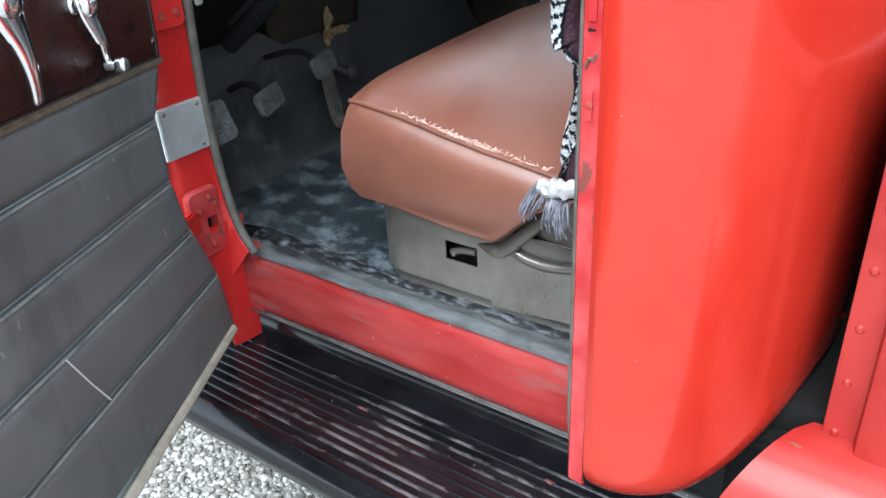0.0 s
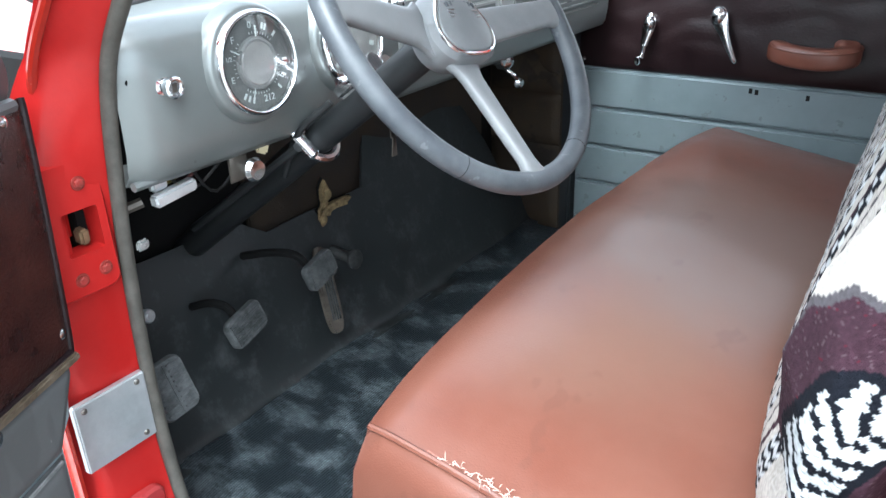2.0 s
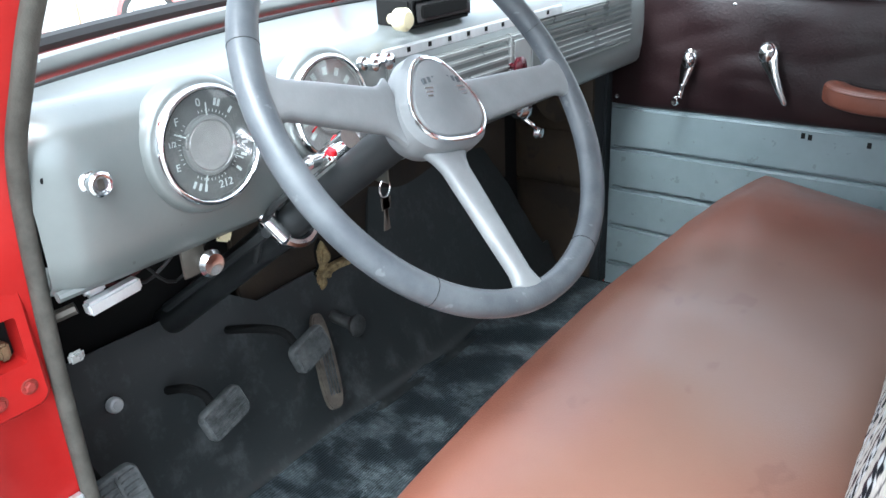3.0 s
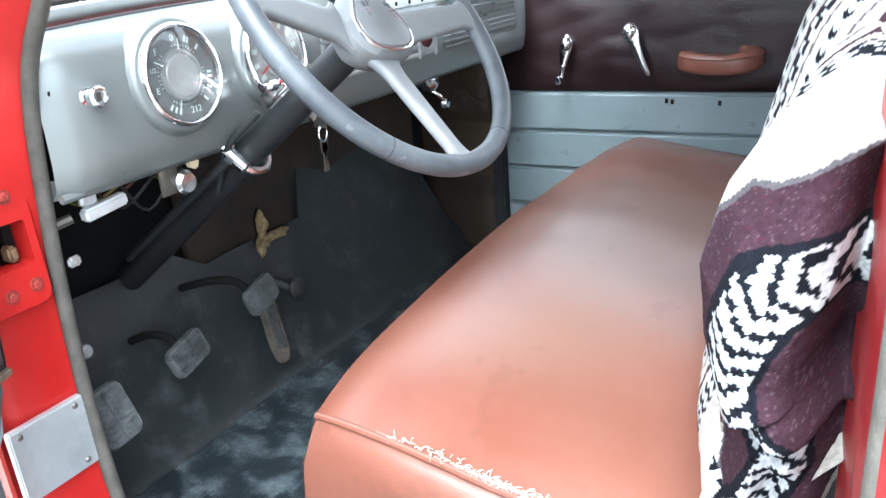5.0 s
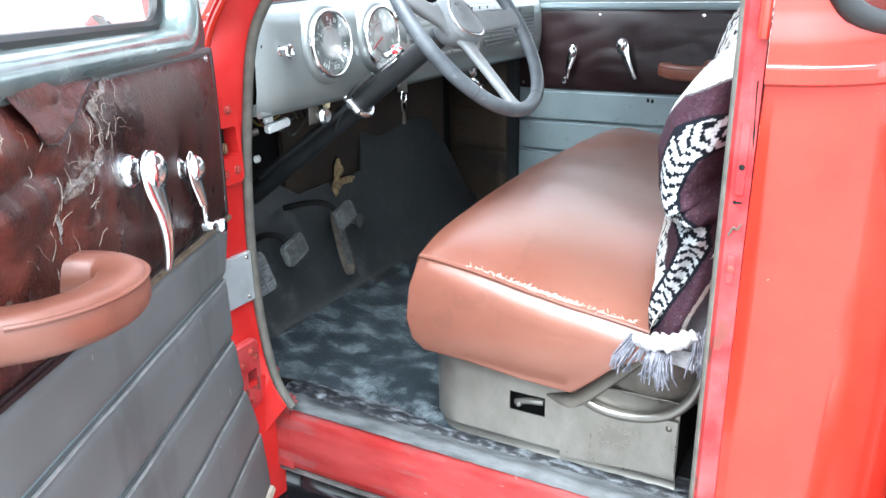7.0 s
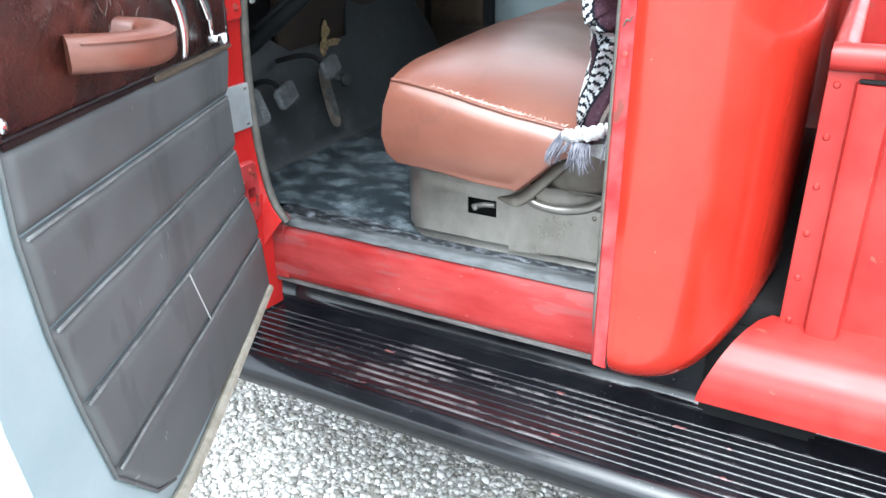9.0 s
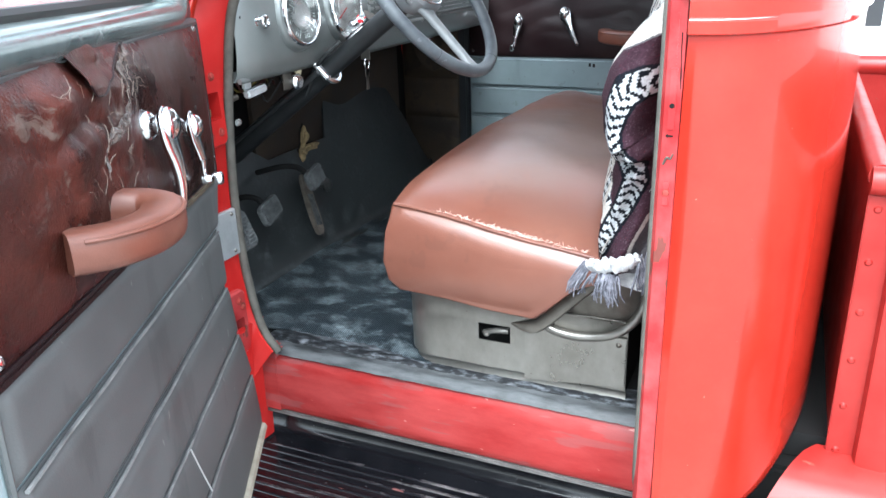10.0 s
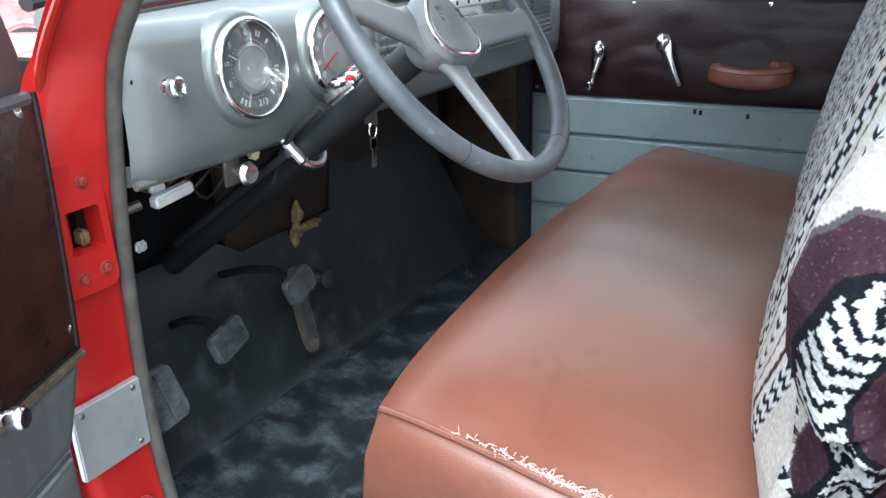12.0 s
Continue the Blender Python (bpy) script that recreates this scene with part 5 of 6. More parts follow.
for x, y, z in ((0.0, 0.012, 0.018), (-0.026, -0.002, 0.028)):
    part("red_lens", moved(turned([(0, 0.007), (0.005, 0.0055), (0.0068, 0.0015), (0.0068, 0)], Matrix.Translation((x, y, z)) @ pose(0, 0, 0, -35, 0, 0), 16), IM), REDPLASTIC, ind)
part("signal_lever", moved(join(tube([(-0.02, 0.0, 0.02), (-0.075, -0.004, 0.03)], 0.004, 8), tube([(-0.045, -0.002, 0.025), (-0.062, -0.003, 0.028)], 0.0075, 10), tube([(0.0, 0.004, -0.036), (0.0, 0.004, 0.040)], 0.013, 14), tube([(0.028, 0.002, -0.02), (0.028, 0.002, 0.036)], 0.009, 12)), IM), CHROME, ind)
part("lens_hood", moved(box(0.005, 0.035, 0.008, 0.022, -0.02, 0.022, 0.005, 3), IM), CHROME, ind)
part("signal_cable", tube(spline([W - AX * 0.24 + Vector((0, -0.02, 0.03)), W - AX * 0.30 + Vector((0, -0.04, 0.02)), W - AX * 0.36 + Vector((0, -0.03, -0.02))], 10), 0.005, 8), COLGREY, truck)

# keys hang from the lock under the dashboard
keys = empty("key_ring", "small bunch of keys hanging from the ignition lock", "keys")
part("lock", turned([(0.011, -0.02), (0.012, 0.004), (0.008, 0.006), (0, 0.006)], on_dash(0.462, 1.258, -0.80), 16), CHROME, keys)
part("ring", tube([(-0.786, 0.464 + 0.011 * math.cos(a), 1.226 + 0.013 * math.sin(a)) for a in [2 * math.pi * k / 20 for k in range(20)]], 0.0014, 6, True), CHROME, keys)
part("key_in_lock", box(-0.800, -0.774, 0.460, 0.4625, 1.236, 1.262, 0.0008), GREYSTEEL, keys)
for a, y in ((4, 0.462), (-8, 0.466)):
    part("key", moved(join(box(-0.001, 0.001, -0.009, 0.009, -0.020, 0.0, 0.0008), box(-0.001, 0.001, -0.004, 0.004, -0.052, -0.019, 0.0006)), Matrix.Translation((-0.786, y, 1.214)) @ pose(0, 0, 0, a, 0, 0)), GREYSTEEL, keys)

# ---- pedals ----
PEDRUB = noisy("dusty_pedal_rubber", (0.030, 0.033, 0.034), (0.105, 0.112, 0.115), 55, (0.6, 0.85), 0.3, 150)
STARTER = noisy("dark_button_rubber", (0.012, 0.013, 0.013), (0.05, 0.052, 0.052), 50, (0.5, 0.7), 0.2, 200)


def pedal(c, w, h, tilt, arm, roll=0.0, double=False):
    m = Matrix.Translation(c) @ Matrix(((0, -0.35, 0.937), (1, 0, 0), (0, 0.937, 0.35))).to_4x4() @ pose(0, 0, 0, tilt, 0, roll)
    p = part("pedal", moved(stack([[(x * k, y * k, z) for x, y in round_rect(-w / 2, w / 2, -h / 2, h / 2, 0.014, 5)] for k, z in ((0.92, -0.012), (1.0, -0.008), (1.0, 0.0), (0.94, 0.004))]), m), PEDRUB, truck, "worn rubber foot pedal")
    n = 9
    for k in range(n):
        y = -h / 2 + 0.006 + (h - 0.012) * (k + 0.5) / n
        for x0, x1 in (((-w / 2 + 0.006, -0.004), (0.004, w / 2 - 0.006)) if double else ((-w / 2 + 0.007, w / 2 - 0.007),)):
            part("pedal_rib", moved(box(x0, x1, -0.0018, 0.0018, 0.003, 0.0075, 0.001), m @ Matrix.Translation((0, y, 0))), PEDRUB, p)
    if double:
        part("pedal_spine", moved(box(-0.002, 0.002, -h / 2 + 0.006, h / 2 - 0.006, 0.003, 0.0085, 0.001), m), PEDRUB, p)
    part("pedal_arm", tube(spline([m @ Vector((-0.2 * w, 0, -0.008))] + [Vector(a) for a in arm], 12), 0.0075, 8), DARK, p)
    return p


pedal((-0.975, 0.262, 0.885), 0.085, 0.056, 8, [(-1.00, 0.250, 0.912), (-1.035, 0.240, 0.920), (-1.085, 0.236, 0.900)], 14)
pedal((-0.935, 0.415, 0.935), 0.080, 0.052, 8, [(-0.975, 0.398, 0.960), (-1.02, 0.380, 0.964), (-1.09, 0.368, 0.945)], 14)
pedal((-0.895, 0.045, 0.910), 0.066, 0.088, 0, [(-0.95, 0.03, 0.95), (-1.08, 0.02, 0.99)], 4, True)
aout = []
for k in range(32):
    a = 2 * math.pi * k / 32
    c, s = math.cos(a), math.sin(a)
    aout.append((0.024 * math.copysign(abs(c) ** 0.6, c) * (1 - 0.12 * s), 0.092 * math.copysign(abs(s) ** 0.75, s)))
acc = part("accelerator", moved(prism(aout, 0.010, bevel=0.003), Matrix.Translation((-1.043, 0.533, 0.81)) @ Matrix(((0.0, -0.42, 0.907), (0.97, 0.24, 0.11), (-0.24, 0.875, 0.42))).to_4x4()), noisy("brown_pedal_rubber", (0.06, 0.05, 0.042), (0.14, 0.12, 0.10), 30, (0.6, 0.8), 0.3, 150), truck, "long worn accelerator pedal")
for k in range(4):
    part("accelerator_rib", moved(box(-0.0015, 0.0015, -0.065, 0.03, 0.009, 0.013, 0.001), Matrix.Translation((-1.043, 0.533, 0.81)) @ Matrix(((0.0, -0.42, 0.907), (0.97, 0.24, 0.11), (-0.24, 0.875, 0.42))).to_4x4() @ Matrix.Translation((-0.0105 + 0.007 * k, 0, 0))), PEDRUB, acc)
part("starter_pedal", join(tube([(-1.09, 0.605, 0.862), (-1.045, 0.62, 0.847)], 0.012, 10), moved(turned([(0.010, 0), (0.021, 0.004), (0.022, 0.012), (0.016, 0.018), (0, 0.02)], Matrix.Translation((-1.046, 0.622, 0.845)) @ pose(0, 0, 0, 0, 80, 0), 18), Matrix())), STARTER, truck, "round starter button")
part("dimmer_switch", turned([(0.0125, -0.008), (0.0125, 0.000), (0.010, 0.003), (0.006, 0.003), (0.0055, 0.006), (0, 0.0065)], Matrix.Translation((-1.082, 0.148, 0.925)) @ pose(0, 0, 0, 0, 75, 0), 18), SATIN, truck, "small bright foot dimmer switch")

# ---- open door: local x along the door from its hinge, y out of its inner side, z up ----
DOOR = pose(-0.808, -0.1234, 0.0267) @ pose(0, 0, 0, 0, 0, -61.4) @ pose(0, 0, 1.2) @ pose(0, 0, 0, 1.65, -3.9, 0) @ Matrix.Diagonal((0.941, 1, 0.973, 1)) @ pose(0, 0, -1.2)
WIN = pose(0, 0, 1.352) @ pose(0, 0, 0, 0, 3.0, 0) @ pose(0, 0, -1.345)  # the window line falls a little towards the rear
BLUEPAINT = noisy("pale_blue_grey_paint", (0.30, 0.37, 0.385), (0.36, 0.43, 0.44), 6, (0.3, 0.45), 0.04, 200)
PLATE = Matrix(((1, 0, 0, 0), (0, 0, -1, 0), (0, 1, 0, 0), (0, 0, 0, 1)))
outline = [(0.03, 1.0), (0.055, 0.98), (0.057, 0.86), (0.025, 0.75), (-0.05, 0.62), (-0.075, 0.49), (-0.068, 0.465), (0.30, 0.45), (0.60, 0.43), (0.78, 0.445), (0.90, 0.49), (0.99, 0.575), (1.04, 0.68), (1.062, 0.80), (1.068, 1.0), (1.068, 1.345), (-0.026, 1.345), (-0.008, 1.12)]
door = new("driver_door", mesh_of(prism(outline, 0.07, PLATE @ Matrix.Translation((0, 0, -0.0)), 0.0), "driver_door", BLUEPAINT))
door.parent = truck
door.matrix_world = DOOR @ Matrix.Translation((0, 0.0, 0))
tagged(door, "open driver's door, pale blue-grey inside with vinyl panels")
dskin = [(x + (0.02 if x > 0.5 else -0.0), z - 0.012) for x, z in outline[:-3]] + [(1.085, 1.352), (-0.03, 1.352), (-0.02, 1.12)]
part("outer_skin", prism(dskin, 0.012, PLATE @ Matrix.Translation((0, 0, 0.070)), 0.004), RED, door, "red outer skin")
part("bottom_seal", tube(spline([(-0.05, 0.010, 0.478), (0.30, 0.010, 0.455), (0.60, 0.010, 0.438), (0.76, 0.010, 0.452), (0.88, 0.010, 0.51)], 30), 0.011, 8), noisy("tan_seal", (0.22, 0.20, 0.155), (0.36, 0.33, 0.27), 30, (0.6, 0.8), 0.3, 200), door, "worn tan rubber door seal")
FRONT = [(0.44, -0.065), (0.49, -0.07), (0.62, -0.045), (0.75, 0.03), (0.86, 0.062), (0.98, 0.06), (1.07, 0.002), (1.40, -0.022)]
REAR = [(0.44, 0.62), (0.50, 0.76), (0.605, 0.868), (0.735, 0.912), (0.85, 0.943), (0.97, 0.958), (1.07, 0.953), (1.40, 0.95)]


def along(table, z):
    for (a, b), (c, d) in zip(table, table[1:]):
        if z <= c:
            return b + (d - b) * max(0, (z - a) / (c - a))
    return table[-1][1]


def pad(z0, z1, puff=0.009, n0=0.002):
    def fn(u, v):
        z = z0 + (z1 - z0) * v
        f, r = along(FRONT, z), along(REAR, z)
        x = f + (r - f) * u
        e = min(1, min(u * (r - f), (1 - u) * (r - f), v * (z1 - z0), (1 - v) * (z1 - z0)) / 0.016)
        k = 1 - (1 - e) ** 2
        return Vector((x, n0 + puff * k + 0.0012 * noise.noise(Vector((x * 12, z * 12, 4))) * k, z))
    return grid(90, 16, fn)


for z0, z1 in ((0.972, 1.064), (0.857, 0.969), (0.742, 0.854), (0.618, 0.739), (0.462, 0.615)):
    part("pad", pad(z0, z1), GREY_VINYL, door, "grey quilted vinyl pad", sharp=75)
# highlights along the pad seams, laid on as thin pale cords
PADGLINT = noisy("pad_edge_highlight", (0.11, 0.113, 0.112), (0.26, 0.265, 0.26), 25, (0.45, 0.65))
for z0, z1 in ((0.857, 0.969), (0.742, 0.854), (0.618, 0.739), (0.462, 0.615)):
    part("pad_glint_line", tube([(along(FRONT, z1) + 0.012 + (along(REAR, z1) - along(FRONT, z1) - 0.022) * k / 30, 0.0075 + 0.0008 * math.sin(k * 0.9), z1 - 0.003) for k in range(31)], 0.0024, 6), PADGLINT, door, "pale highlight line along the pad seam")
PALE = mat("pale_crease", (0.42, 0.42, 0.41), 0.7)
part("crease", tube([(0.490, 0.0115, 0.737), (0.455, 0.012, 0.675), (0.420, 0.0115, 0.620)], 0.0014, 6), PALE, door)
part("pad_cord", tube([(along(REAR, z) + 0.004, 0.004, z) for z in [0.47 + 0.6 * k / 40 for k in range(41)]], 0.0035, 6), GREY_VINYL, door)

# torn maroon panel
TORN = noisy("torn_maroon_vinyl", (0.015, 0.005, 0.005), (0.050, 0.014, 0.010), 9, (0.20, 0.42), 0.6, 240, spec=0.36)
n_, l_ = TORN.node_tree.nodes, TORN.node_tree.links
b_ = n_["Principled BSDF"]
co_ = n_["Texture Coordinate"]


def node(kind, **vals):
    q = n_.new(kind)
    for k, v in vals.items():
        q.inputs[k.replace("_", " ")].default_value = v
    return q


warp = node("ShaderNodeTexNoise", Scale=9.0, Detail=4.0)
l_.new(co_.outputs["Object"], warp.inputs["Vector"])
mixv = n_.new("ShaderNodeMixRGB")
mixv.inputs[0].default_value = 0.16
l_.new(co_.outputs["Object"], mixv.inputs[1])
l_.new(warp.outputs[1], mixv.inputs[2])
mpw = n_.new("ShaderNodeMapping")
mpw.inputs["Scale"].default_value, mpw.inputs["Rotation"].default_value = (1.6, 1, 4.2), (0, radians(35), 0)
l_.new(mixv.outputs[0], mpw.inputs[0])
scr = node("ShaderNodeTexNoise", Scale=9.0, Detail=10.0, Roughness=0.72)
l_.new(mpw.outputs[0], scr.inputs["Vector"])
sr = n_.new("ShaderNodeMapRange")
sr.inputs["From Min"].default_value, sr.inputs["From Max"].default_value = 0.585, 0.64
l_.new(scr.outputs[0], sr.inputs[0])
sepx = n_.new("ShaderNodeSeparateXYZ")
l_.new(co_.outputs["Object"], sepx.inputs[0])
dist = n_.new("ShaderNodeVectorMath")
dist.operation = "DISTANCE"
dist.inputs[1].default_value = (0.64, 0.0, 1.25)
l_.new(co_.outputs["Object"], dist.inputs[0])
msk = n_.new("ShaderNodeMapRange")
msk.inputs["From Min"].default_value, msk.inputs["From Max"].default_value, msk.inputs["To Min"].default_value, msk.inputs["To Max"].default_value = 0.10, 0.30, 1.0, 0.0
l_.new(dist.outputs["Value"], msk.inputs[0])
mul = n_.new("ShaderNodeMath")
mul.operation = "MULTIPLY"
l_.new(sr.outputs[0], mul.inputs[0])
l_.new(msk.outputs[0], mul.inputs[1])
mixc = n_.new("ShaderNodeMixRGB")
l_.new(mul.outputs[0], mixc.inputs[0])
# redder vinyl beside the tear, its sky reflection put in as lighter colour
patch_dist = n_.new("ShaderNodeVectorMath")
patch_dist.operation = "DISTANCE"
patch_dist.inputs[1].default_value = (0.72, 0.0, 1.25)
l_.new(co_.outputs["Object"], patch_dist.inputs[0])
rubbed = n_.new("ShaderNodeMapRange")
rubbed.inputs["From Min"].default_value, rubbed.inputs["From Max"].default_value, rubbed.inputs["To Min"].default_value, rubbed.inputs["To Max"].default_value = 0.08, 0.26, 0.62, 0.0
l_.new(patch_dist.outputs["Value"], rubbed.inputs[0])
patch = node("ShaderNodeTexNoise", Scale=16.0, Detail=5.0)
l_.new(mixv.outputs[0], patch.inputs["Vector"])
blotch = n_.new("ShaderNodeMapRange")
blotch.inputs["From Min"].default_value, blotch.inputs["From Max"].default_value = 0.40, 0.62
l_.new(patch.outputs[0], blotch.inputs[0])
worn = n_.new("ShaderNodeMath")
worn.operation = "MULTIPLY"
l_.new(rubbed.outputs[0], worn.inputs[0])
l_.new(blotch.outputs[0], worn.inputs[1])
redder = n_.new("ShaderNodeMixRGB")
l_.new(worn.outputs[0], redder.inputs[0])
l_.new(n_["Color Ramp"].outputs[0], redder.inputs[1])
redder.inputs[2].default_value = (0.135, 0.030, 0.019, 1)
l_.new(redder.outputs[0], mixc.inputs[1])
mixc.inputs[2].default_value = (0.15, 0.115, 0.095, 1)
l_.new(mixc.outputs[0], b_.inputs["Base Color"])


def maroon(u, v):
    z = 1.070 + (0.288 - 0.050 * u) * v
    f, r = along(FRONT, z), along(REAR, z)
    x = f + (r - f) * u
    e = min(1, min(u, 1 - u) * 40, min(v, 1 - v) * 14)
    near = math.exp(-((x - 0.67) / 0.16) ** 2 - ((z - 1.255) / 0.085) ** 2)
    fold = abs(noise.noise(Vector((x * 9 + z * 6, 0, z * 16)))) + 0.5 * abs(noise.noise(Vector((x * 22, 0, z * 30))))
    bulge = 0.024 * math.sin(math.pi * min(1, max(0, v))) ** 0.6 * math.sin(math.pi * min(1, max(0, u))) ** 0.5
    for hx, hz, hr in ((0.443, 1.217, 0.055), (0.238, 1.189, 0.045)):
        bulge *= 1 - 0.8 * math.exp(-((x - hx) / hr) ** 2 - ((z - hz) / hr) ** 2)
    return Vector((x, 0.003 + bulge + 0.004 * e + 0.003 * e * noise.noise(Vector((x * 6, z * 8, 1))) + 0.020 * near * fold, z))


mpanel = part("vinyl_panel", grid(200, 60, maroon), TORN, door, "torn dark maroon vinyl panel", sharp=80)
border = [maroon(0.998, 1 - k / 30) for k in range(31)] + [maroon(0.998 - 0.996 * k / 60, 0.002) for k in range(61)] + [maroon(0.002, k / 30) for k in range(31)]
part("panel_border", tube([p + Vector((0, 0.001, 0)) for p in border], 0.0042, 8), MAROON, mpanel)
STRAND = mat("pale_threads", (0.30, 0.25, 0.21), 0.8)


def strands():
    rng = random.Random(4)
    bm = bmesh.new()
    for i in range(60):
        c = Vector((rng.gauss(0.64, 0.08), 0, rng.gauss(1.235, 0.04)))
        if i < 30:
            c = Vector((rng.gauss(0.50, 0.025), 0, rng.gauss(1.295, 0.025)))
        if not (0.32 < c.x < 0.85 and 1.13 < c.z < 1.34):
            continue
        a = rng.uniform(0, 6.3)
        pts = []
        for k in range(6):
            a += rng.uniform(-0.6, 0.6)
            c = c + Vector((math.cos(a), 0, math.sin(a))) * rng.uniform(0.003, 0.008)
            pts.append(Vector((c.x, maroon((c.x - 0.0) / 0.95, min(1, max(0, (c.z - 1.07) / 0.266))).y + rng.uniform(0.0005, 0.002), c.z)))
        w = rng.uniform(0.0002, 0.00035)
        vs = [[bm.verts.new(p + o) for o in (Vector((w, 0, w)), Vector((-w, 0, -w)), Vector((0, 1.4 * w, 0)))] for p in pts]
        for q, r in zip(vs, vs[1:]):
            for k in range(3):
                bm.faces.new((q[k], q[(k + 1) % 3], r[(k + 1) % 3], r[k]))
    return bm


tagged(part("torn_threads", strands(), STRAND, mpanel, smooth=False), "pale frayed threads", kind="stuff")
FLAP = [(0.50, 1.331), (0.53, 1.322), (0.57, 1.305), (0.61, 1.289), (0.65, 1.276), (0.675, 1.278), (0.685, 1.290)]


def flap(u, v):
    x = 0.50 + 0.185 * u
    zb = along([(a, b) for a, b in FLAP], x)
    z = 1.3365 + (zb - 1.3365) * v
    return Vector((x, maroon(x / 0.95, (z - 1.07) / 0.266).y + 0.003 + 0.003 * v ** 2 + 0.003 * noise.noise(Vector((x * 40, z * 40, 2))), z))


vf = part("vinyl_flap", thick(grid(30, 12, flap), 0.0012), TORN, mpanel, "hanging flap of torn vinyl")
part("flap_edge", tube([flap(k / 29, 1.0) for k in range(30)], 0.0012, 6), MAROON, vf)
WAD = noisy("frayed_backing", (0.035, 0.022, 0.019), (0.20, 0.165, 0.145), 70, (0.15, 0.4), 0.7, 160, detail=10)
wadline = spline([(0.455, 0, 1.334), (0.490, 0, 1.316), (0.530, 0, 1.300), (0.538, 0, 1.278), (0.536, 0, 1.256), (0.570, 0, 1.240), (0.615, 0, 1.232), (0.655, 0, 1.224), (0.668, 0, 1.205), (0.674, 0, 1.186)], 90)


def wad(u, v):
    p = wadline[round(u * 89)]
    w = (0.003 + 0.0055 * math.sin(math.pi * u)) * (1 + 0.9 * noise.noise(Vector((u * 14, 0, 3))))
    q = Vector((p.x * 60, v * 3, p.z * 60))
    x = p.x + (v - 0.5) * w * 1.2 + 0.004 * noise.noise(q)
    z = p.z + (v - 0.5) * w * 1.6 + 0.004 * noise.noise(q + Vector((5, 5, 5)))
    return Vector((x, maroon(x / 0.95, min(1, (z - 1.07) / 0.266)).y + 0.0002 + 0.0055 * math.sin(math.pi * v) * abs(noise.noise(q * 1.3 + Vector((1, 9, 2)))), z))


part("frayed_wad", grid(90, 12, wad), WAD, mpanel, "frayed grey-brown backing cloth")
part("panel_trim", box(0.0, 0.487, 0.006, 0.013, 1.059, 1.070, 0.003), noisy("rusty_trim", (0.10, 0.075, 0.05), (0.22, 0.18, 0.13), 40, (0.5, 0.7), metal=0.4), door)
part("panel_trim", box(0.49, 0.953, 0.006, 0.009, 1.061, 1.069, 0.002), MAROON, door)
for x, z in ((0.027, 1.3405), (0.940, 1.086), (0.020, 1.10), (0.447, 1.322)):
    part("panel_screw", turned([(0, 0.006), (0.005, 0.005), (0.009, 0.001), (0.009, 0)], Matrix.Translation((x, 0.006, z)) @ pose(0, 0, 0, -90, 0, 0), 14), CHROME, door)
def raked(bm):
    """Leans the front edge of the window back with the screen pillar."""
    for v in bm.verts:
        v.co.x += 0.34 * min(1.0, max(0.0, 1.0 - v.co.x)) * max(0.0, v.co.z - 1.352)
    return moved(bm, WIN)


SURROUND = noisy("dark_grey_garnish", (0.075, 0.080, 0.082), (0.115, 0.120, 0.122), 8, (0.35, 0.5))
part("window_sill", moved(tube([(0.0 + 0.0255 * k, 0.004, 1.346) for k in range(41)], 0.0075, 8), WIN), SURROUND, door)
part("window_surround", raked(stack([[(x, n, z) for x, z in round_rect(-0.024 + o, 1.055 - o, 1.346 + o * 0.3, 1.90 - o, r)] for o, n, r in ((0.0, -0.012, 0.05), (0.0, 0.001, 0.05), (0.003, 0.003, 0.05), (0.062, 0.003, 0.09))], False)), SURROUND, door, "dark grey painted window surround")
GARNISH = noisy("satin_blue_grey_garnish", (0.16, 0.195, 0.195), (0.25, 0.295, 0.29), 12, (0.14, 0.28), 0.02, 300, metal=0.55)


fr = round_rect(0.045, 0.965, 1.376, 1.86, 0.085)
gsec = [(-0.034, -0.006), (-0.032, 0.004), (-0.024, 0.012), (-0.012, 0.016), (0.000, 0.013), (0.008, 0.003), (0.010, -0.012), (0.012, -0.034)]
cx_, cz_ = 0.51, 1.618
part("window_garnish", raked(stack([[(x, 0.004 + n, z) for x, z in round_rect(0.045 + o, 0.965 - o, 1.376 + o, 1.86 - o, 0.085 - o)] for o, n in gsec], False)), GARNISH, door, "satin blue-grey window garnish", sharp=60)
part("window_channel", raked(tube([(x + (cx_ - x) * 0.035, -0.035, z + (cz_ - z) * 0.07) for x, z in fr], 0.010, 8, True)), WINRUBBER, door)
part("window_frame", raked(join(box(-0.02, 0.03, -0.07, -0.01, 1.34, 1.86), box(1.0, 1.06, -0.07, -0.01, 1.34, 1.86), box(-0.03, 1.06, -0.07, -0.01, 1.86, 1.92))), RED, door)
handle(Matrix.Translation((0.242, 0.002, 1.189)) @ Matrix.Diagonal((1.05, 0.82, 1, 1)), 0.097, True, door, 11)
handle(Matrix.Translation((0.443, 0.010, 1.217)) @ Matrix.Diagonal((1.12, 0.92, 1, 1)), 0.131, False, door, 5)
armrest(Matrix.Translation((0.575, 0.004, 1.137)), door)
# sky glare on the pane, together with dust, mixed in as a pale film
HAZY_PANE = bpy.data.materials.new("hazy_door_pane")
HAZY_PANE.use_nodes = True
dn, dl = HAZY_PANE.node_tree.nodes, HAZY_PANE.node_tree.links
dn["Principled BSDF"].inputs["Base Color"].default_value, dn["Principled BSDF"].inputs["Roughness"].default_value = (0.6, 0.6, 0.59, 1), 0.6
clear = dn.new("ShaderNodeBsdfTransparent")
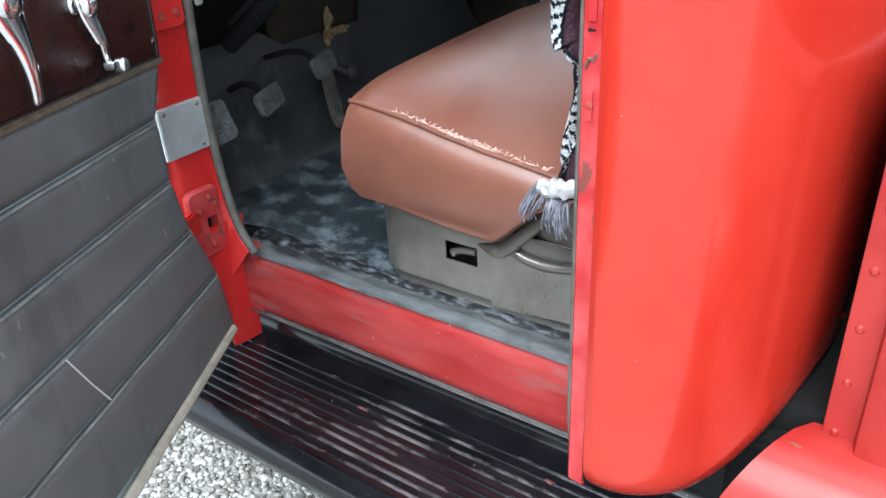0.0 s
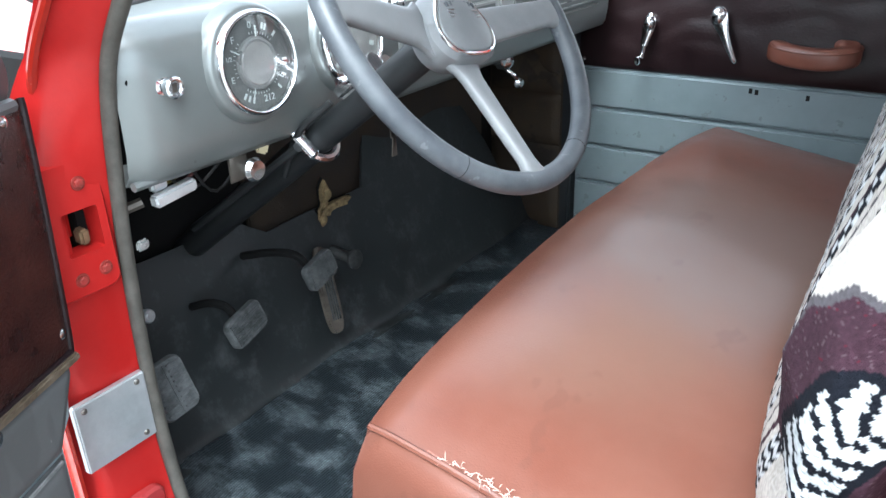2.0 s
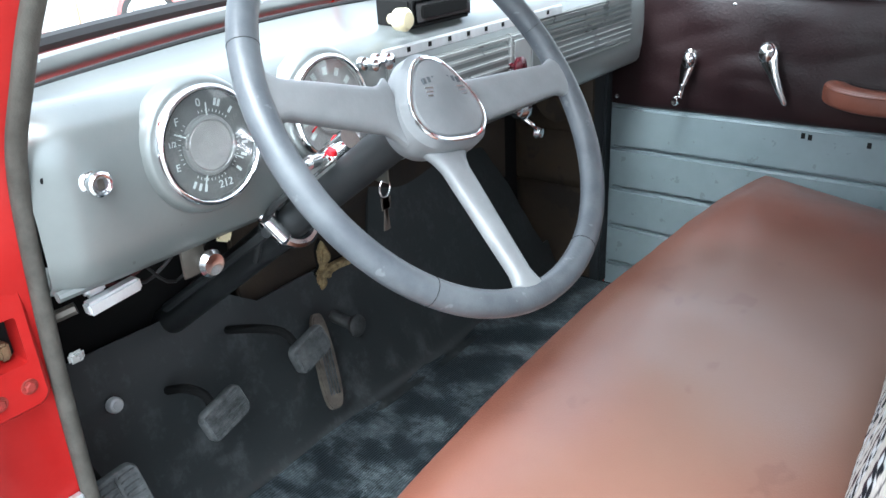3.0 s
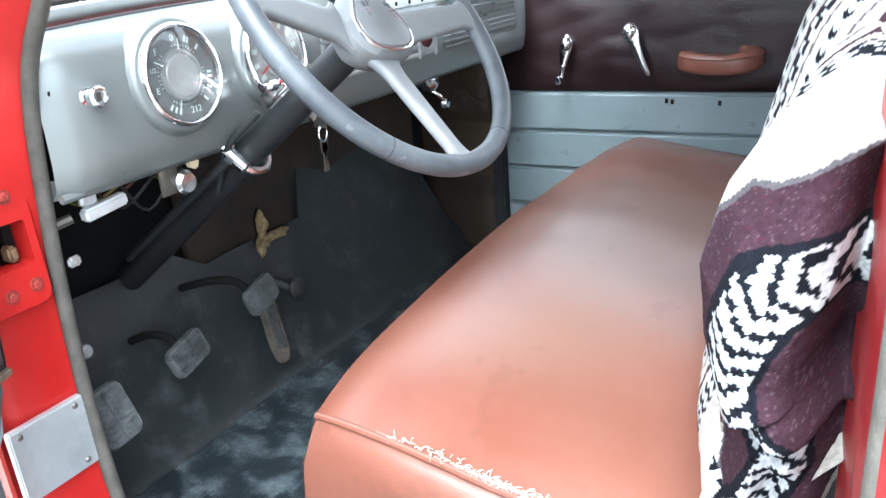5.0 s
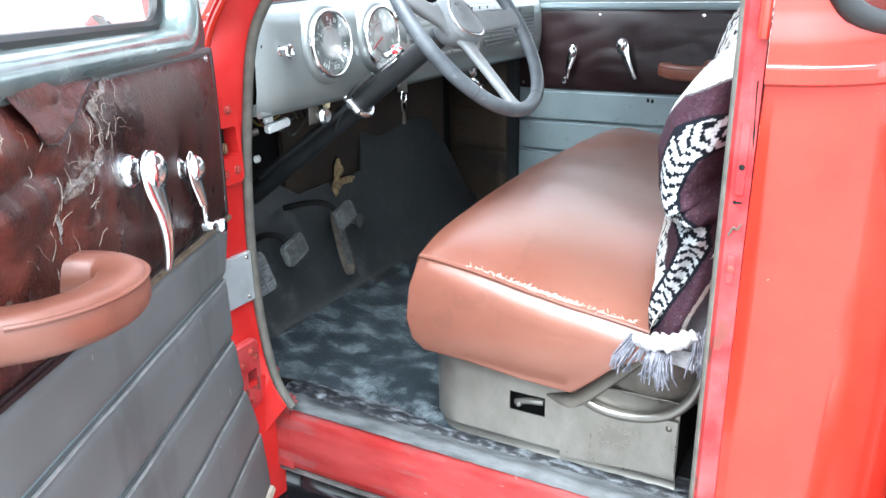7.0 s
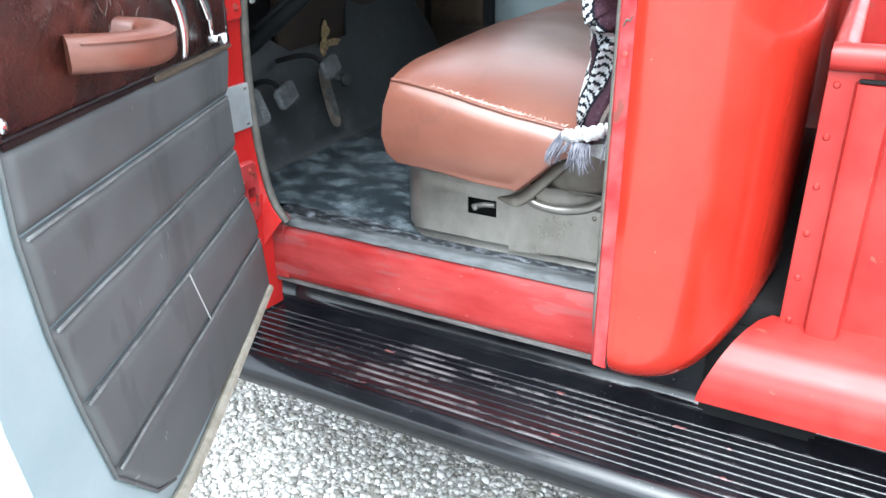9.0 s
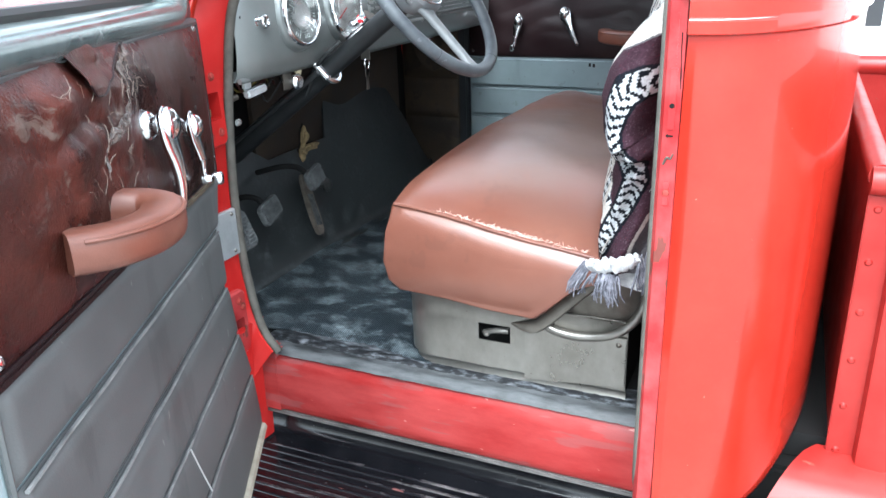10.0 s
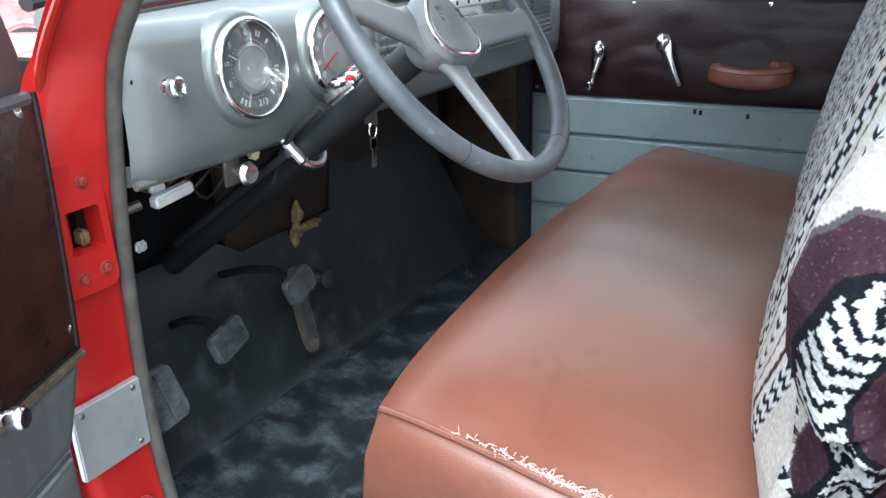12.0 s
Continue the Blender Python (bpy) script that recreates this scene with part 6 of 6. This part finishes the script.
film = dn.new("ShaderNodeMixShader")
blot = dn.new("ShaderNodeTexNoise")
blot.inputs["Scale"].default_value, blot.inputs["Detail"].default_value = 5.0, 6.0
haze_amount = dn.new("ShaderNodeMapRange")
haze_amount.inputs["From Min"].default_value, haze_amount.inputs["From Max"].default_value, haze_amount.inputs["To Min"].default_value, haze_amount.inputs["To Max"].default_value = 0.35, 0.7, 0.10, 0.28
dl.new(blot.outputs[0], haze_amount.inputs[0])
dl.new(haze_amount.outputs[0], film.inputs[0])
dl.new(clear.outputs[0], film.inputs[1])
dl.new(dn["Principled BSDF"].outputs[0], film.inputs[2])
dl.new(film.outputs[0], dn["Material Output"].inputs[0])
wp = part("window_pane", raked(box(0.05, 0.96, -0.040, -0.035, 1.36, 1.87)), HAZY_PANE, door, "hazy window glass with sky glare and dust")
wp.visible_shadow = False
MIR = Matrix.Translation((0.075, -0.135, 1.375)) @ pose(0, 0, 0, -90, 0, 0) @ pose(0, 0, 0, 12, 14, 0)
mirror = part("side_mirror", turned([(0.0, -0.022), (0.020, -0.021), (0.036, -0.012), (0.043, 0.0), (0.0445, 0.004), (0.042, 0.006)], MIR, 36), CHROME, door, "round chrome side mirror")
part("mirror_glass", turned([(0.042, 0.003), (0.0, 0.003)], MIR, 36), mat("mirror_silver", (0.9, 0.9, 0.9), 0.02, 1.0), mirror)
part("mirror_arm", tube(spline([(0.075, -0.140, 1.340), (0.07, -0.13, 1.30), (0.06, -0.10, 1.27), (0.05, -0.075, 1.25)], 12), 0.006, 8), CHROME, mirror)
for z in (0.69, 1.17):
    part("hinge_arm", box(-0.11, 0.0, -0.05, -0.03, z, z + 0.05, 0.004), RED_DARK, door)
part("edge_plug", turned([(0.010, 0), (0.008, 0.002), (0, 0.0025)], Matrix.Translation((1.034, 0.001, 0.91)) @ pose(0, 0, 0, -90, 0, 0), 16), GREYTRIM, door)

# ---- blanket over the seat back ----
WOOL = bpy.data.materials.new("woven_wool")
WOOL.use_nodes = True
wn2, wl2 = WOOL.node_tree.nodes, WOOL.node_tree.links
wb = wn2["Principled BSDF"]
wb.inputs["Roughness"].default_value, wb.inputs["Specular IOR Level"].default_value = 0.95, 0.1
at = wn2.new("ShaderNodeVertexColor")
at.layer_name = "weave"
wl2.new(at.outputs[0], wb.inputs["Base Color"])
wt = wn2.new("ShaderNodeTexNoise")
wt.inputs["Scale"].default_value, wt.inputs["Detail"].default_value = 350.0, 3.0
wbp = wn2.new("ShaderNodeBump")
wbp.inputs["Strength"].default_value, wbp.inputs["Distance"].default_value = 0.9, 0.002
wl2.new(wt.outputs[0], wbp.inputs["Height"])
wl2.new(wbp.outputs[0], wb.inputs["Normal"])
CREAMW, NAVY, PURPLE, GREYW, PALEW = (0.46, 0.43, 0.395), (0.007, 0.008, 0.012), (0.042, 0.020, 0.029), (0.085, 0.078, 0.085), (0.50, 0.515, 0.53)


def speckle(c, p, amp=0.35):
    k = 1 + amp * noise.noise(Vector(p) * 330) + 0.15 * noise.noise(Vector(p) * 25)
    if c is PURPLE:
        q = noise.noise(Vector(p) * 420 + Vector((7, 1, 3)))
        if q > 0.46:
            return (0.085, 0.056, 0.066)
        if q < -0.62:
            return (0.09, 0.009, 0.02)
    return tuple(min(0.85, q * k) for q in c)


def zigzag(a, b, width, pitch, amp):
    """Whether a point lies on the pale yarn of a band of chevrons; a runs across the band (0 to width), b along it."""
    t = abs((a / width * 2) % 1 - 0.5) * 2
    return ((b + amp * t) / pitch) % 1 < 0.52


def stripes(s, y):
    """Weave of the hanging sheet: bands run down the seat back; y metres along the bench, s metres down the cloth."""
    y -= 0.22 * (s - 0.2) + 0.004 * math.sin(9 * s)
    if y < 0.072:
        return CREAMW
    q = (y - 0.072) % 0.172
    if q < 0.030:
        return PALEW if zigzag(q, s, 0.030, 0.015, 0.007) else NAVY
    if 0.040 < q < 0.048:
        return PURPLE
    if 0.064 < q < 0.068:
        return GREYW
    if 0.082 < q < 0.096:
        return NAVY if (s / 0.017 + abs(q - 0.089) * 40) % 1 < 0.42 else PALEW
    if 0.112 < q < 0.116:
        return GREYW
    if 0.126 < q < 0.148:
        return NAVY if (s / 0.019 + (q > 0.137) * 0.5) % 1 < 0.58 else PALEW
    if 0.148 < q < 0.153:
        return PURPLE
    return CREAMW


def woven(name, nu, nv, fn, col, parent, label):
    bm = grid(nu, nv, fn)
    me = mesh_of(bm, name, WOOL, sharp=180)
    layer = me.color_attributes.new("weave", "FLOAT_COLOR", "POINT")
    data = []
    for i in range(nu):
        for j in range(nv):
            data += [*col(i / (nu - 1), j / (nv - 1)), 1.0]
    layer.data.foreach_set("color", data)
    ob = new(name, me)
    ob.parent = parent
    return tagged(ob, label)


blanket = empty("striped_blanket", "striped woven wool blanket draped over the seat back", "blanket")
bsec2 = spline([(-0.088, 0, 0.955), (-0.112, 0, 1.01), (-0.121, 0, 1.10), (-0.108, 0, 1.21), (-0.080, 0, 1.32), (-0.048, 0, 1.42), (0.0, 0, 1.458), (0.075, 0, 1.43), (0.125, 0, 1.32)], 320)


def sheet(u, v):
    p = bsec2[round(u * 319)]
    y = 0.004 + 1.37 * v
    z = p.z - 0.02 * (v ** 2)
    w = 0.006 * noise.noise(Vector((y * 5, p.z * 7, 0))) + 0.0012 * noise.noise(Vector((y * 90, p.z * 90, 0)))
    e = max(0.0, 1 - v / 0.24)
    hang = max(0.0, min(1.0, (p.z - 0.96) / 0.2)) * max(0.0, min(1.0, (0.05 - p.x) / 0.08))
    return Vector((p.x + 0.008 - 0.018 * min(1, v / 0.14) * math.exp(-((p.z - 1.02) / 0.07) ** 2) - 0.050 * v + w + hang * 0.155 * e ** 2.2, y - 0.012 * e, z + 0.3 * w - 0.03 * e ** 2 * max(0.0, (p.z - 1.3) / 0.15)))


woven("blanket_cloth", 320, 460, lambda u, v: sheet(u, v ** 1.5), lambda u, v: speckle(stripes(0.68 - u * 0.68, v ** 1.5 * 1.37), sheet(u, v ** 1.5)), blanket, "cream and grey striped wool cloth")
SIL = [(0.945, -0.088), (0.995, -0.092), (1.03, -0.089), (1.098, -0.075), (1.153, -0.077), (1.189, -0.091), (1.249, -0.096), (1.308, -0.081), (1.35, -0.055), (1.417, -0.004), (1.46, 0.02)]


ARC = [(0.03, 1.345), (0.0, 1.335), (-0.045, 1.314), (-0.070, 1.284), (-0.081, 1.243), (-0.083, 1.192), (-0.071, 1.155)]
BAND = [(0.03, 1.284), (-0.010, 1.288), (-0.038, 1.274), (-0.052, 1.245), (-0.063, 1.209), (-0.056, 1.173), (-0.028, 1.149), (-0.023, 1.125), (-0.043, 1.074), (-0.065, 1.032), (-0.085, 0.985)]
WIDE = [0.020, 0.020, 0.021, 0.019, 0.018, 0.019, 0.019, 0.016, 0.0135, 0.012, 0.011]
TONGUE = [(-0.046, 1.158), (-0.057, 1.118), (-0.060, 1.078)]
LINE = [(0.03, 1.128), (0.012, 1.089), (-0.023, 1.013), (-0.03, 0.99)]


def near_line(x, z, line):
    """Signed distance to a broken line (positive on its right as it runs), way along it, and place in its list."""
    best, way = (9, 0, 0), 0.0
    for i, ((ax, az), (bx_, bz)) in enumerate(zip(line, line[1:])):
        dx, dz = bx_ - ax, bz - az
        L = math.hypot(dx, dz)
        t = min(1, max(0, ((x - ax) * dx + (z - az) * dz) / L ** 2))
        ex, ez = x - ax - t * dx, z - az - t * dz
        d = math.hypot(ex, ez)
        if d < abs(best[0]):
            best = (math.copysign(d, dx * ez - dz * ex), way + t * L, i + t)
        way += L
    return best


def drape(u, v):
    z = 0.955 + 0.492 * v
    x0 = along(SIL, z)
    x = x0 + (0.075 - x0) * u
    roll = math.sin(min(1, u * 5) * math.pi / 2)
    fold1 = 0.020 * math.exp(-((u - 0.42 - 0.25 * (v - 0.55)) / 0.13) ** 2) * (1 if v > 0.35 else 0.5)
    fold2 = 0.026 * math.exp(-((u - 0.72) / 0.16) ** 2 - ((v - 0.48) / 0.14) ** 2)
    dip = 0.022 * math.exp(-((u - 0.60) / 0.06) ** 2 - ((v - 0.62) / 0.22) ** 2) + 0.020 * math.exp(-((u - 0.3) / 0.08) ** 2 - ((v - 0.26) / 0.10) ** 2)
    top = max(0, (v - 0.86) / 0.14)
    y = 0.020 - 0.046 * roll - fold1 - fold2 + dip + 0.035 * top ** 2 + 0.0014 * noise.noise(Vector((x * 100, z * 100, 0))) + 0.008 * noise.noise(Vector((u * 4, v * 7, 5)))
    d, w, i = near_line(x, z, BAND)
    y -= 0.0022 * abs(math.sin(math.pi * d / 0.0044) * math.sin(math.pi * w / 0.0060)) * (abs(d) < 0.02)
    if i < 5:
        y -= 0.020 * math.exp(-(d / 0.030) ** 2) * min(1, u * 6)
    y += 0.026 * math.exp(-((z - 1.146 - 0.25 * (x + 0.05)) / 0.010) ** 2) * min(1, u * 4)
    y += 0.036 * math.exp(-((x - 0.004) / 0.020) ** 2 - ((z - 1.212) / 0.022) ** 2)
    y -= 0.020 * math.exp(-((x + 0.012) / 0.025) ** 2 - ((z - 1.172) / 0.016) ** 2)
    if z < 1.14:
        y += 0.009 * math.sin(d / 0.008) * min(1, (1.14 - z) / 0.03) * min(1, u * 5)
        y += 0.014 * math.exp(-((x + 0.068) / 0.008) ** 2) * min(1, max(0, (1.12 - z) / 0.02))
    back = min(1.0, max(0.0, (x + 0.024) / 0.034))
    out = min(1.0, max(0.0, (z - 1.10) / 0.07)) * min(1.0, u * 5)
    y = max(y + 0.006, -0.052 + 0.014 * (u < 0.05)) - 0.034 * out + 0.046 * back ** 1.5
    a = near_line(x, z, ARC)[0]
    if z > 1.2 and a < -0.016:
        y += 2.6 * min(0.05, -a - 0.016) * min(1.0, (z - 1.2) / 0.05)
    return Vector((x, y, z))


def drape_col(u, v):
    p = drape(u, v)
    j = 0.0016 * noise.noise(Vector((p.x * 260, p.z * 260, 1)))
    x, z = p.x + j, p.z + j
    d, w, i = near_line(x, z, BAND)
    k = int(min(i, 9.999))
    half = WIDE[k] + (WIDE[k + 1] - WIDE[k]) * (i - k)
    if abs(d) < half:
        c = math.floor(d / 0.0044)
        t = abs(w + 0.0014 * (c % 2) - 0.185) / 0.0172 - 0.20 * abs(c + 0.5)
        return speckle(PALEW if t % 1 < 0.60 else NAVY, p)
    if abs(d) < half + 0.005:
        return speckle(NAVY, p)
    a, w, i2 = near_line(x, z, ARC)
    if abs(a) < 0.0155 and z > 1.15:
        return speckle(PURPLE, p)
    if a < 0 and z > 1.21 and 0.0155 < -a:
        return speckle(GREYW if 0.0155 < -a < 0.018 else stripes(0.2 + 1.40 - z, p.y), p)
    if z < 1.175 and d < 0 and x < -0.02:
        e, w3, i3 = near_line(x, z, TONGUE)
        if abs(e) < 0.013:
            return speckle(PURPLE, p)
        if abs(e) < 0.0145:
            return speckle(GREYW, p)
        if 1.128 < z < 1.150 + 0.1 * (x + 0.09) and x < -0.074:
            return speckle(PALEW if ((z + x) / 0.009) % 1 < 0.5 else NAVY, p)
        if 1.112 < z < 1.122 and x < -0.072:
            return speckle(PURPLE, p)
        if 1.062 < z < 1.082:
            return speckle(NAVY if ((x + abs(z - 1.072)) / 0.013) % 1 < 0.45 else PALEW, p)
        if z < 1.028 - 0.2 * (x + 0.09):
            return speckle(PURPLE, p)
        return speckle(CREAMW, p)
    e, w3, i3 = near_line(x, z, LINE)
    if abs(e) < 0.0028 and z < 1.12:
        return speckle(CREAMW, p)
    if e > 0 and z < 1.11:
        return speckle(GREYW, p)
    return speckle(PURPLE, p)


woven("blanket_fold", 150, 380, drape, drape_col, blanket, "bunched end with purple bands and white chevrons")
WHITEW = noisy("white_wool", (0.30, 0.30, 0.31), (0.48, 0.48, 0.48), 90, (0.9, 1.0), 0.8, 300)
GREYYARN = noisy("grey_yarn", (0.05, 0.05, 0.064), (0.20, 0.198, 0.23), 60, (0.9, 1.0), 0.6, 400)
hem = tube(spline([(-0.096, -0.028, 0.966), (-0.074, -0.052, 0.975), (-0.048, -0.059, 0.983), (-0.020, -0.052, 0.990), (-0.004, -0.040, 0.994)], 28), [0.0035 + 0.0075 * math.sin(math.pi * k / 27) ** 0.6 + 0.0016 * math.sin(k * 1.9) for k in range(28)], 12, flat=1.35)
for v in hem.verts:
    v.co += 0.0045 * noise.noise_vector(v.co * 90) + 0.002 * noise.noise_vector(v.co * 320)
part("blanket_hem", hem, WHITEW, blanket)


def fringe():
    rng = random.Random(12)
    bms = []
    for i in range(210):
        t = rng.choice((0.06, 0.30, 0.36, 0.44, 0.84, 0.90, 0.96)) + rng.gauss(0, 0.05)
        x = -0.105 + 0.13 * t
        y = -0.016 - 0.042 * math.sin(math.pi * min(1, max(0, t))) + rng.uniform(-0.007, 0.005)
        lean = -0.35 if t < 0.25 else rng.uniform(-0.15, 0.15)
        L = rng.uniform(0.022, 0.060)
        p = Vector((x, y, 0.966 if t < 0.7 else rng.uniform(0.975, 1.012)))
        pts = [p, p + Vector((lean * L * 0.6, -0.006, -0.3 * L)), p + Vector((lean * L * 1.2 + rng.uniform(-0.004, 0.004), -0.007, -0.7 * L)), p + Vector((lean * L * 1.5 + rng.uniform(-0.006, 0.006), -0.004, -L))]
        bms.append(tube(pts, [0.0018, 0.0018, 0.0016, 0.0009], 5))
    return join(*bms)


part("blanket_fringe", fringe(), GREYYARN, blanket, "grey knotted fringe")
part("blanket_corner", moved(prism([(-0.045, 0.0), (0.05, 0.01), (0.06, -0.03), (0.02, -0.045), (-0.03, -0.035)], 0.006, bevel=0.002), Matrix.Translation((-0.02, -0.002, 0.962)) @ pose(0, 0, 0, 90, 0, 0)), WHITEW, blanket)

# ---- beyond the truck ----
# red paint made pink: overexposure and sky reflection are put into the colour
VANRED = noisy("glare_pink_van_paint", (0.50, 0.15, 0.15), (0.60, 0.24, 0.23), 3, (0.2, 0.35), 0.03, 200)


def parked_van(m):
    car = empty("parked_van", "tall red parked van in the yard ahead of the truck", "van", None)
    sec = [(0.0, 0.45), (-0.04, 1.0), (0.02, 1.5), (0.14, 1.86), (0.45, 2.0), (3.3, 2.0), (3.8, 1.75), (4.15, 1.2), (4.55, 1.05), (4.62, 0.45)]
    body = part("body", moved(prism(sec, 1.7, bevel=0.05), m @ Matrix(((1, 0, 0, 0), (0, 0, 1, 0), (0, 1, 0, 0), (0, 0, 0, 1)))), VANRED, car)
    # pale window colour stands in for the bright sky they reflect
    for a, b in ((1.55, 2.35), (2.45, 3.55)):
        part("window", moved(prism([(a + 0.12, 1.18), (a + 0.30, 1.66), (b - 0.12, 1.70), (b, 1.18)], 0.01), m @ Matrix(((1, 0, 0, 0), (0, 0, 1, -0.008), (0, 1, 0, 0), (0, 0, 0, 1)))), mat("car_window_sky_glare", (0.6, 0.6, 0.62), 0.2), car)
    for x in (0.56, 3.6):
        hub = m @ Matrix.Translation((x, 0.0, 0.37)) @ pose(0, 0, 0, 90, 0, 0)
        w = part("wheel", turned([(0.0, 0.05), (0.08, 0.05), (0.10, 0.03), (0.20, 0.045), (0.22, 0.03), (0.22, -0.15)], hub, 32), GREYTRIM, car)
        part("tyre", turned([(0.22, 0.04), (0.30, 0.05), (0.355, 0.03), (0.37, -0.01), (0.37, -0.15), (0.22, -0.15)], hub, 40), TYRE, w)
        part("white_wall", turned([(0.225, 0.043), (0.285, 0.052), (0.29, 0.048)], hub, 40), mat("white_rubber", (0.7, 0.7, 0.68), 0.6), w)
        part("wheel_arch", turned([(0.37, -0.006), (0.42, 0.012), (0.45, 0.0)], hub, 40), VANRED, car)
    return car


parked_van(Matrix.Translation((-10.3, 5.5, 0)) @ pose(0, 0, 0, 0, 0, 55))
WALLW = noisy("pale_render", (0.55, 0.56, 0.55), (0.66, 0.67, 0.66), 2, (0.8, 0.9), 0.2, 40)
wall = part("building_wall", join(box(-9, 14, 9.5, 9.8, 0, 3.4), box(-9.1, 14.1, 9.35, 9.9, 3.4, 3.55)), WALLW)
tagged(wall, "pale rendered building wall across the yard", "wall", kind="structure")
banner = empty("banner_board", "black board with white discs beside a white panel", "sign board")
part("board", box(-0.1, 0.85, 6.68, 6.72, 0.77, 1.25, 0.005), mat("black_board", (0.02, 0.02, 0.022), 0.6), banner)
part("panel", box(-0.1, 0.82, 6.67, 6.72, 0.0, 0.765, 0.005), mat("white_board", (0.75, 0.75, 0.75), 0.6), banner)
for x, z, r in ((0.55, 1.05, 0.045), (0.72, 0.99, 0.045), (0.36, 0.96, 0.05), (0.60, 0.91, 0.018)):
    part("disc", turned([(0, 0.006), (r * 0.95, 0.006), (r, 0)], Matrix.Translation((x, 6.68, z)) @ pose(0, 0, 0, 90, 0, 0), 24), mat("white_disc", (0.78, 0.78, 0.78), 0.6), banner)
